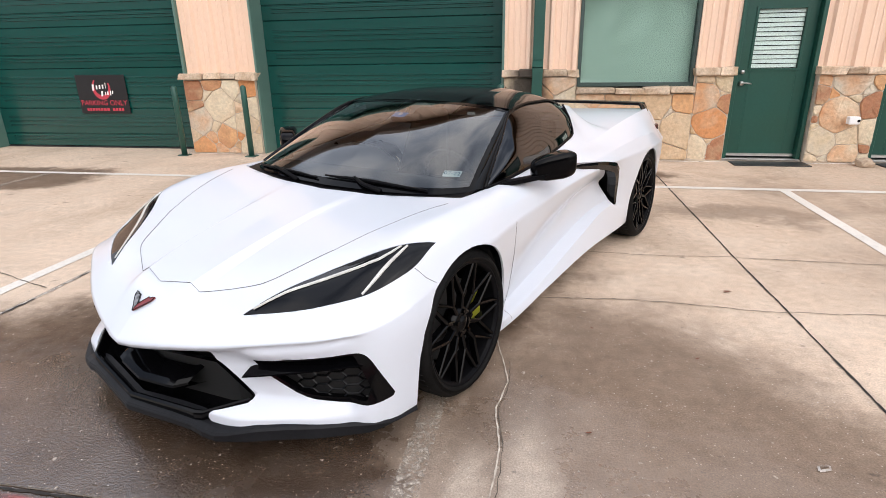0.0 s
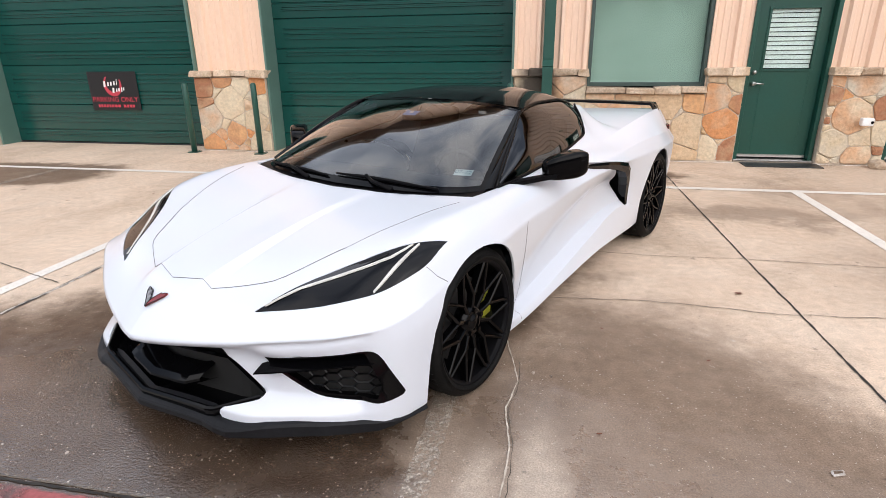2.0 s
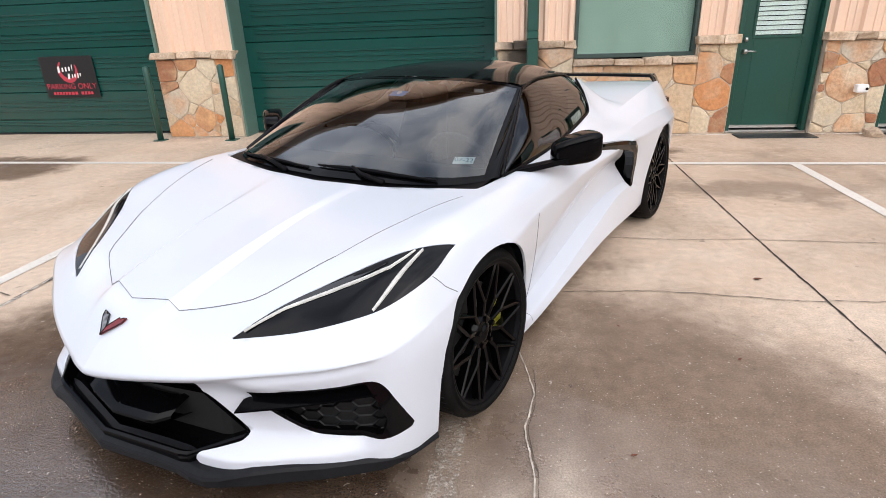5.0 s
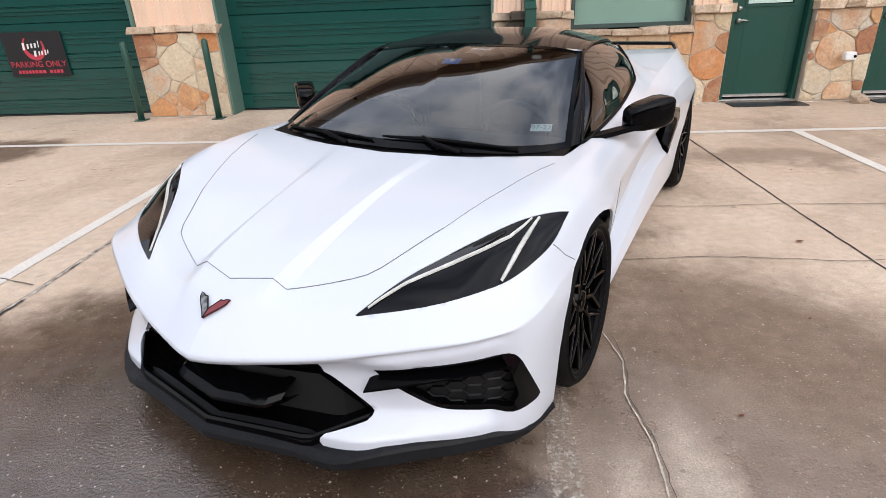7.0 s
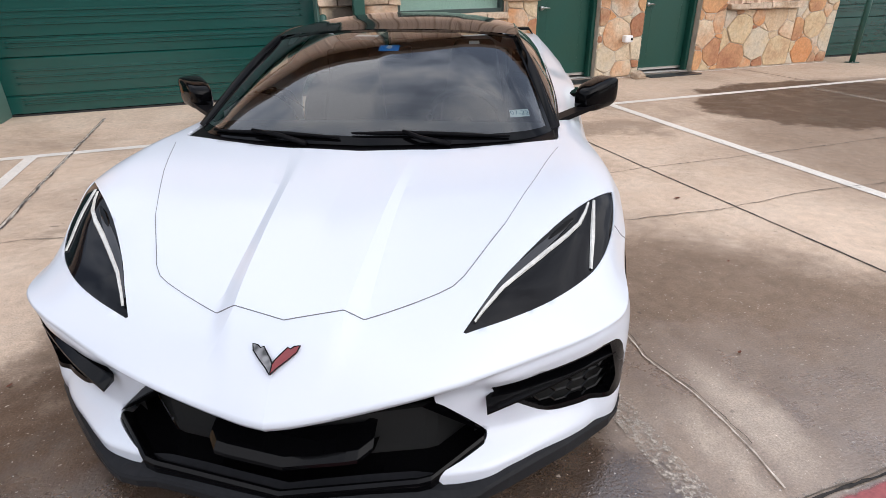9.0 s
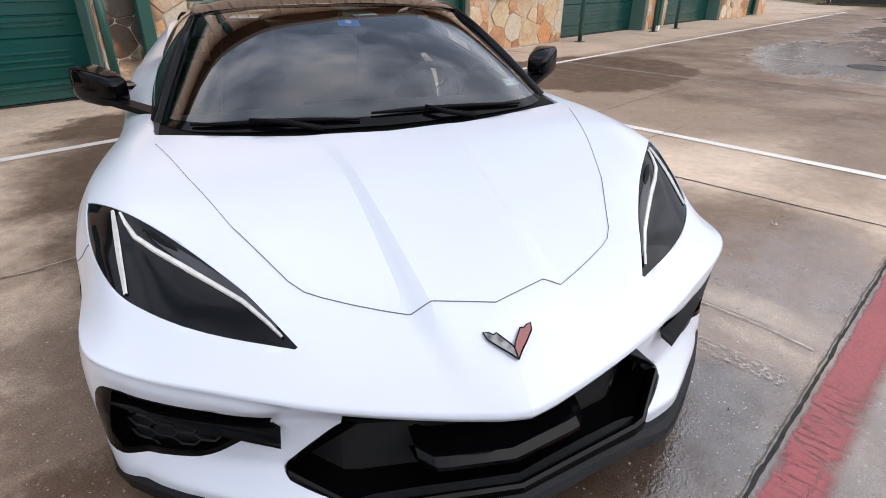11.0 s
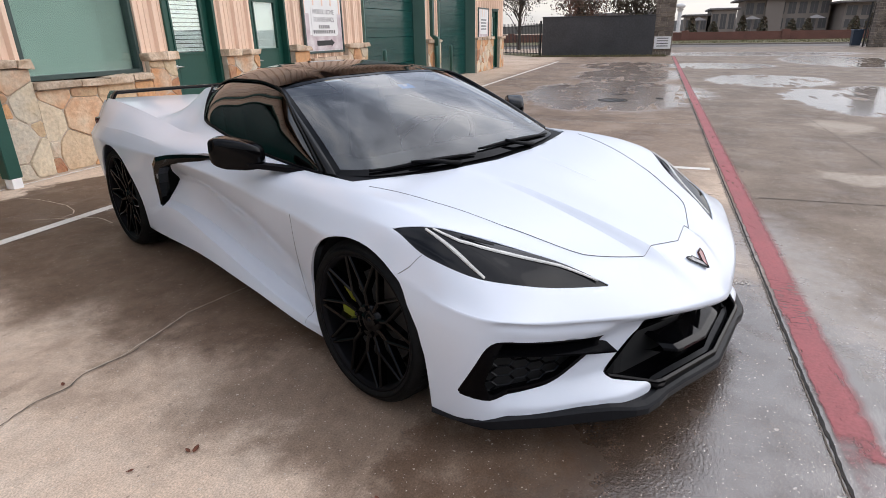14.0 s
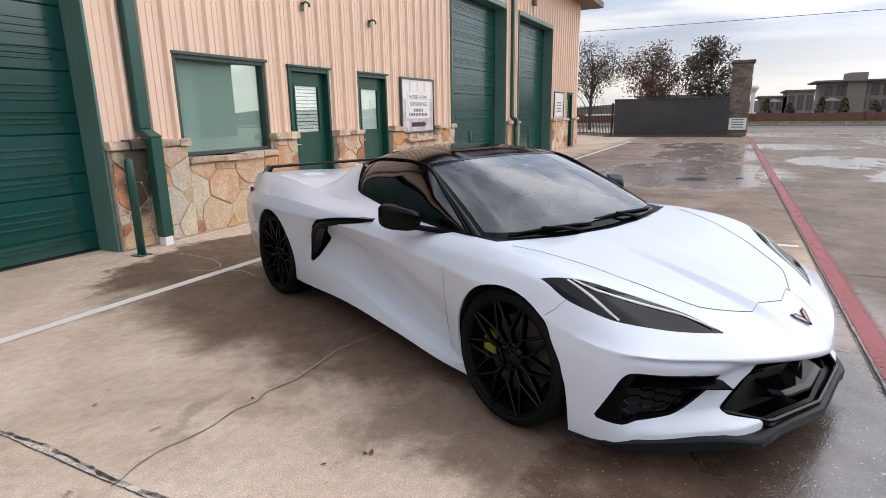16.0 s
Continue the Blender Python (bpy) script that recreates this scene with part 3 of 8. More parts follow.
M_SEALW = worn_paint("broken_sealant", (0.66, 0.60, 0.53), None, 0.56, 16)
M_THREAD = mat("pale_thread", (0.62, 0.55, 0.44), 0.8, color2=(0.45, 0.38, 0.30), scale=15)
M_CRUMB = worn_paint("joint_crumbs", (0.40, 0.35, 0.30), None, 0.44, 30)
LINE_Y = 6.71
M_FOOT = worn_paint("pale_mortar_smear", (0.78, 0.74, 0.68), None, 0.60, 7)
tagged(strip("stall_line", [(-14, LINE_Y), (24, LINE_Y)], 0.10, M_LINE), "worn white parking line painted along the stall heads", "road marking", kind="structure")
for i, (x, old) in enumerate(((-3.12, 0), (-0.09, 1), (2.80, 0), (5.80, 1), (8.75, 1), (11.7, 1), (14.65, 1), (-6.1, 1), (-9.1, 1))):
    tagged(strip("stall_line", [(x, 1.80), (x, LINE_Y - 0.05)], 0.10, M_LINE_OLD if old else M_LINE),
           "faded white parking stall line on concrete" if old else "worn white parking stall line on concrete", "road marking", "stall lines", "structure")
tagged(strip("red_fire_lane_line", [(-1.72, 1.625), (29, 1.625)], 0.25, M_RED, 0.0045), "worn red fire lane stripe beside the black joint", "road marking", kind="structure")
for pts, w, m, wob, sd, nm, lab in (
        ([(-16, 1.724), (29.5, 1.724)], 0.011, M_JOINT, 0.0022, 3, "expansion_joint", "crumbling black expansion joint along the red stripe"),
        ([(-16, 1.738), (29.5, 1.738)], 0.005, M_CRACK, 0.0022, 43, "expansion_joint", "second thin dark edge of the joint along the red stripe"),
        ([(-3, 1.746), (29.5, 1.746)], 0.010, M_CRUMB, 0.003, 44, "expansion_joint", "pale crumbs broken from the joint"),
        ([(1.78, 1.80), (1.70, 4.5), (1.62, 8.2)], 0.012, M_JOINT, 0.0018, 4, "expansion_joint", "black expansion joint across the concrete stalls"),
        ([(1.80, 1.5), (1.95, -6), (2.1, -14)], 0.02, M_CRACK, 0.003, 14, "expansion_joint", "dark joint across the concrete drive"),
        ([(-2.85, 1.80), (-2.79, 3.2), (-2.81, 8.2)], 0.017, M_PATCHED, 0.006, 5, "expansion_joint", "black and white patched expansion joint between stalls"),
        ([(6.3, 1.80), (6.2, 8.2)], 0.02, M_CRACK, 0.003, 6, "expansion_joint", "dark expansion joint across the concrete stalls"),
        ([(10.8, 1.80), (10.7, 8.2)], 0.02, M_CRACK, 0.003, 7, "expansion_joint", "dark expansion joint across the concrete stalls"),
        ([(-2.86, 1.80), (-2.80, 3.2), (-2.82, 8.2)], 0.028, M_SEALW, 0.004, 25, "expansion_joint", "pale crumbling sealant along the stall joint"),
        ([(-2.84, 4.61), (-2.6, 4.66), (-2.35, 4.60), (-2.22, 4.615), (-2.07, 4.585), (-1.99, 4.61), (-1.79, 4.565), (-1.6, 4.575), (-1.39, 4.60), (-1.25, 4.56), (-1.02, 4.50), (-0.7, 4.56), (0.2, 4.52), (1.0, 4.47), (1.7, 4.5)], 0.0055, M_CRACK, 0.006, 8, "ground_crack", "thin wandering crack in the concrete"),
        ([(-2.875, 1.80), (-2.815, 3.2), (-2.835, 8.2)], 0.005, M_JOINT, 0.003, 26, "expansion_joint", "thin black edge of the patched stall joint"),
        ([(-1.99, 4.617), (-1.79, 4.572), (-1.6, 4.582), (-1.39, 4.607), (-1.25, 4.567), (-1.02, 4.507), (-0.8, 4.54)], 0.0042, M_THREAD, 0.004, 46, "ground_crack", "pale worn lip of the wandering crack"),
        ([(1.7, 4.5), (3.2, 4.47), (6.2, 4.5)], 0.007, M_CRACK, 0.004, 9, "ground_crack", "hairline crack across the concrete"),
        ([(0.05, 3.6), (0.13, 3.05), (0.175, 2.84), (0.212, 2.66), (0.178, 2.46), (0.21, 2.2), (0.205, 1.95), (0.17, 1.78)], 0.0062, M_SEAL, 0.003, 10, "ground_crack", "pale sealant thread following a crack"),
        ([(0.3, 3.62), (0.9, 3.66), (1.6, 3.60), (2.4, 3.66), (3.2, 3.60)], 0.006, M_CRACK, 0.006, 31, "ground_crack", "hairline crack across the concrete"),
        ([(-2.86, 3.30), (-3.6, 3.55), (-5.0, 3.62)], 0.008, M_CRACK, 0.004, 32, "ground_crack", "hairline crack across the concrete"),
        ([(1.80, 0.2), (6.0, 0.12), (12.0, 0.2)], 0.006, M_CRACK, 0.004, 33, "ground_crack", "hairline crack across the concrete drive"),
        ([(0.205, 2.84), (0.222, 2.66), (0.19, 2.46), (0.222, 2.2), (0.215, 1.95)], 0.0032, M_CRACK, 0.004, 11, "ground_crack", "dark crack beside the old sealant"),
        ([(-0.35, 7.95), (-0.08, 7.85), (-0.06, 7.55), (-0.12, 7.12), (-0.2, 6.93), (-0.28, 6.84), (-0.41, 6.82)], 0.008, M_THREAD, 0.003, 12, "ground_crack", "pale thread lying on the walkway"),
        ([(-0.52, 7.02), (-0.41, 6.82), (-0.30, 6.55), (-0.37, 6.30)], 0.008, M_THREAD, 0.004, 13, "ground_crack", "pale thread lying by the stall line")):
    tagged(strip(nm, pts, w, m, 0.006 if "crack" in nm else (0.0055 if m is M_PATCHED else 0.003), wob, sd), lab, "crack" if "crack" in nm else "joint", kind="structure")

for xa, xb in ((-13, -8.7), (-5.06, -3.90), (-0.26, 2.62), (3.60, 4.34), (5.33, 8.05), (11.63, 12.62), (16.24, 18.4)):
    tagged(strip("wall_foot_joint", [(xa, 8.262), (xb, 8.262)], 0.035, M_FOOT, 0.005, 0.003, 41), "pale mortar smear along the foot of the stone wall", "joint", kind="structure")
# a round iron cover set in the drive
mh = thing("manhole_cover", (8.8, 3.19, 0), "dark round iron manhole cover in the wet concrete", "manhole cover", kind="structure")
M_WETIRON = mat("wet_iron", (0.03, 0.028, 0.026), 0.16, color2=(0.012, 0.011, 0.010), scale=9, bump=0.25, bump_scale=30)
bm = bmesh.new()
ring = [[bm.verts.new((q * math.cos(2 * math.pi * k / 40), q * math.sin(2 * math.pi * k / 40), z)) for k in range(40)] for q, z in ((0.30, 0.0), (0.285, 0.006), (0.262, 0.006), (0.258, 0.001))]
for A, B in zip(ring, ring[1:]):
    for k in range(40):
        bm.faces.new((A[k], A[k - 1], B[k - 1], B[k]))
part("rim", bm, M_JOINT, mh)
part("lid", add_tube(bmesh.new(), [(0, 0, 0.001), (0, 0, 0.004), (0, 0, 0.005)], [0.25, 0.25, 0.24], 32), M_WETIRON, mh)
for k in range(-3, 4):
    part("lid_rib", box(-0.20 + abs(k) * 0.025, 0.20 - abs(k) * 0.025, k * 0.06 - 0.008, k * 0.06 + 0.008, 0.005, 0.008), M_WETIRON, mh)
dr = thing("drain_cover", (9.28, 2.29, 0), "small square dark drain grate", "drain", kind="structure")
part("grate", box(-0.11, 0.11, -0.07, 0.07, 0, 0.007, 0.002), M_JOINT, dr)
for k in range(3):
    part("grate_bar", box(-0.10, 0.10, -0.045 + k * 0.04, -0.035 + k * 0.04, 0.007, 0.010), M_WETIRON, dr)
# dark broken patches of filler in the far stalls
M_SLIT = worn_paint("dark_patch_filler", (0.03, 0.026, 0.024), None, 0.56, 5)
for pts, w, sd in (([(19.2, 3.85), (19.4, 2.85)], 0.30, 51), ([(14.65, 3.1), (14.9, 2.15)], 0.20, 52), ([(21.7, 7.6), (22.4, 5.9)], 0.22, 53), ([(11.6, 3.2), (11.8, 2.7)], 0.14, 54), ([(9.9, 3.3), (10.0, 2.9)], 0.10, 55)):
    tagged(strip("filler_patch", pts, w, M_SLIT, 0.005, 0.02, sd), "dark broken filler patch in the wet concrete", "patch", "filler patches", "structure")

# ---- building ----
WY = 8.43            # face of the siding
SY = 8.33            # face of the stone
X_END = 20.0
EAVE = 5.6
OPEN = [  # x0, x1, top of each opening in the wall
    (-8.90, -5.04, 4.2), (-3.90, -0.28, 4.2), (0.70, 2.17, 2.14), (2.64, 3.59, 2.12), (4.37, 5.31, 2.12),
    (8.08, 11.6, 4.2), (12.66, 16.2, 4.2), (18.45, 19.35, 2.12)]


def siding_profile(x0, x1):
    """Ribbed sheet in plan: high ribs about every 0.3 m, two low flutes between."""
    pts, step = [], 0.305
    k0 = math.floor(x0 / step) - 1
    for k in range(k0, int(x1 / step) + 2):
        b = k * step
        for dx, dy in ((0.0, 0), (0.022, -0.048), (0.066, -0.048), (0.088, 0), (0.145, 0), (0.151, -0.009), (0.165, -0.009), (0.171, 0), (0.225, 0), (0.231, -0.009), (0.245, -0.009), (0.251, 0)):
            pts.append((b + dx, dy))

    def at(x):
        for (xa, ya), (xb, yb) in zip(pts, pts[1:]):
            if xa <= x <= xb:
                return ya + (yb - ya) * (x - xa) / max(xb - xa, 1e-6)
        return 0
    return [(x0, at(x0))] + [p for p in pts if x0 < p[0] < x1] + [(x1, at(x1))]


def siding(parent, x0, x1, z0, z1):
    P = siding_profile(x0, x1)
    V = [(x, WY + d, z) for x, d in P for z in (z0, z1)] + [(x, WY + 0.06, z) for x in (x0, x1) for z in (z0, z1)]
    F = [(2 * i, 2 * i + 2, 2 * i + 3, 2 * i + 1) for i in range(len(P) - 1)]
    n = 2 * len(P)
    F += [(0, 1, n + 1, n), (n - 2, n + 2, n + 3, n - 1), (n, n + 1, n + 3, n + 2)]
    ob_of("siding_panel", V, F, M_SIDING, parent)


wall_front = thing("wall_front", (0, 0, 0), "beige ribbed metal siding over a sandstone wainscot", "wall", kind="structure")
edges = [-13.0] + [v for o in OPEN for v in o[:2]] + [X_END]
for a, b in zip(edges[0::2], edges[1::2]):
    siding(wall_front, a, b, 0.30, EAVE)
for a, b, top in OPEN:
    siding(wall_front, a, b, top, EAVE)
siding(wall_front, 0.70, 2.17, 0.3, 0.93)
ob_of("core", [(-13, 8.95, 0), (X_END, 8.95, 0), (X_END, 8.95, EAVE), (-13, 8.95, EAVE)], [(0, 1, 2, 3)], M_DARK, wall_front)
part("end_wall", box(X_END, X_END + 0.05, WY, 30, 0, EAVE), M_SIDING, wall_front)
part("back_wall", box(-13.05, -13.0, WY, 30, 0, EAVE), M_SIDING, wall_front)
part("corner_trim", box(X_END - 0.06, X_END + 0.07, WY - 0.05, WY + 0.1, 0, EAVE, 0.005), M_SIDING, wall_front)

roof = thing("roof", (0, 0, EAVE), "brown metal eave over the shop front", "roof", kind="structure")
M_EAVE = mat("brown_soffit", (0.16, 0.10, 0.07), 0.6, color2=(0.12, 0.08, 0.05), scale=3, fine=0.1)
V = [(-13.3, 7.75, 0.0), (21.4, 7.75, 0.0), (21.4, 7.75, 0.22), (-13.3, 7.75, 0.22), (-13.3, 30, 0.0), (21.4, 30, 0.0), (21.4, 30, 3.0), (-13.3, 30, 3.0)]
ob_of("roof_sheet", V, [(0, 1, 2, 3), (3, 2, 6, 7), (0, 4, 5, 1), (1, 5, 6, 2), (0, 3, 7, 4)], M_EAVE, roof)


def cells(x0, x1, z0, z1, size, seed):
    """Irregular polygons that tile a rectangle: the field of each of a set of scattered points."""
    rnd = random.Random(seed)
    pts = []
    for r, tries in ((0.66, 10), (0.54, 26), (0.42, 70), (0.30, 120), (0.20, 160)):      # large stones first, fillers in the gaps
        for _ in range(int(tries * max(1.0, (x1 - x0) * (z1 - z0) / 0.9))):
            q = (rnd.uniform(x0 + 0.02, x1 - 0.02), rnd.uniform(z0 + 0.02, z1 - 0.02), r * size * rnd.uniform(0.9, 1.1))
            if all(math.hypot((q[0] - p[0]) * 0.9, (q[1] - p[1]) * 1.15) > 0.80 * (q[2] + p[2]) for p in pts):
                pts.append(q)
    for p in pts:
        poly = [(x0, z0), (x1, z0), (x1, z1), (x0, z1)]
        for q in pts:
            if q is p or abs(p[0] - q[0]) + abs(p[1] - q[1]) > 4 * size:
                continue
            dx, dz = q[0] - p[0], q[1] - p[1]
            lean = 0.5 + (p[2] ** 2 - q[2] ** 2) / (2 * (dx * dx + dz * dz))
            mx_, mz_ = p[0] + dx * lean, p[1] + dz * lean
            f = lambda c: (c[0] - mx_) * dx + (c[1] - mz_) * dz
            res = []
            for a, b in zip(poly, poly[1:] + poly[:1]):
                fa, fb = f(a), f(b)
                if fa <= 0:
                    res.append(a)
                if (fa < 0) != (fb < 0) and fa != fb:
                    s = fa / (fa - fb)
                    res.append((a[0] + (b[0] - a[0]) * s, a[1] + (b[1] - a[1]) * s))
            poly = res
            if len(poly) < 3:
                break
        if len(poly) >= 3:
            yield poly


def stones(parent, x0, x1, z0, z1, face, seed, size=0.33, axis=0):
    """Flat split stones in mortar on a wall face: each its own bevelled block."""
    rnd = random.Random(seed)
    for poly in cells(x0, x1, z0, z1, size, seed):
        cx, cz = sum(p[0] for p in poly) / len(poly), sum(p[1] for p in poly) / len(poly)
        out = []
        for i in range(len(poly)):       # round the corners and roughen the long edges
            a, b, c = poly[i - 1], poly[i], poly[(i + 1) % len(poly)]
            la, lc = math.hypot(a[0] - b[0], a[1] - b[1]), math.hypot(c[0] - b[0], c[1] - b[1])
            if la < 0.02:
                continue
            ra, rc = min(0.020, la * 0.3), min(0.020, lc * 0.3)
            out.append((b[0] + (a[0] - b[0]) * ra / max(la, 1e-6), b[1] + (a[1] - b[1]) * ra / max(la, 1e-6)))
            out.append((b[0] + (c[0] - b[0]) * rc / max(lc, 1e-6), b[1] + (c[1] - b[1]) * rc / max(lc, 1e-6)))
        if len(out) < 3:
            continue
        depth = rnd.uniform(0.014, 0.030)
        ring = lambda gap, y: [(cx + (x - cx) * max(0.3, 1 - gap / max(math.hypot(x - cx, z - cz), 0.02)) + rnd.uniform(-0.003, 0.003), y, cz + (z - cz) * max(0.3, 1 - gap / max(math.hypot(x - cx, z - cz), 0.02))) for x, z in out]
        n = len(out)
        tilt = rnd.uniform(-0.03, 0.03)
        V = ring(0.006, face + 0.03) + ring(0.006, face - depth * 0.7) + ring(0.015, face - depth)
        V = [(x, y + (tilt * (x - cx) if i >= n else 0) + (rnd.uniform(-0.006, 0.006) if i >= 2 * n else 0), z) for i, (x, y, z) in enumerate(V)]
        F = [(i, (i + 1) % n, n + (i + 1) % n, n + i) for i in range(n)] + [(n + i, n + (i + 1) % n, 2 * n + (i + 1) % n, 2 * n + i) for i in range(n)] + [(2 * n + i, 2 * n + (i + 1) % n, 3 * n) for i in range(n)]
        V.append((cx + rnd.uniform(-0.03, 0.03), face - depth - rnd.uniform(-0.003, 0.012), cz + rnd.uniform(-0.03, 0.03)))
        ob_of("stone", V, F, M_STONE, parent)


def caps(parent, x0, x1, z, y0, y1, h, seed, lo=0.22, hi=0.38):
    """A course of rough cap stones."""
    rnd = random.Random(seed)
    x = x0
    while x < x1 - 0.02:
        w = min(rnd.uniform(lo, hi), x1 - x)
        if x1 - x - w < 0.12:
            w = x1 - x
        bm = box(x + 0.004, x + w - 0.004, y0 + rnd.uniform(-0.02, 0.015), y1, z + rnd.uniform(-0.006, 0.006), z + h + rnd.uniform(-0.012, 0.012), 0.014, 2)
        for v in bm.verts:
            q = noise.noise_vector(v.co * 14.0)
            v.co += q * 0.026
        part("cap_stone", bm, M_CAP, parent)
        x += w


def stone_pier(x0, x1, seed, top=1.09, cap=True):
    """A stone-faced pier with a cap course."""
    t = thing("stone_pier", ((x0 + x1) / 2, SY, 0), "rust, ochre and buff sandstone pier with a rough cap", "stone pier", "stone piers", "structure")
    t.matrix_world = Matrix.Identity(4)
    part("mortar_bed", box(x0, x1, SY - 0.009, 8.52, 0, top), M_MORTAR, t)
    stones(t, x0, x1, 0.015, top - 0.005, SY, seed)
    if cap:
        caps(t, x0 - 0.03, x1 + 0.03, top, SY - 0.07, WY + 0.04, 0.09, seed + 50)
    return t


stone_pier(-13.0, -8.92, 1)
stone_pier(-5.06, -3.90, 12)
stone_pier(-0.26, 0.69, 22)
stone_pier(2.18, 2.62, 31)
stone_pier(3.60, 4.34, 44)
stone_pier(5.33, 5.80, 51)
stone_pier(7.20, 8.05, 61)
stone_pier(11.63, 12.62, 71)
stone_pier(16.24, 18.4, 81)
stone_pier(19.4, X_END, 91)
for x0, x1, sd, top in ((0.69, 2.18, 101, 0.87), (5.80, 7.20, 111, 0.87)):
    t = thing("stone_wainscot", (0, 0, 0), "sandstone wainscot under a rough stone sill", "stone wall", "stone piers", "structure")
    part("mortar_bed", box(x0, x1, SY - 0.007, 8.52, 0, top), M_MORTAR, t)
    stones(t, x0, x1, 0.015, top - 0.005, SY + 0.002, sd, 0.37)
    caps(t, x0, x1, top, SY - 0.08, WY + 0.06, 0.085, sd + 3, 0.3, 0.5)


def roller_door(x0, x1, top, label):
    """A sectional door: pressed steel sections with grooves and ribs, set back in painted jambs."""
    t = thing("roller_door", (0, 0, 0), label, "garage door", "roller doors", "structure")
    y, z, h = 8.72, 0.02, 0.625
    row = [(0, 0), (0.010, -0.016), (0.10, -0.016), (0.106, -0.029), (0.120, -0.029), (0.126, -0.016), (0.148, -0.016), (0.154, -0.029), (0.168, -0.029), (0.174, -0.016),
           (0.196, -0.016), (0.204, -0.002), (0.212, -0.002), (0.220, -0.016), (0.33, -0.016), (0.336, -0.029), (0.350, -0.029), (0.356, -0.016), (0.40, -0.016), (0.406, -0.029),
           (0.420, -0.029), (0.426, -0.016), (0.47, -0.016), (0.476, -0.029), (0.490, -0.029), (0.496, -0.016), (0.615, -0.016), (0.625, 0)]
    while z < top:
        V, F = [], []
        for dz, dy in row:
            inset = 0.06 if dy < -0.02 else 0.0
            V += [(x0 - 0.05, y + max(dy, -0.016), z + dz), (x0 + 0.10 + inset, y + max(dy, -0.016), z + dz), (x0 + 0.13 + inset, y + dy, z + dz),
                  (x1 - 0.13 - inset, y + dy, z + dz), (x1 - 0.10 - inset, y + max(dy, -0.016), z + dz), (x1 + 0.05, y + max(dy, -0.016), z + dz)]
        for i in range(len(row) - 1):
            for k in range(5):
                a = 6 * i + k
                F.append((a, a + 1, a + 7, a + 6))
        ob_of("door_panel", V, F, M_ROLL, t)
        z += h
    part("bottom_seal", box(x0, x1, y - 0.03, y + 0.02, 0.0, 0.02), M_BLACKPL, t)
    for xa, xb in ((x0 - 0.032, x0), (x1, x1 + 0.032)):
        part("jamb", box(xa, xb, 8.365, 8.78, 0, top + 0.12, 0.004), M_TRIM, t)
    part("head", box(x0, x1, 8.365, 8.78, top, top + 0.12, 0.004), M_TRIM, t)
    return t


roller_door(-8.88, -5.075, 4.2, "dark green ribbed roller door with a shop parking sign")
roller_door(-3.868, -0.302, 4.2, "dark green ribbed roller door with grey-green jambs")
roller_door(8.11, 11.57, 4.2, "dark green ribbed roller door catching sky glare")
roller_door(12.69, 16.17, 4.2, "dark green ribbed roller door catching sky glare")


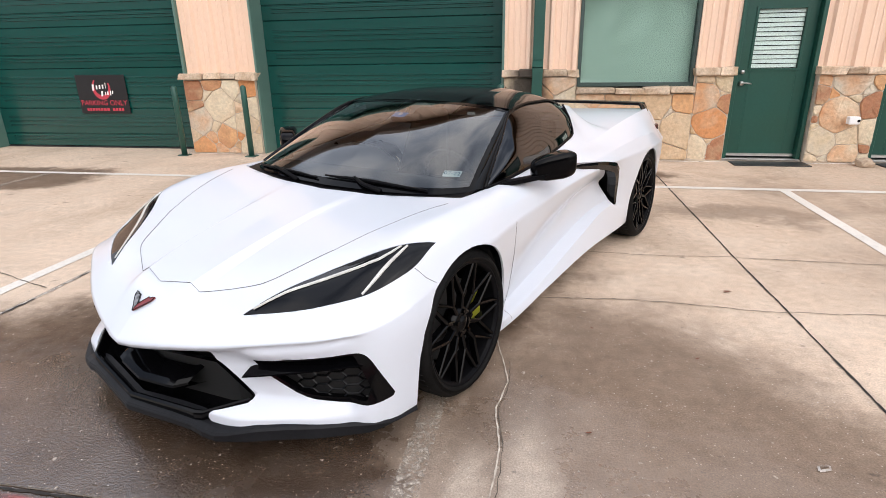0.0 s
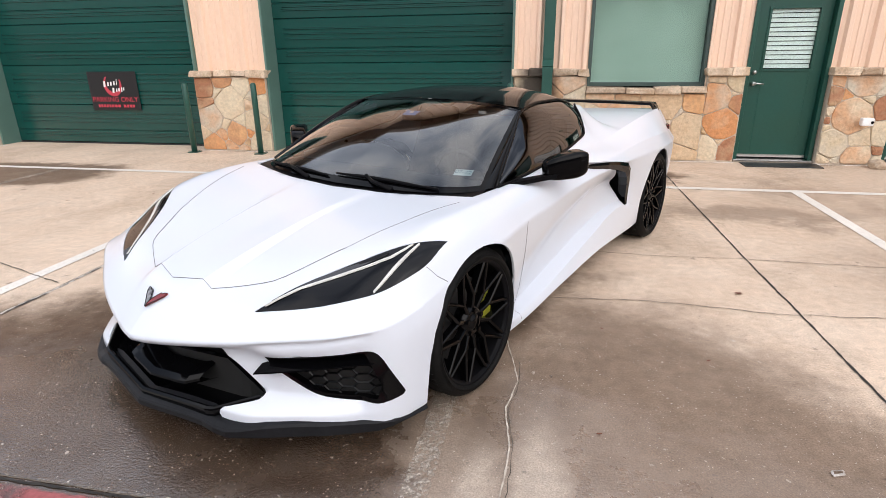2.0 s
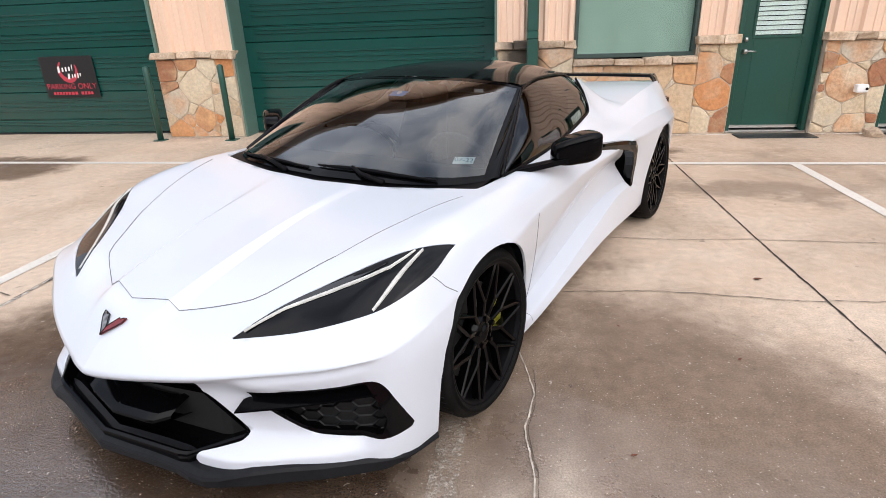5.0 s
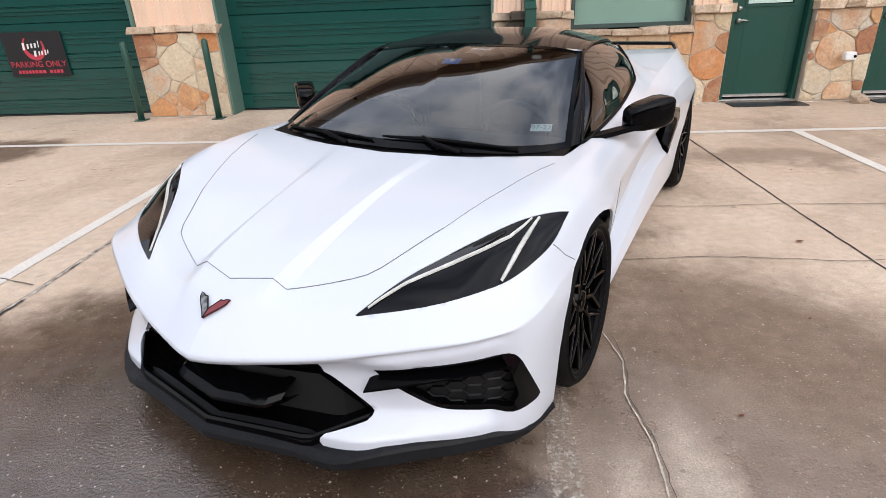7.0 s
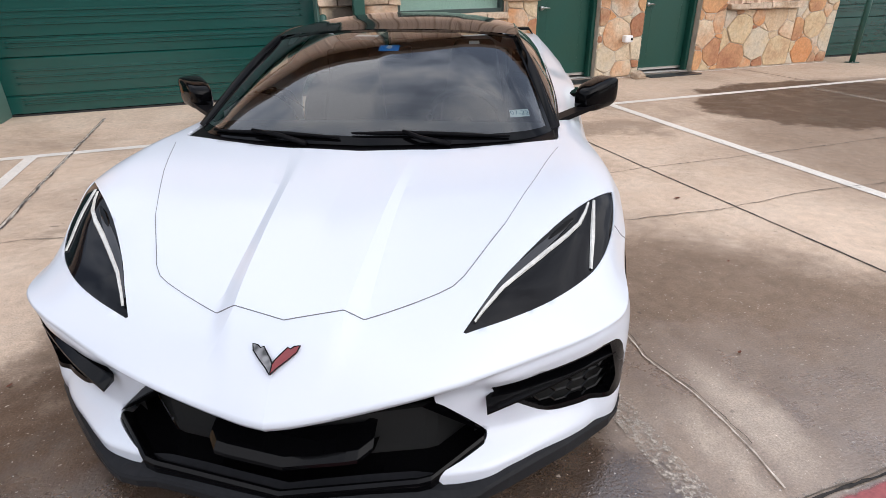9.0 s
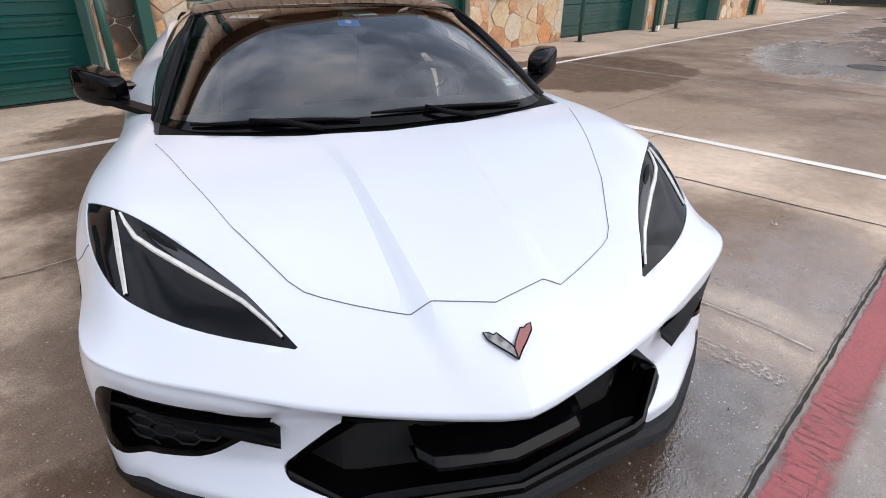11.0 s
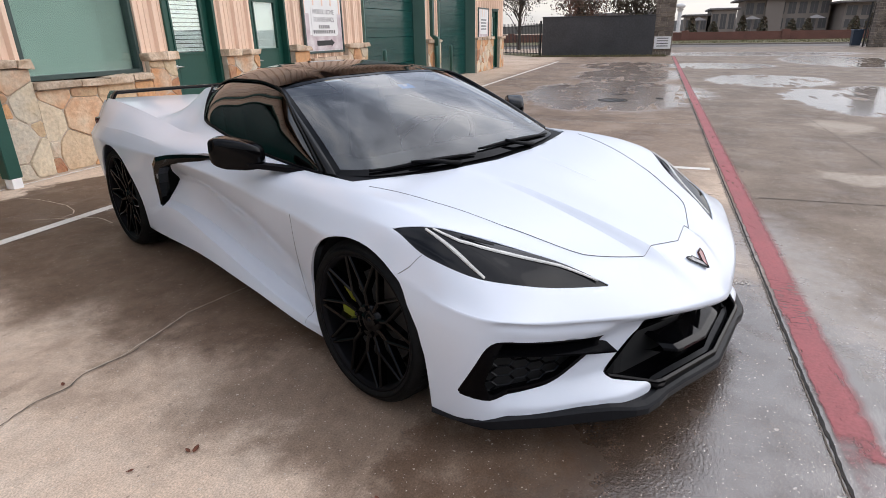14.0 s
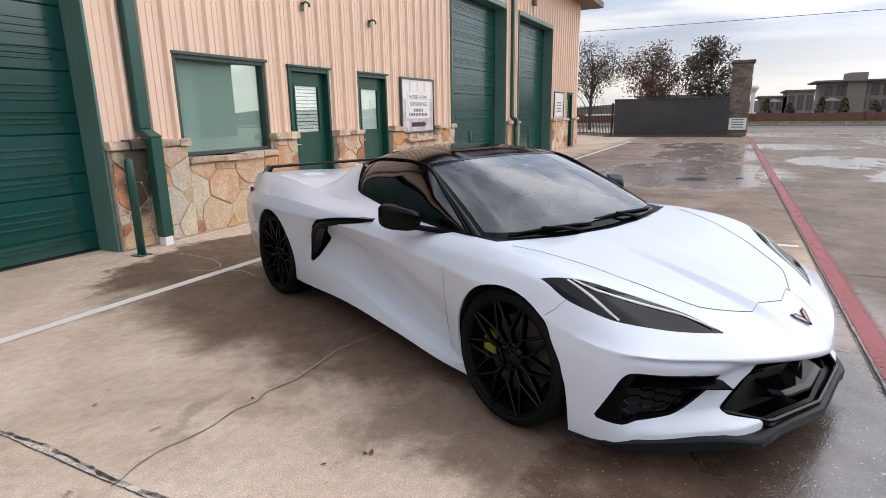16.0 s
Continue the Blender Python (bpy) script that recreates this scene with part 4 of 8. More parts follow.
def entry_door(x0, x1, label, blind):
    """A painted steel door with a half light, in a steel frame."""
    t = thing("door", (0, 0, 0), label, "door", "entry doors", "structure")
    y = 8.50
    bm = box(x0, x0 + 0.05, 8.40, 8.60, 0, 2.12, 0.004)
    add_box(bm, x1 - 0.05, x1, 8.40, 8.60, 0, 2.12, 0.004)
    add_box(bm, x0 + 0.05, x1 - 0.05, 8.40, 8.60, 2.06, 2.12, 0.004)
    add_box(bm, x0 - 0.03, x1 + 0.03, 8.37, 8.42, 2.12, 2.15, 0.003)
    part("door_frame", bm, M_GREEN, t)
    a, b = x0 + 0.055, x1 - 0.055
    ga, gb, gz0, gz1 = a + 0.16, b - 0.14, 1.16, 1.86
    bm = box(a, ga, y, y + 0.045, 0.05, 2.055, 0.002)
    add_box(bm, gb, b, y, y + 0.045, 0.05, 2.055, 0.002)
    add_box(bm, ga, gb, y, y + 0.045, 0.05, gz0, 0.002)
    add_box(bm, ga, gb, y, y + 0.045, gz1, 2.055, 0.002)
    leaf = part("door_leaf", bm, M_GREEN, t)
    bm = box(ga - 0.03, ga, y - 0.012, y, gz0 - 0.03, gz1 + 0.03, 0.002)
    add_box(bm, gb, gb + 0.03, y - 0.012, y, gz0 - 0.03, gz1 + 0.03, 0.002)
    add_box(bm, ga, gb, y - 0.012, y, gz0 - 0.03, gz0, 0.002)
    add_box(bm, ga, gb, y - 0.012, y, gz1, gz1 + 0.03, 0.002)
    part("glazing_bead", bm, M_GREEN, t)
    if blind:
        k = int((gz1 - gz0) / 0.053)
        for i in range(k):
            z = gz0 + 0.01 + i * (gz1 - gz0) / k
            bm = bmesh.new()
            prism(bm, [(0, 0), (0.004, 0), (0.004, 0.044), (0, 0.044)], ga + 0.004, gb - 0.004)
            for v in bm.verts:
                x, yy, zz = v.co
                v.co = (yy, y + 0.016 + zz * 0.35 + x, z + zz)
            part("slat", bm, M_WHITE, t)
        part("backing", box(ga, gb, y + 0.04, y + 0.05, gz0, gz1), M_DARK, t)
    else:
        part("blind", box(ga, gb, y + 0.035, y + 0.045, gz0, gz1), M_WHITE, t)
    g = part("glass_pane", box(ga, gb, y + 0.006, y + 0.012, gz0, gz1), M_GLASS, t)
    g.visible_shadow = False
    part("kick_strip", box(a, b, y - 0.008, y, 0.05, 0.085), M_STEEL, t)
    part("threshold", box(x0, x1, 8.36, 8.60, 0.0, 0.03, 0.004), M_STEEL, t)
    bm = add_tube(bmesh.new(), [(a + 0.07, y - 0.005, 0.98), (a + 0.07, y - 0.05, 0.98)], 0.028, 12)
    add_tube(bm, [(a + 0.07, y - 0.045, 0.98), (a + 0.12, y - 0.05, 0.985), (a + 0.19, y - 0.045, 0.975)], 0.010, 8)
    part("door_handle", bm, M_STEEL, t, "brushed steel lever handle", True)
    part("deadbolt", add_tube(bmesh.new(), [(a + 0.07, y, 1.12), (a + 0.07, y - 0.025, 1.12)], 0.026, 12), M_STEEL, t, "", True)
    return t


entry_door(2.64, 3.59, "dark green steel door with white louvre blinds", True)
entry_door(4.37, 5.31, "dark green steel door with a pale half light", False)
entry_door(18.45, 19.35, "dark green steel door at the far end of the shop row", False)


def office_window():
    t = thing("window", (0, 0, 0), "dark framed window with closed grey-green blinds", "window", kind="structure")
    x0, x1, z0, z1, y = 0.70, 2.17, 0.955, 2.14, 8.44
    bm = box(x0, x0 + 0.045, y - 0.03, y + 0.10, z0, z1, 0.004)
    add_box(bm, x1 - 0.045, x1, y - 0.03, y + 0.10, z0, z1, 0.004)
    add_box(bm, x0 + 0.045, x1 - 0.045, y - 0.03, y + 0.10, z1 - 0.045, z1, 0.004)
    add_box(bm, x0 + 0.045, x1 - 0.045, y - 0.03, y + 0.10, z0, z0 + 0.05, 0.004)
    add_box(bm, x0 - 0.03, x1 + 0.03, 8.37, 8.41, z1, z1 + 0.035, 0.003)
    part("window_frame", bm, M_FRAME, t)
    k = 46
    for i in range(k):
        z = z0 + 0.05 + i * (z1 - z0 - 0.1) / k
        ob_of("blind_slat", [(x0 + 0.05, y + 0.075, z), (x1 - 0.05, y + 0.075, z), (x1 - 0.05, y + 0.086, z + 0.026), (x0 + 0.05, y + 0.086, z + 0.026)], [(0, 1, 2, 3)], M_BLIND, t)
    part("backing", box(x0 + 0.04, x1 - 0.04, y + 0.092, y + 0.098, z0 + 0.04, z1 - 0.04), M_BLIND, t)
    g = part("glass_pane", box(x0 + 0.045, x1 - 0.045, y + 0.03, y + 0.036, z0 + 0.05, z1 - 0.045), M_GLASS, t)
    g.visible_shadow = False


M_FRAME = mat("dark_window_frame", (0.045, 0.075, 0.068), 0.4, color2=(0.035, 0.06, 0.055), scale=4)
office_window()


def downspout(x, base, jog=True):
    t = thing("downspout", (x, WY, 0), "square dark green metal downspout stepping out over the stone", "downspout", "downspouts")
    y1 = -0.02
    bm = box(-0.07, 0.07, -0.125, y1, 1.30, EAVE - 0.02, 0.008)
    part("upper_pipe", bm, M_SPOUT, t)
    bm = bmesh.new()
    V = [(-0.07, -0.125, 1.30), (0.07, -0.125, 1.30), (0.07, y1, 1.30), (-0.07, y1, 1.30), (-0.07, -0.275, 1.22), (0.07, -0.275, 1.22), (0.07, -0.160, 1.16), (-0.07, -0.160, 1.16)]
    vs = [bm.verts.new(v) for v in V]
    for f in ((0, 1, 5, 4), (1, 2, 6, 5), (2, 3, 7, 6), (3, 0, 4, 7), (0, 3, 2, 1), (4, 5, 6, 7)):
        bm.faces.new([vs[i] for i in f])
    part("elbow", bm, M_SPOUT, t)
    part("lower_pipe", box(-0.068, 0.068, -0.275, -0.160, base, 1.21, 0.008), M_SPOUT, t)
    part("outlet", box(-0.05, 0.05, -0.27, -0.165, 0.0, base, 0.004), M_WHITE, t)


downspout(0.18, 0.10)
downspout(12.05, 0.10)


def bollard(x, y=8.02):
    t = thing("bollard", (x, y, 0), "slim dark green steel bollard beside the roller door", "bollard", "bollards")
    part("post", add_tube(bmesh.new(), [(0, 0, 0), (0, 0, 0.99), (0, 0, 1.01), (0, 0, 1.022)], [0.042, 0.042, 0.034, 0.012], 14), M_SPOUT, t, "", True)
    part("base_plate", box(-0.075, 0.075, -0.075, 0.075, 0, 0.012, 0.002), M_SPOUT, t)
    for sx in (-1, 1):
        part("bolt", add_tube(bmesh.new(), [(0.055 * sx, 0.05 * sx, 0.012), (0.055 * sx, 0.05 * sx, 0.026)], 0.009, 6), M_STEEL, t)


for bx, by in ((-5.09, 8.11), (-3.985, 8.11), (-0.28, 8.01), (8.35, 8.05), (11.55, 8.05), (12.75, 8.05)):
    bollard(bx, by)

# ---- the sports car: its form ----
# x: to the car's left, y: from the front axle back, z: up, in metres from the ground below the front axle
def curve(*keys):
    """A smooth line through (t, value) keys that never overshoots them."""
    xs, ys = [k[0] for k in keys], [k[1] for k in keys]
    n = len(xs)
    h = [xs[i + 1] - xs[i] for i in range(n - 1)]
    d = [(ys[i + 1] - ys[i]) / h[i] for i in range(n - 1)]
    m = [d[0]] + [0 if d[i - 1] * d[i] <= 0 else 3 * (h[i - 1] + h[i]) / ((2 * h[i] + h[i - 1]) / d[i - 1] + (h[i] + 2 * h[i - 1]) / d[i]) for i in range(1, n - 1)] + [d[-1]]

    def at(t):
        if t <= xs[0]:
            return ys[0] + m[0] * (t - xs[0])
        if t >= xs[-1]:
            return ys[-1] + m[-1] * (t - xs[-1])
        i = 0
        while t > xs[i + 1]:
            i += 1
        s = (t - xs[i]) / h[i]
        return ys[i] * (1 + 2 * s) * (1 - s) ** 2 + m[i] * h[i] * s * (1 - s) ** 2 + ys[i + 1] * s * s * (3 - 2 * s) + m[i + 1] * h[i] * s * s * (s - 1)
    return at


# the top of the body, as lines that run from nose to tail: centre, hood ridge, valley, fender, outer shoulder, edge
TOP = [
    (lambda y: 0.0, curve((-1.0, 0.414), (-0.985, 0.425), (-0.93, 0.466), (-0.87, 0.506), (-0.78, 0.566), (-0.72, 0.590), (-0.6, 0.625), (-0.4, 0.673), (-0.15, 0.724), (0.1, 0.767), (0.3, 0.795), (0.5, 0.80))),
    (curve((-1.0, 0.09), (-0.89, 0.115), (-0.715, 0.152), (-0.46, 0.171), (-0.17, 0.190), (0.1, 0.21), (0.4, 0.24)), curve((-1.0, 0.412), (-0.93, 0.463), (-0.87, 0.502), (-0.78, 0.562), (-0.72, 0.588), (-0.6, 0.627), (-0.4, 0.679), (-0.15, 0.731), (0.1, 0.769), (0.3, 0.795), (0.5, 0.80))),
    (curve((-1.0, 0.13), (-0.89, 0.150), (-0.72, 0.207), (-0.4, 0.214), (-0.13, 0.226), (0.1, 0.27), (0.4, 0.42)), curve((-1.0, 0.409), (-0.93, 0.459), (-0.87, 0.494), (-0.78, 0.543), (-0.72, 0.563), (-0.6, 0.604), (-0.4, 0.660), (-0.15, 0.721), (0.1, 0.766), (0.3, 0.793), (0.5, 0.798))),
    (curve((-1.0, 0.42), (-0.72, 0.46), (-0.5, 0.56), (-0.2, 0.66), (0.1, 0.72), (0.3, 0.76), (0.5, 0.787), (1.0, 0.805), (1.45, 0.785), (1.57, 0.768), (1.66, 0.70), (1.74, 0.622), (1.95, 0.592), (2.09, 0.45), (2.2, 0.0), (3.5, 0.0)),
     curve((-1.0, 0.36), (-0.87, 0.455), (-0.72, 0.545), (-0.6, 0.603), (-0.5, 0.640), (-0.35, 0.693), (-0.15, 0.748), (0.1, 0.786), (0.3, 0.798), (0.5, 0.803), (1.0, 0.842), (1.45, 0.905), (1.57, 0.925), (1.66, 1.015), (1.74, 1.083), (1.95, 1.058), (2.2, 1.015), (2.6, 0.97), (3.0, 0.935), (3.45, 0.90))),
    (curve((-1.0, 0.60), (-0.72, 0.67), (-0.5, 0.73), (-0.2, 0.80), (0.1, 0.83), (0.5, 0.84), (1.0, 0.85), (1.45, 0.84), (1.75, 0.830), (2.0, 0.822), (2.3, 0.82), (2.66, 0.82), (3.2, 0.79), (3.45, 0.74)),
     curve((-1.0, 0.35), (-0.8, 0.472), (-0.65, 0.550), (-0.5, 0.622), (-0.35, 0.695), (-0.2, 0.748), (0.0, 0.784), (0.25, 0.795), (0.5, 0.795), (1.0, 0.828), (1.45, 0.862), (1.75, 0.858), (2.0, 0.880), (2.3, 0.908), (2.66, 0.938), (2.9, 0.948), (3.2, 0.948), (3.45, 0.930))),
    (curve((-1.0, 0.80), (-0.6, 0.81), (-0.46, 0.840), (-0.3, 0.887), (-0.13, 0.922), (0.1, 0.928), (0.5, 0.912), (1.0, 0.928), (1.45, 0.958), (1.75, 0.965), (2.0, 0.955), (2.66, 0.955), (3.1, 0.915), (3.45, 0.84)),
     curve((-1.0, 0.38), (-0.7, 0.514), (-0.6, 0.548), (-0.46, 0.605), (-0.3, 0.680), (-0.13, 0.732), (0.05, 0.750), (0.3, 0.752), (0.5, 0.748), (1.0, 0.770), (1.45, 0.800), (1.75, 0.802), (2.0, 0.806), (2.4, 0.812), (2.66, 0.806), (3.1, 0.785), (3.45, 0.76))),
    (curve((-1.0, 0.93), (-0.5, 0.935), (-0.32, 0.950), (-0.1, 0.985), (0.05, 0.995), (0.2, 0.990), (0.38, 0.968), (0.6, 0.950), (1.0, 0.958), (1.4, 0.988), (1.75, 1.0), (2.66, 1.0), (3.1, 0.965), (3.45, 0.89)),
     curve((-1.0, 0.45), (-0.6, 0.510), (-0.45, 0.530), (-0.32, 0.548), (-0.15, 0.610), (0.05, 0.650), (0.35, 0.660), (0.6, 0.670), (1.0, 0.710), (1.4, 0.740), (1.75, 0.740), (2.3, 0.725), (2.66, 0.72), (3.45, 0.69))),
]
# the front edge of the nose, by the distance from the middle
LIP_Y = curve((0, -0.963), (0.05, -0.956), (0.12, -0.938), (0.25, -0.903), (0.4, -0.853), (0.55, -0.788), (0.68, -0.722), (0.78, -0.670), (0.86, -0.616), (0.91, -0.556), (0.94, -0.45), (0.95, -0.32))
LIP_Z = curve((0, 0.408), (0.12, 0.416), (0.25, 0.432), (0.4, 0.450), (0.55, 0.468), (0.68, 0.485), (0.78, 0.500), (0.86, 0.516), (0.91, 0.525), (0.94, 0.533), (0.95, 0.548))
CHIN = curve((0, -0.012), (0.3, -0.020), (0.45, -0.044), (0.52, -0.054), (0.6, -0.042), (0.68, -0.026), (0.766, -0.008), (0.85, 0.010), (0.95, 0.030))      # how far the foot of the nose stands behind the lip


def sm(a, b, x):
    t = min(1, max(0, (x - a) / (b - a)))
    return t * t * (3 - 2 * t)


def top_z(y, x):
    x = abs(x)
    ks = [(r[0](y), r[1](y)) for r in (TOP if y < 0.55 else TOP[3:])]
    for i in range(1, len(ks)):
        if ks[i][0] <= ks[i - 1][0] + 0.005:
            ks[i] = (ks[i - 1][0] + 0.005, ks[i][1])
    if y < 0.55:
        ks = [(-ks[1][0], ks[1][1])] + ks
    if x > ks[-1][0]:
        return ks[-1][1] - (x - ks[-1][0])
    if x < ks[0][0]:
        return ks[0][1]
    z = curve(*ks)(x)
    # crisp lines: the hood ridges, and the shoulder over the rear wheel
    if y < 0.3:
        k = 1 - sm(-0.15, 0.28, y)
        for i in (2, 3):
            (xa, za), (xb, zb), (xc, zc) = ks[i - 1], ks[i], ks[i + 1]
            if xa < x <= xb:
                w = (x - xa) / (xb - xa)
                z += (za + (zb - za) * w - z) * w * k
            elif xb < x < xc:
                w = 1 - (x - xb) / (xc - xb)
                z += (zc + (zb - zc) * w - z) * w * k
    elif y > 1.2:
        k = sm(1.45, 1.9, y)
        for i, share in ((-3, 1.0), (-2, 0.75)):
            (xa, za), (xb, zb), (xc, zc) = ks[i - 1], ks[i], ks[i + 1]
            if xa < x <= xb:
                w = (x - xa) / (xb - xa)
                z += (za + (zb - za) * w - z) * w * k * share
            elif xb < x < xc:
                w = 1 - (x - xb) / (xc - xb)
                z += (zc + (zb - zc) * w - z) * w * k * share
    return z


def lip_x(r):
    return 0.95 * (1 - (1 - r) ** 1.35)


def rail_x(r, y):
    """The distance from the middle at share r across the lines of the top."""
    k = min(5, int(r * 6 + 1e-9))
    a, b = TOP[k][0](y), TOP[k + 1][0](y)
    return a + (b - a) * (r * 6 - k)


def top_point(r, y, t=1.0):
    """r: 0 at the middle, 1 at the side; t: how far y is from the nose edge."""
    x0 = lip_x(r)
    s = min(1.0, t * 7.0)
    s = s * s * (3 - 2 * s)
    x = x0 + (rail_x(r, max(y, -0.95)) - x0) * s
    if r > 0.9999:
        x = TOP[-1][0](y) if y >= -0.32 else x0
    z = top_z(y, x)
    if t < 0.12:
        k = 1 - t / 0.12
        z += (LIP_Z(x0) - top_z(LIP_Y(x0), x0)) * k * k
    return (x, y, z)


def hood_point(r, t, y_end=0.62):
    y0 = LIP_Y(lip_x(r))
    return top_point(r, y0 + (y_end - y0) * t, t)

# side of the body, from the shoulder edge down to the sill: (x, z) lines by y
SIDE = [
    TOP[-1],
    (curve((-0.32, 0.966), (-0.2, 0.977), (0.05, 0.992), (0.2, 0.985), (0.38, 0.960), (0.6, 0.938), (1.0, 0.935), (1.45, 0.940), (1.72, 0.935), (2.0, 0.980), (2.3, 0.997), (2.66, 1.0), (3.1, 0.965), (3.45, 0.89)),
     curve((-0.32, 0.47), (0.1, 0.55), (0.5, 0.530), (1.0, 0.605), (1.3, 0.645), (1.6, 0.660), (2.0, 0.62), (3.45, 0.58))),
    (curve((-0.32, 0.970), (-0.2, 0.978), (0.05, 0.987), (0.2, 0.975), (0.38, 0.940), (0.6, 0.884), (1.0, 0.856), (1.5, 0.850), (1.8, 0.878), (2.1, 0.968), (2.66, 1.0), (3.1, 0.96), (3.45, 0.88)),
     curve((-0.32, 0.38), (0.1, 0.40), (0.45, 0.30), (0.7, 0.345), (1.0, 0.43), (1.3, 0.51), (1.6, 0.57), (1.8, 0.57), (2.1, 0.48), (3.45, 0.45))),
    (curve((-0.32, 0.970), (-0.2, 0.975), (0.05, 0.977), (0.2, 0.962), (0.38, 0.918), (0.6, 0.850), (1.0, 0.838), (1.5, 0.852), (1.85, 0.906), (2.1, 0.957), (2.66, 0.99), (3.45, 0.87)),
     curve((-0.32, 0.28), (0.1, 0.30), (0.45, 0.185), (0.7, 0.205), (0.95, 0.245), (1.4, 0.345), (1.9, 0.445), (2.2, 0.36), (3.45, 0.35))),
    (curve((-0.32, 0.968), (-0.2, 0.970), (0.1, 0.962), (0.38, 0.936), (0.6, 0.922), (1.0, 0.920), (1.6, 0.928), (2.1, 0.960), (2.66, 0.98), (3.45, 0.86)),
     curve((-0.32, 0.19), (0.1, 0.20), (0.45, 0.158), (0.7, 0.182), (0.95, 0.220), (1.4, 0.315), (1.9, 0.412), (2.2, 0.31), (3.45, 0.28))),
    (curve((-0.32, 0.962), (0.4, 0.935), (1.0, 0.942), (1.6, 0.950), (2.2, 0.955), (3.45, 0.84)),
     curve((-0.32, 0.125), (0.45, 0.122), (0.95, 0.165), (1.6, 0.207), (2.2, 0.197), (3.45, 0.22))),
    (curve((-0.32, 0.80), (3.45, 0.74)), curve((-0.32, 0.12), (0.45, 0.118), (1.6, 0.16), (3.45, 0.19))),
]


def grid_bm(bm, f, nu, nv):
    """Quads over a function of two numbers in 0..1."""
    V = [[bm.verts.new(f(i / nu, j / nv)) for j in range(nv + 1)] for i in range(nu + 1)]
    for i in range(nu):
        for j in range(nv):
            q = (V[i][j], V[i + 1][j], V[i + 1][j + 1], V[i][j + 1])
            try:
                bm.faces.new(q)
            except ValueError:
                pass
    return V


CRISP = ((3, 0.9), (4, 0.9), (5, 0.8))


def across(rails, y, s):
    """The point at share s across a set of (x, z) lines at y."""
    n = len(rails) - 1
    ks = [(r[0](y), r[1](y)) for r in rails]
    cx, cz = curve(*[(i, k[0]) for i, k in enumerate(ks)]), curve(*[(i, k[1]) for i, k in enumerate(ks)])
    u = s * n
    x, z = cx(u), cz(u)
    for i, k in CRISP:                   # folded, not rounded, along these lines
        d = abs(u - i)
        if d < 1 and n == 6:
            j = i - 1 if u < i else i + 1
            w = k * (1 - d) * sm(0.55, 0.95, y)
            x += (ks[i][0] + (ks[j][0] - ks[i][0]) * d - x) * w
            z += (ks[i][1] + (ks[j][1] - ks[i][1]) * d - z) * w
    return x, z


def fascia_point(r, s):
    """The front skirt: r along the nose edge, s down from the edge to under the sill."""
    x0 = lip_x(r)
    y0, z0 = LIP_Y(x0), LIP_Z(x0)
    e = 0.004
    xa, xb = max(0, x0 - e), min(0.95, x0 + e)
    tx, ty = xb - xa, LIP_Y(xb) - LIP_Y(xa)
    L = math.hypot(tx, ty) or 1
    nx, ny = -ty / L, tx / L            # inward in plan
    if x0 > 0.945:
        nx, ny = -1, 0
    o = sm(0.55, 0.88, x0)
    a = sm(0.46, 0.62, x0) * (1 - sm(0.87, 0.94, x0))              # the ledge above the corner vents
    w = sm(0.86, 0.95, x0)
    v_ = sm(0.30, 0.45, x0) * (1 - sm(0.54, 0.66, x0))
    sx, sz = across(SIDE, -0.32, s)
    ks = [(0.0, 0.0, z0), (0.05, 0.008 + 0.010 * a, z0 - 0.016), (0.13, 0.028 * (1 - a) + 0.010 * a, z0 - 0.034 - 0.006 * a), (0.33, 0.030 + 0.016 * v_, 0.36), (0.5, 0.032 + 0.004 * v_ + 0.014 * o, 0.26),
          (0.67, CHIN(x0) + 0.003, 0.198 - 0.016 * o), (0.83, CHIN(x0) + 0.002, 0.165 - 0.026 * o), (1.0, 0.16, 0.160 - 0.027 * o)]
    off = curve(*[(k[0], k[1]) for k in ks])(s) * (1 - w) + (0.95 - sx) * w
    z = curve(*[(k[0], k[2]) for k in ks])(s) * (1 - w) + (sz + (z0 - 0.548) * (1 - s) ** 2) * w
    return (max(0.0, x0 + nx * off), y0 + ny * off, z)


STATIONS = [(i / 80) ** 1.15 for i in range(81)]      # shares of the way from the nose edge to the screen
BACK = [0.62 + 2.83 * i / 112 for i in range(1, 113)]


def sheet(bm, rows):
    V = [[bm.verts.new(p) for p in row] for row in rows]
    for A, B in zip(V, V[1:]):
        for k in range(len(A) - 1):
            bm.faces.new((A[k], A[k + 1], B[k + 1], B[k]))
    return V


def fold(bm, V, j, y0, y1):
    """A crisp crease along one column of a sheet, from y0 to y1."""
    for A, B in zip(V, V[1:]):
        if y0 < A[j].co.y and B[j].co.y < y1:
            e = bm.edges.get((A[j], B[j]))
            if e:
                e.smooth = False


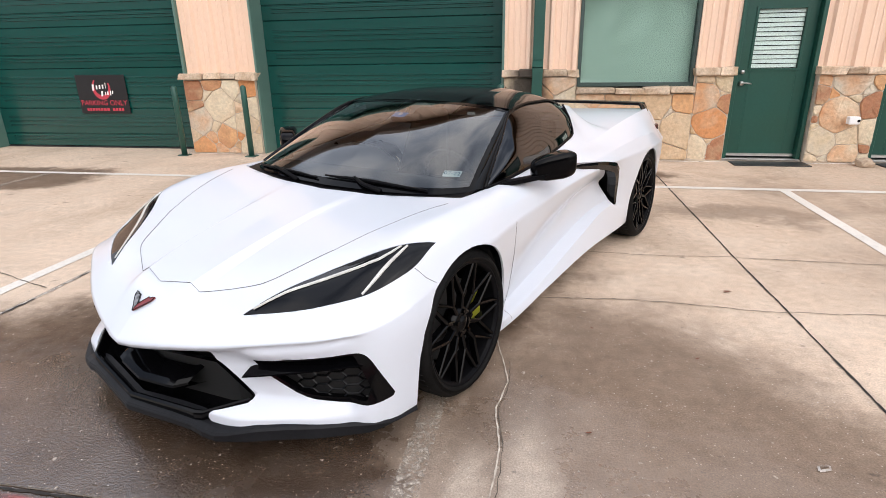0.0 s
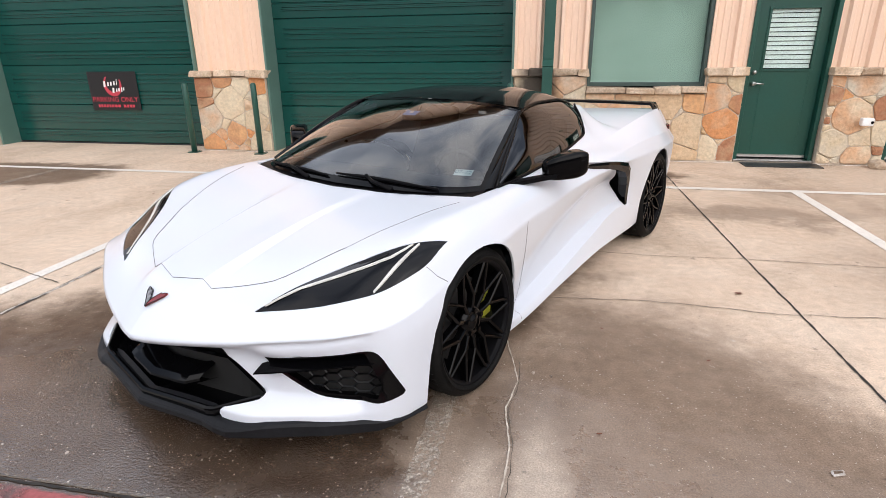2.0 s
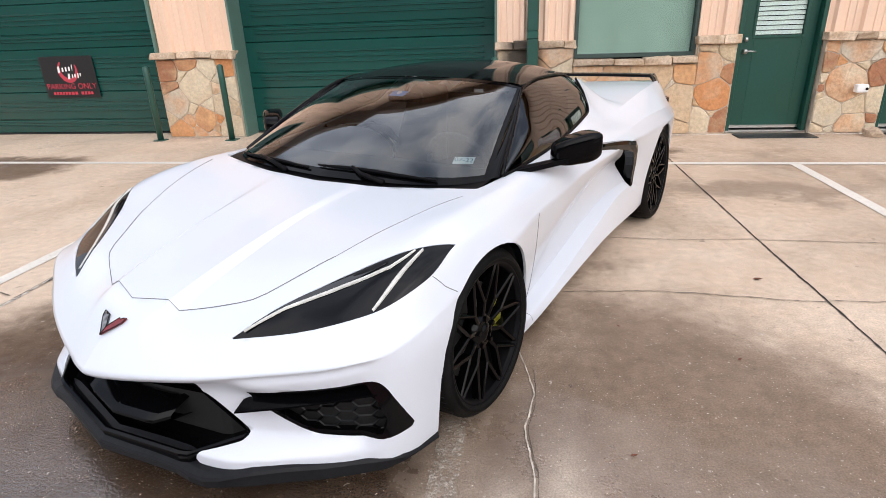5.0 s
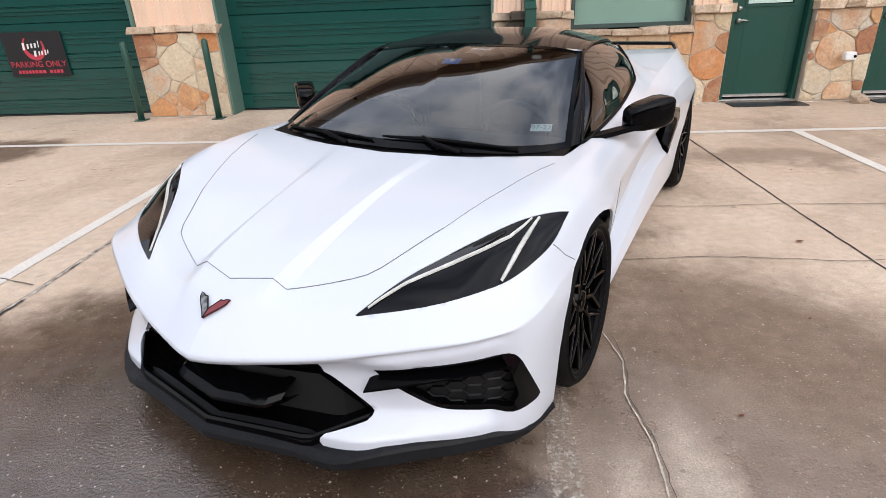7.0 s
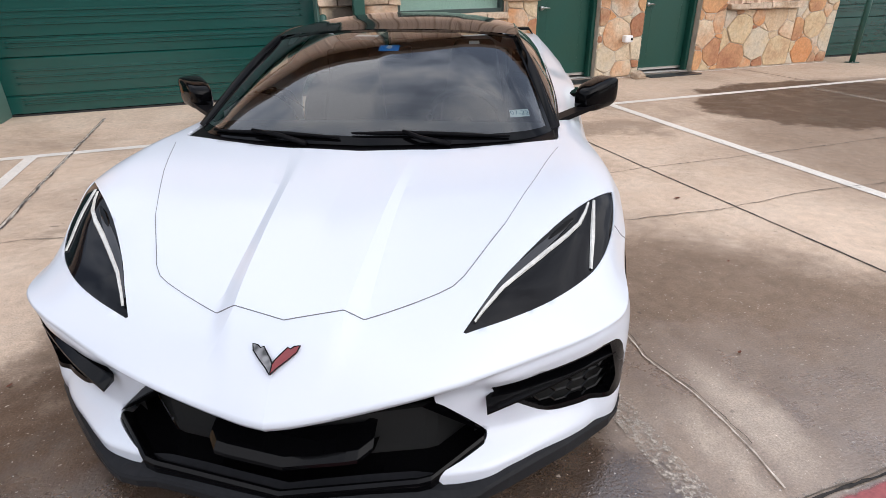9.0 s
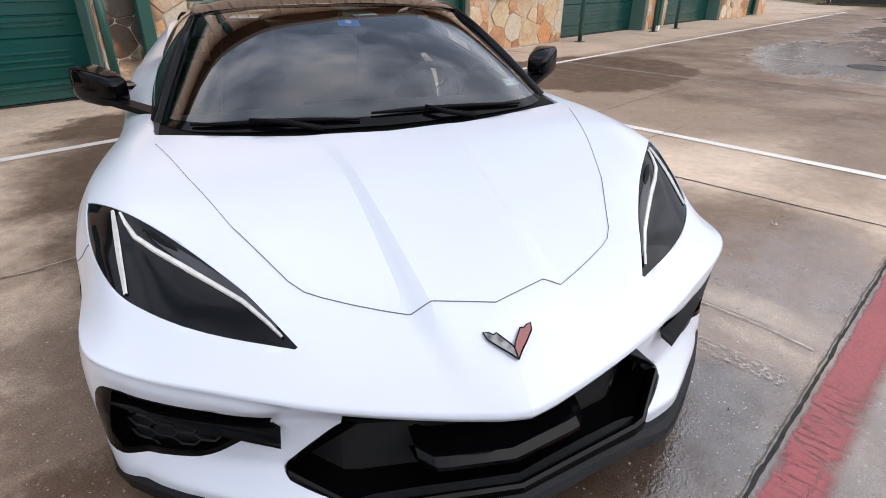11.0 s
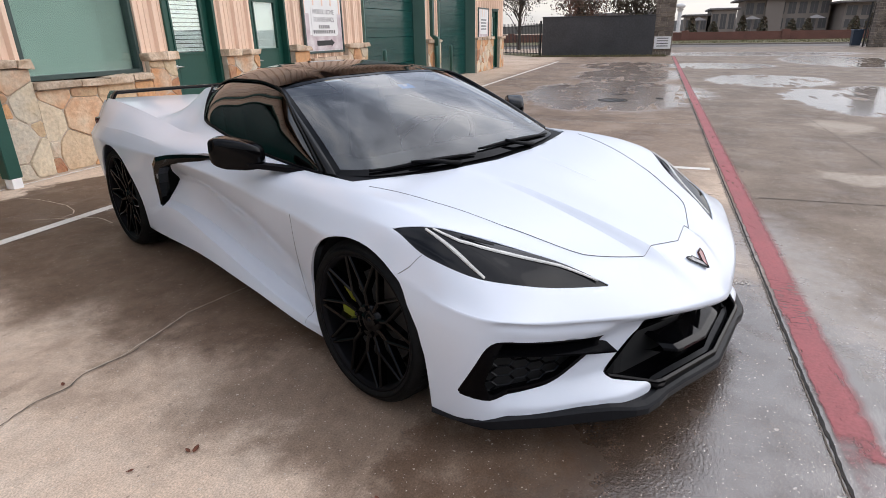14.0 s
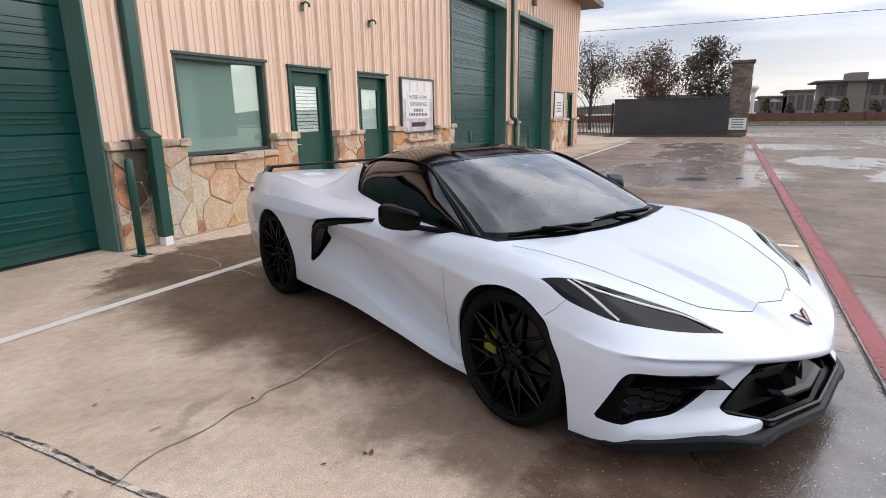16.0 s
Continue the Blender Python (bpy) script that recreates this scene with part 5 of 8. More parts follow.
def half_shell():
    """The painted left half of the body, before the openings are cut."""
    bm = bmesh.new()
    V = sheet(bm, [[hood_point(j / 60, t) for j in range(61)] for t in STATIONS])
    fold(bm, V, 10, -0.92, -0.10)
    fold(bm, V, 20, -0.92, -0.10)
    V = sheet(bm, [[top_point(j / 60, y) for j in range(30, 61)] for y in [0.62] + BACK])
    fold(bm, V, 10, 1.60, 3.3)
    fold(bm, V, 20, 1.85, 3.3)
    sheet(bm, [[fascia_point(i / 60, j / 48) for j in range(49)] for i in range(61)])

    def side(y, j):
        x, z = across(SIDE, y, j)
        return (x, y, z)
    V = sheet(bm, [[side(y, j / 48) for j in range(49)] for y in [-0.32 + 0.94 * t for t in STATIONS] + BACK])
    for j in (24, 32, 40):
        fold(bm, V, j, 0.50, 2.25)

    def tail(i, j):
        if i < 0.5:
            x, _, z = top_point(0.5 + i, 3.45)
        else:
            x, z = across(SIDE, 3.45, (i - 0.5) * 2)
        return (x * (1 - 0.12 * j * j), 3.45 + 0.17 * (1 - (1 - j) ** 2), z * (1 - 0.05 * j) + 0.012 * j)
    V = sheet(bm, [[tail(i / 40, j / 4) for j in range(5)] for i in range(41)])
    loop = [row[-1] for row in V]
    c = bm.verts.new((0, 3.63, 0.55))
    for a, b in zip(loop, loop[1:]):
        bm.faces.new((a, b, c))
    bmesh.ops.remove_doubles(bm, verts=bm.verts, dist=0.0008)
    bmesh.ops.recalc_face_normals(bm, faces=bm.faces)
    return bm


def in_poly(p, poly):
    x, y = p
    inside = False
    for (xa, ya), (xb, yb) in zip(poly, poly[1:] + poly[:1]):
        if (ya > y) != (yb > y) and x < (xb - xa) * (y - ya) / (yb - ya) + xa:
            inside = not inside
    return inside


def knife(bm, flat, poly, keep):
    """Cut the outline poly (in the plane that flat gives) into the faces that keep accepts; returns the faces inside it."""
    cand = [f for f in bm.faces if keep(f.calc_center_median())]
    edges = {e for f in cand for e in f.edges}
    cuts = []
    for e in edges:
        a, b = flat(e.verts[0].co), flat(e.verts[1].co)
        best = None
        for (xa, ya), (xb, yb) in zip(poly, poly[1:] + poly[:1]):
            rx, ry, sx, sy = b[0] - a[0], b[1] - a[1], xb - xa, yb - ya
            den = rx * sy - ry * sx
            if abs(den) < 1e-12:
                continue
            t = ((xa - a[0]) * sy - (ya - a[1]) * sx) / den
            q = ((xa - a[0]) * ry - (ya - a[1]) * rx) / den
            if 0.0 < t < 1.0 and 0 <= q <= 1:
                best = t
        if best is not None:
            cuts.append((e, e.verts[0], min(0.97, max(0.03, best))))
    made = []
    for e, v, t in cuts:
        made.append(bmesh.utils.edge_split(e, v, t)[1])
    bmesh.ops.connect_verts(bm, verts=made)
    return [f for f in bm.faces if keep(f.calc_center_median()) and in_poly(flat(f.calc_center_median()), poly)]


def lift_out(bm, faces):
    """Take faces out of bm into a bmesh of their own."""
    nb, vm = bmesh.new(), {}
    for f in faces:
        vs = []
        for v in f.verts:
            if v not in vm:
                vm[v] = nb.verts.new(v.co)
            vs.append(vm[v])
        try:
            nb.faces.new(vs)
        except ValueError:
            pass
    bmesh.ops.delete(bm, geom=faces, context="FACES")
    return nb


def mirrored(bm):
    """The other half added to a half mesh."""
    other = bm.copy()
    for v in other.verts:
        v.co.x = -v.co.x
    bmesh.ops.reverse_faces(other, faces=other.faces)
    me = bpy.data.meshes.new("tmp")
    other.to_mesh(me)
    other.free()
    bm.from_mesh(me)
    bpy.data.meshes.remove(me)
    bmesh.ops.remove_doubles(bm, verts=bm.verts, dist=0.0008)
    return bm


def flipped(bm):
    other = bm.copy()
    for v in other.verts:
        v.co.x = -v.co.x
    bmesh.ops.reverse_faces(other, faces=other.faces)
    return other


def thicken(bm, d):
    """Give a sheet a folded-back rim of depth d, so that cut edges show thickness."""
    bm.normal_update()
    rim = [e for e in bm.edges if len(e.link_faces) == 1]
    for e in rim:
        e.smooth = False
    nm = {v: v.normal.copy() for e in rim for v in e.verts}
    ret = bmesh.ops.extrude_edge_only(bm, edges=rim)
    new_v = [g for g in ret["geom"] if isinstance(g, bmesh.types.BMVert)]
    tree = {}
    for v in nm:
        tree[tuple(round(c, 6) for c in v.co)] = nm[v]
    for v in new_v:
        n = tree.get(tuple(round(c, 6) for c in v.co))
        if n:
            v.co -= n * d
    return bm


M_LIP = mat("grille_gloss_black", (0.002, 0.002, 0.0025), 0.05, scale=2, spec=0.15)
M_PAINT = mat("white_car_paint", (0.655, 0.69, 0.755), 0.32, color2=(0.64, 0.675, 0.74), scale=1.5, coat=0.6, spec=0.4, bump=0.004, bump_scale=900)
M_PAINT.node_tree.nodes["Principled BSDF"].inputs["Coat Roughness"].default_value = 0.10
M_GBLACK = mat("gloss_black", (0.002, 0.002, 0.0025), 0.06, scale=2, spec=0.13)
M_SBLACK = mat("satin_black", (0.005, 0.005, 0.006), 0.40, scale=6, fine=0.1, spec=0.06, bump=0.02, bump_scale=200)
M_SPLIT = mat("splitter_black", (0.009, 0.0094, 0.011), 0.42, color2=(0.012, 0.0125, 0.0145), spec=0.14, scale=8, fine=0.15, bump=0.03, bump_scale=150)
M_TYRE = mat("tyre_rubber", (0.006, 0.006, 0.006), 0.6, color2=(0.009, 0.0088, 0.0086), spec=0.08, scale=10, fine=0.2, bump=0.15, bump_scale=120)
M_RIM = mat("black_rim", (0.0015, 0.0015, 0.0018), 0.09, scale=5, spec=0.15)
M_DISC = mat("brake_disc", (0.06, 0.06, 0.06), 0.45, 0.7, scale=12)
M_CALIPER = mat("yellow_caliper", (0.36, 0.38, 0.02), 0.35, scale=8, coat=0.3)
M_LENS = mat("smoked_lens", (0.007, 0.0075, 0.009), 0.03, color2=(0.004, 0.004, 0.005), scale=3.0, spec=0.21)
M_BAND = mat("smoked_band", (0.045, 0.046, 0.050), 0.12, color2=(0.03, 0.031, 0.034), scale=6, spec=0.4)
M_DRL = mat("light_guide", (0.70, 0.69, 0.65), 0.12, color2=(0.48, 0.47, 0.44), scale=9, fine=0.1, coat=0.8)
M_SHADE = glass_mat("windscreen_glass", (0.46, 0.51, 0.51), 1.72)
M_TINT = glass_mat("tinted_side_glass", (0.035, 0.04, 0.04), 1.2)
M_SEAM = mat("panel_gap", (0.20, 0.20, 0.21), 0.8)
M_TRIMBLK = mat("interior_black", (0.020, 0.021, 0.023), 0.6, color2=(0.03, 0.031, 0.034), scale=5, fine=0.1)
M_BRED = mat("badge_red", (0.20, 0.012, 0.015), 0.25, scale=30, coat=0.5)
M_BCHEQ = mat("badge_grey", (0.03, 0.03, 0.033), 0.3, color2=(0.22, 0.22, 0.23), scale=55, detail=0, coat=0.5)
M_BLUE = mat("sticker_blue", (0.04, 0.32, 0.80), 0.5, scale=60)
M_STICK = mat("sticker_pale", (0.80, 0.90, 0.90), 0.5, color2=(0.85, 0.92, 0.92), scale=20)
M_TAIL = mat("tail_lamp_red", (0.12, 0.008, 0.01), 0.15, scale=4, coat=0.6)

CAR = thing("sports_car", pose(-0.8519, 2.9645, 0, 0, 0, -24.15), "white low sports coupe with black roof, grille and wheels", "car")
AXLE_F, AXLE_R, HUB_F, HUB_R = 0.010, 2.60, 0.325, 0.338

top_view = lambda p: (p.y, p.x)
front_view = lambda p: (p.x, p.z)
side_view = lambda p: (p.y, p.z)
uncut = lambda y: y if y < 1.7 else 1.7 + (y - 1.7) / TAIL       # a place on the drawn lines for a place on the finished car
TAIL = 0.9375
circle = lambda cy, cz, r, n=48: [(cy + r * math.cos(2 * math.pi * k / n), cz + r * math.sin(2 * math.pi * k / n)) for k in range(n)]


def smooth_poly(keys, n=6, sharp=()):
    """A closed outline through the keys, rounded by a Catmull-Rom line, with the named corners kept sharp."""
    out, m = [], len(keys)
    for i in range(m):
        p0, p1, p2, p3 = keys[i - 1], keys[i], keys[(i + 1) % m], keys[(i + 2) % m]
        if i in sharp:
            p0 = p1
        if (i + 1) % m in sharp:
            p3 = p2
        for k in range(n):
            t = k / n
            out.append(tuple(0.5 * (2 * b + (c - a) * t + (2 * a - 5 * b + 4 * c - d) * t * t + (3 * b - a - 3 * c + d) * t ** 3) for a, b, c, d in zip(p0, p1, p2, p3)))
    return out


LAMP = smooth_poly([(-0.722, 0.463), (-0.63, 0.520), (-0.53, 0.582), (-0.37, 0.703), (-0.235, 0.830), (-0.136, 0.922), (-0.24, 0.917), (-0.345, 0.891), (-0.44, 0.847), (-0.51, 0.794), (-0.585, 0.712), (-0.655, 0.600)], 5, (0, 5))
GRILLE = [(-0.05, 0.48), (0.398, 0.48), (0.402, 0.382), (0.541, 0.247), (0.530, 0.233), (0.401, 0.202), (0.478, 0.10), (-0.05, 0.09)]
corner_view = lambda p: (p.x + p.y, p.z)             # the plane along the front corner


def rounded(keys, n=5):
    """A closed outline of straight edges, with each corner (u, v, r) rounded by r."""
    out = []
    for i, (u, v, r) in enumerate(keys):
        c = Vector((u, v))
        if not r:
            out.append((u, v))
            continue
        a, b = Vector(keys[i - 1][:2]), Vector(keys[(i + 1) % len(keys)][:2])
        a, b = c + (a - c).normalized() * r, c + (b - c).normalized() * r
        out += [tuple(a.lerp(c, k / n).lerp(c.lerp(b, k / n), k / n)) for k in range(n + 1)]
    return out


VENT = rounded([(-0.110, 0.325, 0.015), (-0.172, 0.352, 0), (-0.207, 0.398, 0), (0.350, 0.453, 0.060), (0.500, 0.242, 0.022), (0.345, 0.226, 0.008), (0.030, 0.250, 0.06)])

shell = half_shell()
lamp_bm = lift_out(shell, knife(shell, top_view, LAMP, lambda c: c.y < 0.1 and c.z > 0.48 and c.x > 0.3))
vent_bm = lift_out(shell, knife(shell, corner_view, VENT, lambda c: c.y < -0.33 and c.z < 0.475 and c.x > 0.4))
grille_bm = lift_out(shell, knife(shell, front_view, GRILLE, lambda c: c.y < -0.6 and c.z < LIP_Z(min(0.95, abs(c.x))) - 0.024))
INTAKE = smooth_poly([(1.38, 0.778), (1.60, 0.750), (1.79, 0.718), (1.89, 0.655), (2.02, 0.395), (1.965, 0.41), (1.88, 0.50), (1.79, 0.60), (1.68, 0.69)], 4, (0, 4))
intake_bm = lift_out(shell, knife(shell, side_view, INTAKE, lambda c: c.x > 0.84 and 1.2 < c.y < 2.1))
COWL = curve((0, 0.145), (0.3, 0.168), (0.58, 0.215), (0.70, 0.245), (0.775, 0.27))
bmesh.ops.delete(shell, geom=knife(shell, lambda p: (p.x, p.y), [(-0.05, COWL(0) + 0.004)] + [(k * 0.772 / 14, COWL(k * 0.772 / 14) + 0.004) for k in range(15)] + [(0.782, 0.36), (0.787, 0.45), (0.80, 0.66), (-0.05, 0.66)],
                                 lambda c: 0.1 < c.y < 0.64 and c.z > 0.7 and c.x < 0.83), context="FACES")
ARCH = curve((0.0, -0.352), (0.15, -0.347), (0.295, -0.332), (0.41, -0.300), (0.498, -0.250), (0.61, -0.200), (0.66, -0.16), (0.7, -0.10))
for cy, cz, r in ((AXLE_F + 0.020, HUB_F + 0.004, 0.346), (AXLE_R, HUB_R + 0.005, 0.362)):
    ring = [(ARCH(z) if y < cy - 0.1 and z < 0.33 and cy < 1 else max(uncut(y), ARCH(z)) if y < -0.05 else uncut(y), z) for y, z in circle(cy, cz, r - (0.003 if cy < 1 else 0))]
    bmesh.ops.delete(shell, geom=knife(shell, side_view, ring, lambda c: c.x > 0.5 and abs(c.y - uncut(cy)) < 0.6), context="FACES")
bmesh.ops.delete(shell, geom=[v for v in shell.verts if not v.link_faces], context="VERTS")
thicken(shell, 0.010)
body = part("body", mirrored(shell), M_PAINT, CAR, "", True)
grille_bm.free()


def on_body(y, x, lift=0.0):
    z = top_z(y, x)
    dzx, dzy = (top_z(y, x + 0.01) - top_z(y, x - 0.01)) / 0.02, (top_z(y + 0.01, x) - top_z(y - 0.01, x)) / 0.02
    n = Vector((-dzx, -dzy, 1)).normalized()
    return Vector((x, y, z)) + n * lift


def ribbon(pts, width, lift, n=8, ends=1.0):
    """A narrow raised band on the hood along (y, x) points."""
    P = []
    for a, b in zip(pts, pts[1:]):
        P += [(a[0] + (b[0] - a[0]) * k / n, a[1] + (b[1] - a[1]) * k / n) for k in range(n)]
    P.append(pts[-1])
    bm, rows = bmesh.new(), []
    for i, (y, x) in enumerate(P):
        ya, xa = P[max(0, i - 1)]
        yb, xb = P[min(len(P) - 1, i + 1)]
        L = math.hypot(yb - ya, xb - xa) or 1
        ny, nx = -(xb - xa) / L, (yb - ya) / L
        w = width * (ends + (1 - ends) * math.sin(math.pi * min(1, max(0, i / (len(P) - 1)))))
        rows.append([bm.verts.new(on_body(y + ny * w * q, x + nx * w * q, lift * h)) for q, h in ((-0.5, -0.3), (-0.3, 1), (0.3, 1), (0.5, -0.3))])
    for A, B in zip(rows, rows[1:]):
        for k in range(3):
            bm.faces.new((A[k], A[k + 1], B[k + 1], B[k]))
    bmesh.ops.recalc_face_normals(bm, faces=bm.faces)
    return bm


# panel gaps
seam = [(-0.750, 0.0), (-0.710, 0.148), (-0.713, 0.203), (-0.682, 0.265), (-0.648, 0.332), (-0.615, 0.393), (-0.590, 0.430), (-0.553, 0.459), (-0.49, 0.492), (-0.42, 0.529), (-0.345, 0.569), (-0.09, 0.672), (0.10, 0.738), (0.175, 0.766)]
for f in (1, -1):
    part("hood_gap", ribbon([(y, x * f) for y, x in seam[:11]], 0.0017, 0.0028, 12), M_SEAM, body)
    part("hood_gap", ribbon([(y, x * f) for y, x in seam[10:]], 0.0010, 0.0018, 12), M_SEAM, body)
    part("fender_gap", ribbon([(-0.270, 0.913 * f), (-0.240, 0.942 * f), (-0.205, 0.966 * f)], 0.0014, 0.0012, 8), M_SEAM, body)
    bm = add_tube(bmesh.new(), [(across(SIDE, 0.47, s)[0] * f + 0.0005 * f, 0.47 + 0.03 * s, across(SIDE, 0.47, s)[1]) for s in [k / 16 for k in range(0, 13)]], 0.0009, 5)
    part("door_gap", bm, M_SEAM, body)

# head lamps
STRIP_A = [(-0.242, 0.832), (-0.285, 0.818), (-0.335, 0.796), (-0.38, 0.758), (-0.44, 0.698), (-0.50, 0.642), (-0.58, 0.570), (-0.650, 0.520), (-0.688, 0.496)]
STRIP_B = [(-0.226, 0.851), (-0.30, 0.842), (-0.38, 0.833), (-0.465, 0.822)]
for f in (1, -1):
    b = lamp_bm.copy() if f == 1 else flipped(lamp_bm)
    b.normal_update()
    for v in b.verts:
        v.co -= v.normal * 0.003
    thicken(b, 0.02)
    lamp = part("headlight", b, M_LENS, CAR, "smoked black wrapround headlight with two pale light strips", True)
    part("light_strip", ribbon([(y, x * f) for y, x in STRIP_A], 0.0145, 0.003, 6, 0.45), M_DRL, lamp)
    part("light_strip", ribbon([(y, x * f) for y, x in STRIP_B], 0.0145, 0.003, 6, 0.6), M_DRL, lamp)
    # the smoked band along the upper edge, with its sensor window
    part("upper_band", ribbon([(-0.325, 0.772 * f), (-0.385, 0.722 * f), (-0.45, 0.664 * f), (-0.53, 0.598 * f), (-0.60, 0.551 * f), (-0.665, 0.506 * f)], 0.026, 0.0005, 6, 0.35), M_BAND, lamp)
    part("sensor_window", ribbon([(-0.318, 0.776 * f), (-0.355, 0.743 * f), (-0.402, 0.700 * f)], 0.020, 0.0022, 4, 0.3), M_GBLACK, lamp)
lamp_bm.free()

# ---- glass house ----
WS_BASE_Y = curve((0, 0.185), (0.3, 0.205), (0.56, 0.250), (0.66, 0.288), (0.72, 0.340), (0.775, 0.425))
WS_BASE_Z = curve((0, 0.785), (0.5, 0.790), (0.775, 0.800))
WS_TOP_Y = curve((0, 0.985), (0.3, 0.992), (0.5, 1.012), (0.61, 1.045))
WS_TOP_Z = curve((0, 1.152), (0.3, 1.146), (0.5, 1.128), (0.61, 1.108))


def screen(q, t, lift=0.0):
    """A place on the windscreen: q -1..1 across, t 0..1 up."""
    a = abs(q)
    xb, xt = 0.772 * a, 0.61 * a
    x = xb + (xt - xb) * t
    y = WS_BASE_Y(xb) + (WS_TOP_Y(xt) - WS_BASE_Y(xb)) * t
    z = WS_BASE_Z(xb) + (WS_TOP_Z(xt) - WS_BASE_Z(xb)) * t
    b = 0.034 * 4 * t * (1 - t) * (1 - 0.75 * a ** 3) + lift
    return Vector((math.copysign(x, q), y - 0.42 * b, z + 0.90 * b))


bm = bmesh.new()
grid_bm(bm, lambda i, j: screen(i * 1.94 - 0.97, 0.02 + j * 0.965), 48, 26)
bmesh.ops.recalc_face_normals(bm, faces=bm.faces)
ws = part("windscreen", bm, M_SHADE, CAR, "raked windscreen mirroring the cloudy sky", True)
ws.visible_shadow = False
# black border printed round the glass
bm = bmesh.new()
for lo, hi, t0, t1 in ((-0.985, 0.985, 0.0, 0.055), (-0.985, 0.985, 0.965, 1.0)):
    grid_bm(bm, lambda i, j: screen(lo + (hi - lo) * i, t0 + (t1 - t0) * j, 0.0015), 40, 2)
for f in (1, -1):
    grid_bm(bm, lambda i, j: screen(f * (0.962 + 0.028 * i), 0.03 + 0.95 * j, 0.002), 2, 24)
part("glass_border", bm, M_GBLACK, ws, "", True)
bm = bmesh.new()
grid_bm(bm, lambda i, j: (-0.765 + 1.53 * i, COWL(abs(-0.765 + 1.53 * i)) + j * (WS_BASE_Y(abs(-0.765 + 1.53 * i)) - COWL(abs(-0.765 + 1.53 * i)) + 0.03), 0.766 + 0.022 * abs(-1 + 2 * i) ** 2 + 0.016 * j), 40, 4)
part("cowl", bm, M_SBLACK, CAR, "matt black cowl below the windscreen", True)

RAIL = [(0.455, 0.785, 0.802), (0.75, 0.70, 0.975), (1.045, 0.612, 1.110), (1.25, 0.604, 1.132), (1.5, 0.600, 1.128), (1.72, 0.590, 1.085), (1.9, 0.582, 1.015), (1.985, 0.575, 0.975)]
RX, RZ = curve(*[(p[0], p[1]) for p in RAIL]), curve(*[(p[0], p[2]) for p in RAIL])
BELT_X, BELT_Z = TOP[3]


def side_glass(i, j, lift=0.0):
    y = 0.50 + (1.742 - 0.50) * i
    xb, zb, xt, zt = BELT_X(y) + 0.002, BELT_Z(y) - 0.004, RX(y), RZ(y)
    b = 0.03 * 4 * j * (1 - j) * min(1, (zt - zb) / 0.2) + lift
    return (xb + (xt - xb) * j + b, y, zb + (zt - zb) * j + b * 0.4)


for f in (1, -1):
    bm = bmesh.new()
    grid_bm(bm, lambda i, j: side_glass(i, j), 40, 14)
    if f < 0:
        for v in bm.verts:
            v.co.x = -v.co.x
    bmesh.ops.recalc_face_normals(bm, faces=bm.faces)
    g = part("side_window", bm, M_TINT, CAR, "black tinted side window", True)
    bm = bmesh.new()
    grid_bm(bm, lambda i, j: side_glass(0.86 + 0.03 * i + 0.02 * j, j, 0.003), 2, 10)
    if f < 0:
        for v in bm.verts:
            v.co.x = -v.co.x
    part("window_post", bm, M_GBLACK, g)
    bm = bmesh.new()

    def pillar(i, j):
        y = 0.445 + (1.06 - 0.445) * i
        a, b = screen(0.985 * f, i, 0.004), Vector((f * (RX(y) + 0.004), y, RZ(y) + 0.004))
        p = a.lerp(b, j)
        k = 4 * j * (1 - j) * 0.010
        return p + Vector((f * k, -k * 0.5, k))
    grid_bm(bm, pillar, 24, 5)
    bmesh.ops.recalc_face_normals(bm, faces=bm.faces)
    part("roof_pillar", bm, M_GBLACK, CAR, "gloss black windscreen pillar", True)
    P = [Vector((f * (RX(y) + 0.004), y, RZ(y) + 0.003)) for y in [0.46 + k * 0.05 for k in range(27)]]
    part("roof_rail", add_tube(bmesh.new(), P, 0.010, 8), M_GBLACK, CAR, "", True)
    P = [Vector((f * (BELT_X(y) + 0.004), y, BELT_Z(y) + 0.002)) for y in [0.47 + k * 0.0306 for k in range(43)]]
    part("window_seal", add_tube(bmesh.new(), P, 0.007, 6), M_SBLACK, g, "", True)

ROOF_Z = curve((0.985, 1.154), (1.2, 1.192), (1.45, 1.205), (1.7, 1.190), (1.95, 1.125), (2.2, 1.03))


def roof_point(i, j):
    q = j * 2 - 1
    a = abs(q)
    ya = 0.985 + 0.06 * a ** 3
    y = ya + (1.97 - ya) * i
    xs, zs = RX(y) + 0.012 - 0.06 * sm(1.66, 1.78, y), RZ(y) + 0.006
    zc = ROOF_Z(y)
    crown = (1 - a ** 2.6)
    return (q * xs, y, zs + (zc - zs) * crown - 0.004 * math.exp(-((a - 0.55) / 0.03) ** 2))


bm = bmesh.new()
grid_bm(bm, roof_point, 40, 44)
bmesh.ops.recalc_face_normals(bm, faces=bm.faces)
part("roof_panel", bm, M_GBLACK, CAR, "gloss black removable roof panel", True)
bm = bmesh.new()
grid_bm(bm, lambda i, j: (-0.38 + 0.76 * j, 1.95 + 0.22 * i, (RZ(1.96) - 0.02 + (ROOF_Z(1.96) - RZ(1.96)) * (1 - abs(2 * j - 1) ** 2.4)) * (1 - i) + (1.0) * i), 8, 20)
part("rear_glass", bm, M_GBLACK, CAR, "", True)

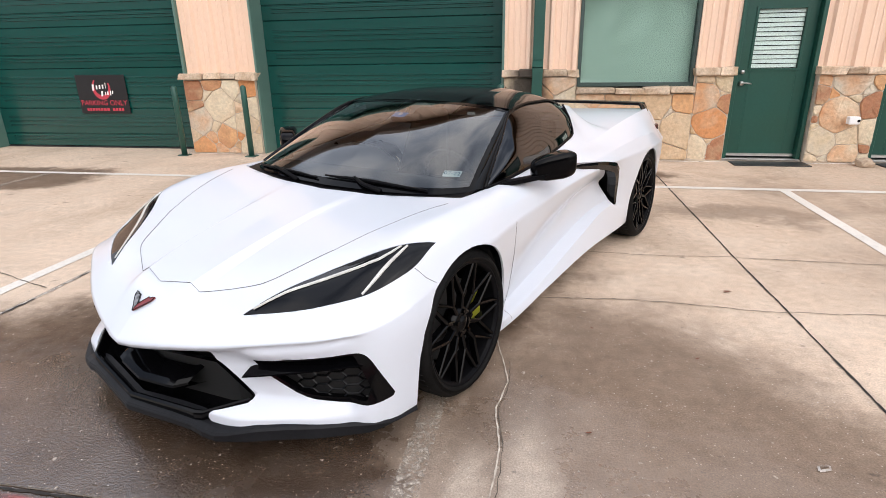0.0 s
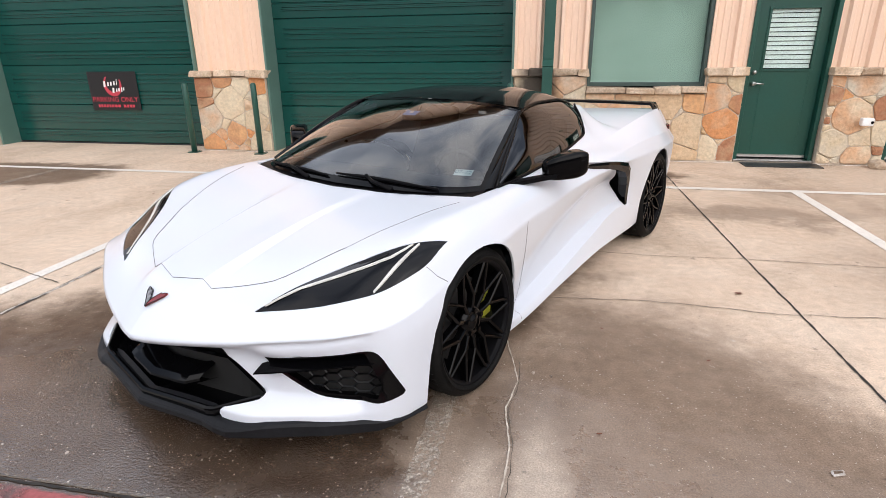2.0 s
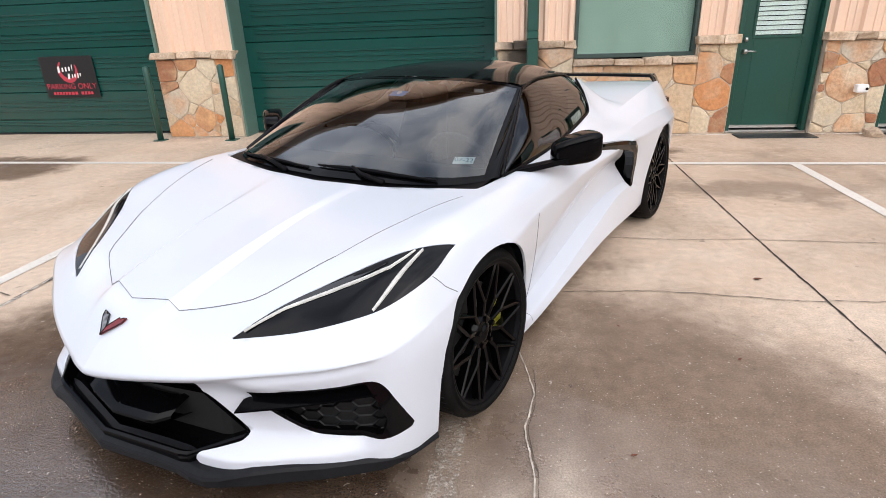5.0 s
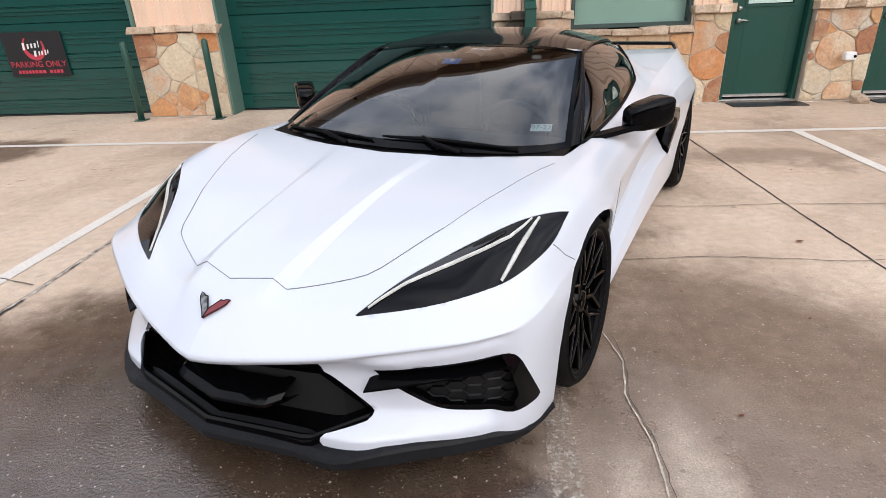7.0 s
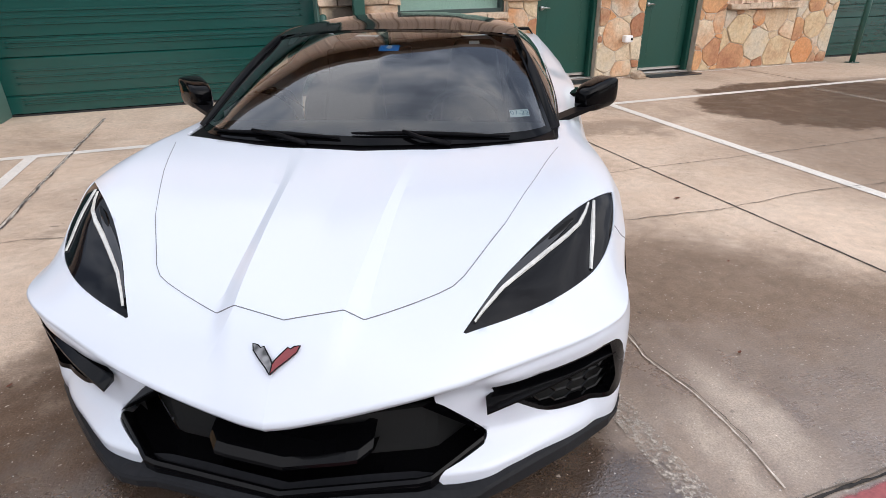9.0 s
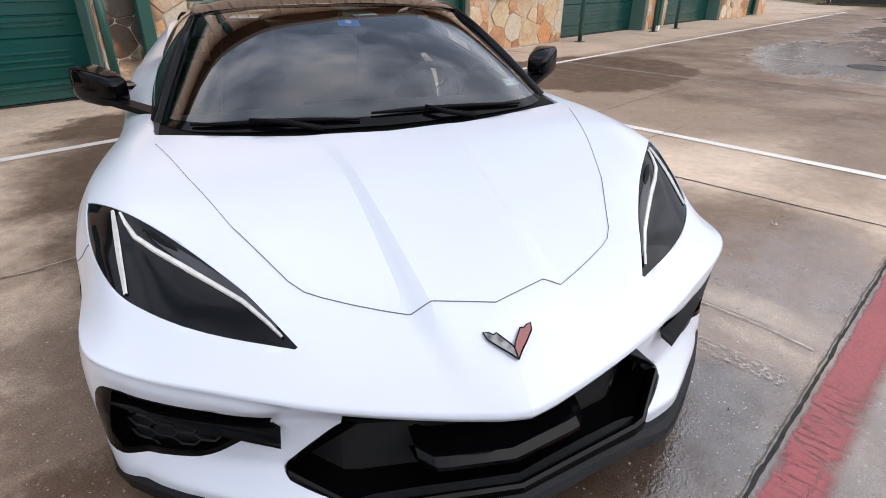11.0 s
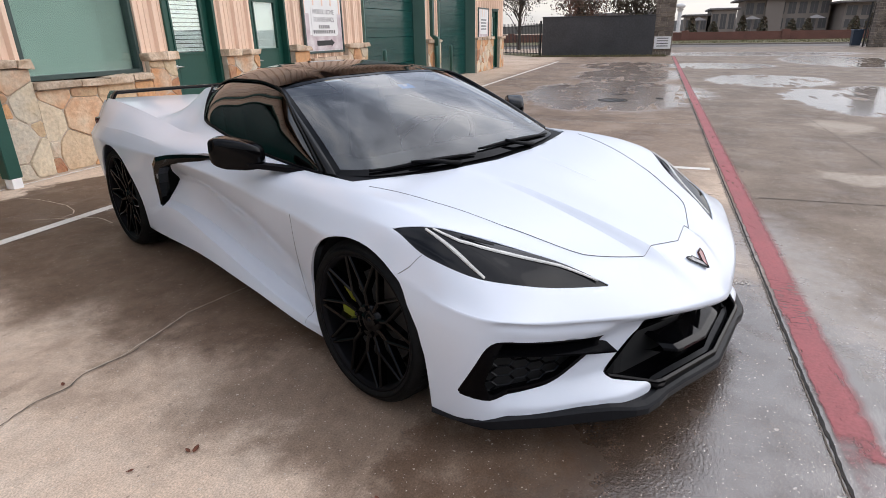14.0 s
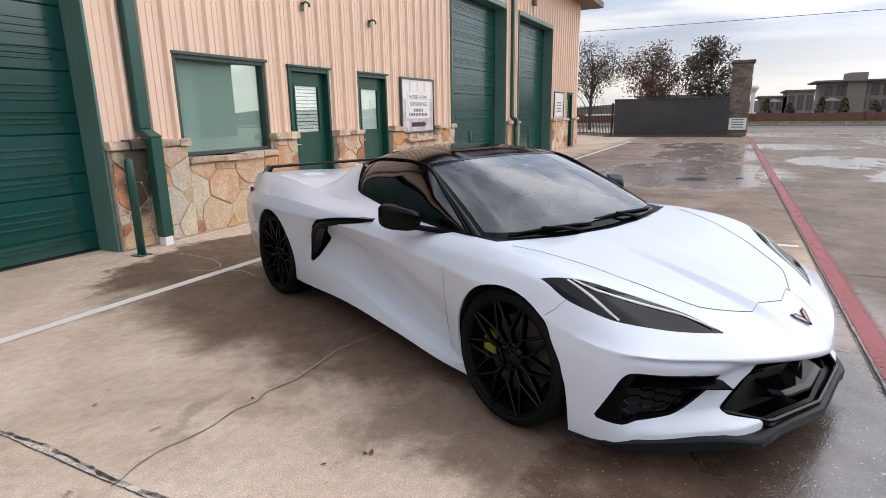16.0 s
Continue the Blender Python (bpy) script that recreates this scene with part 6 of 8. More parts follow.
# ---- cabin ----
bm = bmesh.new()
grid_bm(bm, lambda i, j: (-0.74 + 1.48 * j, 0.26 + 0.52 * i, 0.755 + 0.05 * math.sin(math.pi * min(1, i * 1.1)) * (1 - 0.3 * abs(2 * j - 1)) - 0.12 * sm(0.85, 1.0, i)), 14, 20)
part("dashboard", bm, M_TRIMBLK, CAR, "", True)
bm = box(-0.76, 0.76, 0.42, 1.9, 0.20, 0.24)
add_box(bm, -0.14, 0.14, 0.6, 1.6, 0.24, 0.60, 0.03)
add_box(bm, -0.58, 0.58, 1.72, 1.78, 0.24, 0.98, 0.02)
part("cabin_tub", bm, M_TRIMBLK, CAR)
bm = bmesh.new()
P = [(0.37 + 0.175 * math.cos(2 * math.pi * k / 28), 0.80 - 0.06 * math.sin(2 * math.pi * k / 28) * 1.0, 0.74 + 0.165 * math.sin(2 * math.pi * k / 28)) for k in range(29)]
add_tube(bm, P, 0.016, 8, False)
add_tube(bm, [(0.20, 0.80, 0.74), (0.37, 0.77, 0.735), (0.54, 0.80, 0.74)], 0.014, 6)
add_tube(bm, [(0.37, 0.62, 0.70), (0.37, 0.79, 0.735)], 0.04, 8)
part("steering_wheel", bm, M_TRIMBLK, CAR, "", True)
for sx in (0.37, -0.37):
    bm = box(sx - 0.24, sx + 0.24, 1.00, 1.50, 0.26, 0.44, 0.06, 2)
    b2 = box(sx - 0.22, sx + 0.22, -0.06, 0.06, 0.0, 0.62, 0.05, 2)
    for v in b2.verts:
        w = 1 - 0.45 * sm(0.40, 0.62, v.co.z)
        v.co = ((v.co.x - sx) * w + sx, 1.46 + v.co.y + v.co.z * 0.32, 0.42 + v.co.z)
    me = bpy.data.meshes.new("tmp"); b2.to_mesh(me); b2.free(); bm.from_mesh(me); bpy.data.meshes.remove(me)
    part("seat", bm, M_TRIMBLK, CAR, "", True)
bm = box(-0.11, 0.11, 0.86, 0.885, 1.03, 1.085, 0.012, 2)
add_tube(bm, [(0, 0.87, 1.07), (0, 0.91, 1.12)], 0.01, 6)
part("rear_view_mirror", bm, M_SBLACK, CAR)

# ---- stickers on the screen ----
def sticker(name, q, t, w, h, material, label, lift=-0.007):
    bm = bmesh.new()
    c, du, dt = screen(q, t, lift), (screen(q + 0.01, t) - screen(q - 0.01, t)).normalized(), (screen(q, t + 0.01) - screen(q, t - 0.01)).normalized()
    vs = [bm.verts.new(c + du * sx * w / 2 + dt * sz * h / 2) for sx, sz in ((-1, -1), (1, -1), (1, 1), (-1, 1))]
    bm.faces.new(vs)
    return part(name, bm, material, CAR, label), c, du, dt


sticker("windscreen_sticker", 0.02, 0.776, 0.095, 0.058, M_BLUE, "small blue square sticker inside the windscreen")
st, c, du, dt = sticker("windscreen_sticker", 0.842, 0.20, 0.088, 0.046, M_STICK, "pale registration sticker marked 07-22")
M_INK = mat("sticker_ink", (0.10, 0.20, 0.28), 0.6)
txt = bpy.data.curves.new("date_text", "FONT")
txt.body, txt.size, txt.align_x, txt.align_y = "07-22", 0.036, "CENTER", "CENTER"
txt.materials.append(M_INK)
tob = new("date_text", txt)
nrm = du.cross(dt)
tob.parent = st
m3 = Matrix((du, dt, nrm)).transposed().to_4x4()
tob.matrix_local = Matrix.Translation(c + nrm * 0.002) @ m3
part("sticker_disc", add_tube(bmesh.new(), [screen(0.02, 0.785, -0.0065), screen(0.02, 0.785, -0.005)], 0.014, 14), M_WHITE, CAR)
part("toll_tag", box(0.38, 0.43, 0.952, 0.958, 1.085, 1.10), M_WHITE, CAR)

# ---- wipers ----
for q0, q1, t0, t1, qa in ((0.76, -0.06, 0.022, 0.062, 0.30), (-0.12, -0.86, 0.032, 0.026, -0.45)):
    bm = bmesh.new()
    n = 14
    add_tube(bm, [screen(q0 + (q1 - q0) * k / n, t0 + (t1 - t0) * k / n + 0.015 * math.sin(math.pi * k / n), 0.011) for k in range(n + 1)], [0.005 + 0.005 * math.sin(math.pi * k / n) for k in range(n + 1)], 6)
    add_tube(bm, [screen(qa + 0.16, -0.01, 0.010), screen(qa, 0.018, 0.024), screen((q0 + 2 * q1) / 3, (t0 + 2 * t1) / 3 + 0.012, 0.024)], [0.013, 0.010, 0.007], 6)
    part("wiper", bm, M_SBLACK, CAR, "black wiper resting at the foot of the windscreen", True)

# ---- grille, splitter ----
CHIN_Y = lambda x: -0.957 + 0.125 * x if x < 0.39 else -0.908 + (x - 0.39) * 0.88
CHIN_Z = lambda x: 0.162 + 0.080 * x if x < 0.39 else 0.193 + (x - 0.39) * 0.30
XS = [k * 0.53 / 16 for k in range(-16, 17)]


def bar(rows, xs, base_y, base_z):
    """A faceted bar across the nose: rows of (offset back, offset up) carried along a chevron."""
    bm = bmesh.new()
    R = [[bm.verts.new((x, base_y(abs(x)) + o, base_z(abs(x)) + z)) for o, z in rows] for x in xs]
    for A, B in zip(R, R[1:]):
        for k in range(len(rows) - 1):
            bm.faces.new((A[k], A[k + 1], B[k + 1], B[k]))
    bmesh.ops.recalc_face_normals(bm, faces=bm.faces)
    return bm


part("grille_back", bar([(0.16, 0.30), (0.17, 0.0), (0.17, -0.05)], XS, CHIN_Y, CHIN_Z), M_DARK, CAR)
part("grille_lip", bar([(0.004, -0.025), (0.0, 0.0), (0.003, 0.006), (0.012, 0.012), (0.020, 0.010), (0.050, -0.022), (0.16, -0.03)], XS, CHIN_Y, CHIN_Z), M_LIP, CAR, "gloss black chevron lip along the foot of the grille")
part("grille_bar", bar([(0.150, 0.060), (0.070, 0.036), (0.048, 0.022), (0.046, 0.012), (0.065, 0.0), (0.150, -0.02)], [x for x in XS if abs(x) <= 0.245], lambda x: CHIN_Y(x) + 0.055 * sm(0.19, 0.25, x), lambda x: 0.20 + 0.075 * x), M_LIP, CAR, "gloss black faceted bar across the grille")
for f in (1, -1):
    bm = bmesh.new()
    A, B, T, C, D, E = (0.404, -0.796, 0.380), (0.362, -0.785, 0.345), (0.540, -0.766, 0.246), (0.385, -0.725, 0.300), (0.10, -0.890, 0.376), (0.10, -0.785, 0.338)
    for tri_ in ((A, B, T), (B, C, T), (A, D, B), (D, E, B), (B, E, C)):
        bm.faces.new([bm.verts.new((x * f, y, z)) for x, y, z in tri_])
    bmesh.ops.recalc_face_normals(bm, faces=bm.faces)
    part("grille_cheek", bm, M_LIP, CAR)

OUT_ = [(0.0, -0.978), (0.12, -0.961), (0.24, -0.944), (0.36, -0.926), (0.42, -0.924), (0.478, -0.912), (0.525, -0.890), (0.60, -0.838), (0.68, -0.774), (0.766, -0.702), (0.85, -0.622), (0.908, -0.566), (0.942, -0.518), (0.963, -0.446), (0.974, -0.360)]
TOP_ = [0.146, 0.152, 0.161, 0.164, 0.160, 0.156, 0.162, 0.176, 0.178, 0.172, 0.167, 0.162, 0.155, 0.140, 0.132]
bm = bmesh.new()
rows = []
for f in (-1, 1):
    pair = list(zip(OUT_, TOP_))
    for (xo, yo), zt in (reversed(pair) if f < 0 else pair[1:]):
        zb = zt - 0.054 + 0.018 * (1 - sm(0.50, 0.62, xo)) + 0.010 * sm(0.80, 0.93, xo) + 0.034 * sm(0.92, 0.966, xo)
        k = sm(0.40, 0.9, xo)
        ix, iy = xo - 0.055 * k - 0.012, yo + 0.060 * (1 - k) + 0.012
        rows.append([bm.verts.new(v) for v in ((ix * f, iy, zt + 0.018), ((xo - 0.022 * k) * f, yo + 0.026, zt + 0.006), ((xo - 0.006 * k) * f, yo + 0.007, zt - 0.003), (xo * f, yo, zt - 0.012), (xo * f, yo + 0.002, zb), ((xo - 0.010 * k) * f, yo + 0.014, zb - 0.008), (ix * f, iy, zb - 0.010))])
for A, B in zip(rows, rows[1:]):
    for k in range(6):
        bm.faces.new((A[k], A[k + 1], B[k + 1], B[k]))
bm.faces.new(rows[0])
bm.faces.new(rows[-1])
bmesh.ops.recalc_face_normals(bm, faces=bm.faces)
part("front_splitter", bm, M_SPLIT, CAR, "satin black plastic front splitter")
# ---- corner vents ----
VIN = rounded([(-0.098, 0.335, 0.012), (-0.158, 0.360, 0), (-0.182, 0.394, 0), (0.290, 0.440, 0.01), (0.320, 0.393, 0.01), (0.374, 0.290, 0.02), (0.342, 0.243, 0.006), (0.036, 0.264, 0.05)])
inner = knife(vent_bm, corner_view, VIN, lambda c: True)
hole = lift_out(vent_bm, inner)
hole.free()
thicken(vent_bm, 0.03)
for f in (1, -1):
    b = vent_bm.copy() if f == 1 else flipped(vent_bm)
    vent = part("corner_vent", b, M_GBLACK, CAR, "gloss black corner vent with a blade and honeycomb", True)
    bm = bmesh.new()
    grid_bm(bm, lambda i, j: (f * ((x := 0.50 + 0.42 * i)), LIP_Y(x) + 0.10, 0.19 + 0.26 * j), 16, 4)
    part("vent_back", bm, M_DARK, vent)
    # honeycomb
    bm = bmesh.new()
    hx, hz = 0.062, 0.036
    for ci in range(7):
        for cj in range(5):
            cx, cz = 0.60 + ci * hx * 0.78, 0.225 + cj * hz + (hz / 2 if ci % 2 else 0)
            if not in_poly((cx + LIP_Y(cx) + 0.02, cz), VIN):
                continue
            ring = [(cx + hx * 0.52 * c, cz + hz * 0.52 * s) for c, s in ((1, 0), (0.5, 1), (-0.5, 1), (-1, 0), (-0.5, -1), (0.5, -1))]
            for (xa, za), (xb, zb) in zip(ring, ring[1:] + ring[:1]):
                add_tube(bm, [(f * xa, LIP_Y(xa) + 0.068, za), (f * xb, LIP_Y(xb) + 0.068, zb)], 0.0035, 4, False)
    part("honeycomb", bm, M_GBLACK, vent)
    bm = bmesh.new()
    rows = []
    for k in range(13):
        s = k / 12
        x, y, z = 0.537 + 0.363 * s, -0.804 + 0.238 * s - 0.012 * math.sin(math.pi * s), 0.347 + 0.046 * s
        w = sm(0.0, 0.16, s)
        back = (f * (x - 0.006 * (1 - w)), y + 0.046 + 0.034 * w, z + 0.022 + 0.016 * w)
        rows.append([bm.verts.new(v) for v in (back, (f * x, y + 0.002, z + 0.005), (f * x, y, z), (f * x, y + 0.046 + 0.02 * w, z + 0.002))])
    for A, B in zip(rows, rows[1:]):
        for k in range(3):
            bm.faces.new((A[k], A[k + 1], B[k + 1], B[k]))
    bm.faces.new(rows[0])
    bmesh.ops.recalc_face_normals(bm, faces=bm.faces)
    part("vent_blade", bm, M_GBLACK, vent, "gloss black blade across the vent")
vent_bm.free()

# ---- side intakes ----
for f in (1, -1):
    b = intake_bm.copy() if f == 1 else flipped(intake_bm)
    for v in b.verts:
        v.co.x -= f * 0.09 * sm(1.25, 1.6, v.co.y)
    duct = part("side_intake", b, M_GBLACK, CAR, "gloss black side intake behind the door", True)
    # upper blade, turning down along the rear edge
    P = [(1.17, 0.945, 0.806), (1.28, 0.968, 0.802), (1.44, 0.992, 0.786), (1.6, 1.006, 0.764), (1.75, 1.012, 0.735), (1.83, 1.008, 0.685), (1.90, 0.99, 0.60), (1.97, 0.965, 0.49), (2.03, 0.945, 0.395)]
    W = [0.012, 0.030, 0.040, 0.048, 0.060, 0.066, 0.052, 0.038, 0.010]
    bm = bmesh.new()
    rows = []
    for k, (y, x, z) in enumerate(P):
        ya, _, za = P[max(0, k - 1)]
        yb, _, zb = P[min(len(P) - 1, k + 1)]
        L = math.hypot(yb - ya, zb - za)
        ny, nz = (zb - za) / L, -(yb - ya) / L     # towards the opening
        w = W[k]
        rows.append([bm.verts.new((f * xx, y + ny * o, z + nz * o)) for xx, o in ((x - 0.05, -0.006), (x, -0.004), (x + 0.003, w * 0.35), (x - 0.006, w), (x - 0.06, w * 1.05))])
    for A, B in zip(rows, rows[1:]):
        for k in range(4):
            bm.faces.new((A[k], A[k + 1], B[k + 1], B[k]))
    bm.faces.new(rows[0]), bm.faces.new(rows[-1])
    bmesh.ops.recalc_face_normals(bm, faces=bm.faces)
    part("intake_blade", bm, M_GBLACK, duct, "gloss black intake blade")
intake_bm.free()

# ---- mirrors ----
for f in (1, -1):
    bm = bmesh.new()
    n, m = 22, 14
    ax = Vector((0.70, 0.68, 0)).normalized()
    bx = Vector((0.68, -0.70, 0)).normalized()

    def mp(i, j):
        th, ph = 2 * math.pi * i, math.pi * (j - 0.5)
        e = 0.38
        sg = lambda v, k: math.copysign(abs(v) ** k, v)
        a, b, c = sg(math.cos(ph), e) * sg(math.cos(th), e), sg(math.cos(ph), e) * sg(math.sin(th), e), sg(math.sin(ph), e)
        tp = 1.0 - 0.12 * max(0.0, (a - 0.2) / 0.8) ** 2 - 0.24 * max(0.0, 0.15 - a) ** 1.4
        p = Vector((0.985, 0.800, 0.878 + 0.018 * a)) + ax * (0.112 * a) + bx * (0.062 * b * tp) + Vector((0, 0, (0.070 if c < 0 else 0.064) * c * tp))
        return (p.x * f, p.y, p.z)
    grid_bm(bm, mp, n, m)
    bmesh.ops.remove_doubles(bm, verts=bm.verts, dist=0.0008)
    bmesh.ops.recalc_face_normals(bm, faces=bm.faces)
    mir = part("door_mirror", bm, M_GBLACK, CAR, "gloss black door mirror on a slim arm", True)
    bm = bmesh.new()
    rows = []
    for k in range(9):
        s = k / 8
        p = Vector((0.79 + 0.20 * s, 0.575 + 0.17 * s, 0.795 + 0.042 * s))
        w = 0.085 * (1 - 0.1 * s)
        rows.append([bm.verts.new((f * (p.x + dx * 0.010), p.y + dy, p.z + dz)) for dx, dy, dz in ((0, -0.012, -0.012), (0, -0.016, 0.010), (0, w, 0.014), (0, w, -0.010))])
    for A, B in zip(rows, rows[1:]):
        for k in range(4):
            bm.faces.new((A[k], A[(k + 1) % 4], B[(k + 1) % 4], B[k]))
    bm.faces.new(rows[0]), bm.faces.new(rows[-1])
    bmesh.ops.recalc_face_normals(bm, faces=bm.faces)
    part("mirror_arm", bm, M_SBLACK, mir)

# ---- the tail drawn in behind the doors ----
def draw_in():
    for o in CAR.children_recursive:
        if o.type == "MESH" and "drawn" not in o.data:
            for v in o.data.vertices:
                if v.co.y > 1.7:
                    v.co.y = 1.7 + (v.co.y - 1.7) * TAIL
            o.data["drawn"] = 1


draw_in()

# ---- wheels ----
def revolve(bm, prof, n=64):
    """Turn (x, r) points round the x axis."""
    R = [[bm.verts.new((x, r * math.cos(2 * math.pi * k / n), r * math.sin(2 * math.pi * k / n))) for x, r in prof] for k in range(n)]
    for k in range(n):
        A, B = R[k], R[(k + 1) % n]
        for i in range(len(prof) - 1):
            bm.faces.new((A[i], A[i + 1], B[i + 1], B[i]))
    bmesh.ops.recalc_face_normals(bm, faces=bm.faces)
    return bm


def wheel(R, W, rim_r, side, y, x_face, hub_z, camber=0.0):
    h = W / 2
    w = part("wheel", revolve(bmesh.new(), [(-h + 0.01, rim_r + 0.004), (-h * 0.6, rim_r - 0.012), (h - 0.045, rim_r - 0.012), (h - 0.022, rim_r + 0.001), (h - 0.012, rim_r + 0.004), (h - 0.012, rim_r - 0.006), (h - 0.03, rim_r - 0.016)]), M_SBLACK, CAR, "black multi-spoke alloy wheel with a wide low tyre", True)
    w.matrix_local = Matrix.Translation((side * (x_face - h), y, hub_z + 0.002)) @ Matrix.Rotation(radians(-camber * side), 4, "Y") @ pose(0, 0, 0, 0, 0, 0 if side > 0 else 180)
    part("tyre", revolve(bmesh.new(), [(-h + 0.012, rim_r), (-h, rim_r + 0.02), (-h + 0.006, R - 0.022), (-h + 0.03, R - 0.004), (-h * 0.3, R), (-h * 0.28, R - 0.006), (-h * 0.22, R - 0.006), (-h * 0.2, R), (h * 0.2, R), (h * 0.22, R - 0.006), (h * 0.28, R - 0.006), (h * 0.3, R), (h - 0.03, R - 0.004), (h - 0.008, R - 0.022),
                                           (h - 0.001, R - 0.035), (h, rim_r + 0.022), (h - 0.004, rim_r + 0.012), (h - 0.014, rim_r)], 80), M_TYRE, w, "low-profile black tyre", True)
    tread = bmesh.new()
    for k in range(60):
        a = 2 * math.pi * k / 60
        for s in (-1, 1):
            b = box(h * 0.35, h * 0.74, -0.0012, 0.0012, R - 0.008, R - 0.0012)
            for v in b.verts:
                v.co = Vector((v.co.x * s, v.co.y * math.cos(a) - v.co.z * math.sin(a) + 0, v.co.y * math.sin(a) + v.co.z * math.cos(a)))
            me = bpy.data.meshes.new("tmp"); b.to_mesh(me); b.free(); tread.from_mesh(me); bpy.data.meshes.remove(me)
    tagged(part("tread_groove", tread, M_DARK, w), kind="stuff")
    # crossed spokes: a pair from the hub to the rim, ten times
    sp = bmesh.new()
    for a0, r0, a1, r1, x0, x1 in ((0, 0.05, 0, 0.135, h - 0.042, h - 0.030), (0, 0.125, 0.275, rim_r - 0.006, h - 0.031, h - 0.020), (0, 0.125, -0.275, rim_r - 0.006, h - 0.031, h - 0.020)):
        p0, p1 = Vector((x0, math.sin(a0) * r0, math.cos(a0) * r0)), Vector((x1, math.sin(a1) * r1, math.cos(a1) * r1))
        q = Vector((1, 0, 0)).cross((p1 - p0).normalized()).normalized()
        rws = []
        for s in (0, 0.5, 1):
            c = p0 + (p1 - p0) * s
            ww = 0.0105 - 0.0015 * s if a1 == 0 else 0.0072
            rws.append([sp.verts.new(v) for v in (c - q * ww - Vector((0.028, 0, 0)), c - q * ww, c - q * ww * 0.4 + Vector((0.004, 0, 0)), c + q * ww * 0.4 + Vector((0.004, 0, 0)), c + q * ww, c + q * ww - Vector((0.028, 0, 0)))])
        for A, B in zip(rws, rws[1:]):
            for k in range(5):
                sp.faces.new((A[k], A[k + 1], B[k + 1], B[k]))
    bmesh.ops.recalc_face_normals(sp, faces=sp.faces)
    first = part("spoke", sp, M_RIM, w)
    for k in range(1, 10):
        o = new("spoke", first.data)
        o.parent = w
        o.matrix_local = Matrix.Rotation(2 * math.pi * k / 10, 4, "X")
    part("hub", revolve(bmesh.new(), [(h - 0.07, 0.075), (h - 0.04, 0.070), (h - 0.034, 0.050), (h - 0.036, 0.036), (h - 0.028, 0.032), (h - 0.026, 0.0005)], 24), M_RIM, w, "", True)
    for k in range(5):
        a = 2 * math.pi * k / 5 + 0.3
        part("lug_nut", add_tube(bmesh.new(), [(h - 0.05, 0.054 * math.cos(a), 0.054 * math.sin(a)), (h - 0.026, 0.054 * math.cos(a), 0.054 * math.sin(a))], 0.010, 6), M_RIM, w)
    part("brake_disc", revolve(bmesh.new(), [(-0.02 + h * 0.2, 0.06), (h * 0.2, 0.06), (h * 0.2, 0.185), (-0.02 + h * 0.2, 0.185)], 40), M_DISC, w)
    cal = bmesh.new()
    A0 = math.radians(90 * side * (1 if y < 1 else -1))
    rws = []
    for k in range(9):
        a = A0 - 0.38 + 0.76 * k / 8
        rws.append([cal.verts.new((x, r * math.sin(a), r * math.cos(a))) for x, r in ((h * 0.05, 0.205), (h * 0.42, 0.205), (h * 0.40, 0.195), (h * 0.40, 0.150), (h * 0.30, 0.14))])
    for A, B in zip(rws, rws[1:]):
        for k in range(4):
            cal.faces.new((A[k], A[k + 1], B[k + 1], B[k]))
    cal.faces.new(rws[0]), cal.faces.new(rws[-1])
    bmesh.ops.recalc_face_normals(cal, faces=cal.faces)
    part("brake_caliper", cal, M_CALIPER, w, "yellow brake caliper")
    return w


for side in (1, -1):
    wheel(HUB_F, 0.26, 0.270, side, AXLE_F, 0.986, HUB_F, 2.2)
    wheel(HUB_R, 0.305, 0.280, side, AXLE_R, 0.987, HUB_R, 1.0)
    for cy, cz, r, x1 in ((AXLE_F + 0.018, HUB_F + 0.004, 0.357, 0.915), (AXLE_R, HUB_R + 0.005, 0.369, 0.925)):
        bm = bmesh.new()
        n = 40
        ring = lambda x, q: [bm.verts.new((side * x, cy + q * math.cos(math.pi * (1.25 * k / n - 0.125)), cz + q * math.sin(math.pi * (1.25 * k / n - 0.125)))) for k in range(n + 1)]
        a, b, c = ring(x1, r), ring(0.55, r), ring(0.55, 0.05)
        for A, B in ((a, b), (b, c)):
            for k in range(n):
                bm.faces.new((A[k], A[k + 1], B[k + 1], B[k]))
        part("wheel_arch_liner", bm, M_DARK, CAR)
bm = box(-0.74, 0.74, -0.55, 3.3, 0.125, 0.16)
part("underbody", bm, M_DARK, CAR)

# ---- badge, tail, spoiler ----
for f, m in ((1, M_BRED), (-1, M_BCHEQ)):
    P = [(-0.878, 0.0), (-0.863, 0.015), (-0.846, 0.036), (-0.827, 0.057), (-0.812, 0.062), (-0.815, 0.048), (-0.821, 0.039), (-0.818, 0.031), (-0.829, 0.021), (-0.846, 0.005), (-0.855, 0.0)]
    bm = bmesh.new()
    A = [bm.verts.new(on_body(y, x * f, 0.004)) for y, x in P]
    B = [bm.verts.new(on_body(y, x * f, -0.002)) for y, x in P]
    bm.faces.new(A)
    for k in range(len(P)):
        bm.faces.new((A[k], A[(k + 1) % len(P)], B[(k + 1) % len(P)], B[k]))
    bmesh.ops.recalc_face_normals(bm, faces=bm.faces)
    bd = part("nose_badge", bm, m, CAR, "small crossed winged badge in red and grey")
    part("badge_rim", add_tube(bmesh.new(), [on_body(y, x * f, 0.004) for y, x in P + P[:1]], 0.0018, 5, False), M_GBLACK, bd)

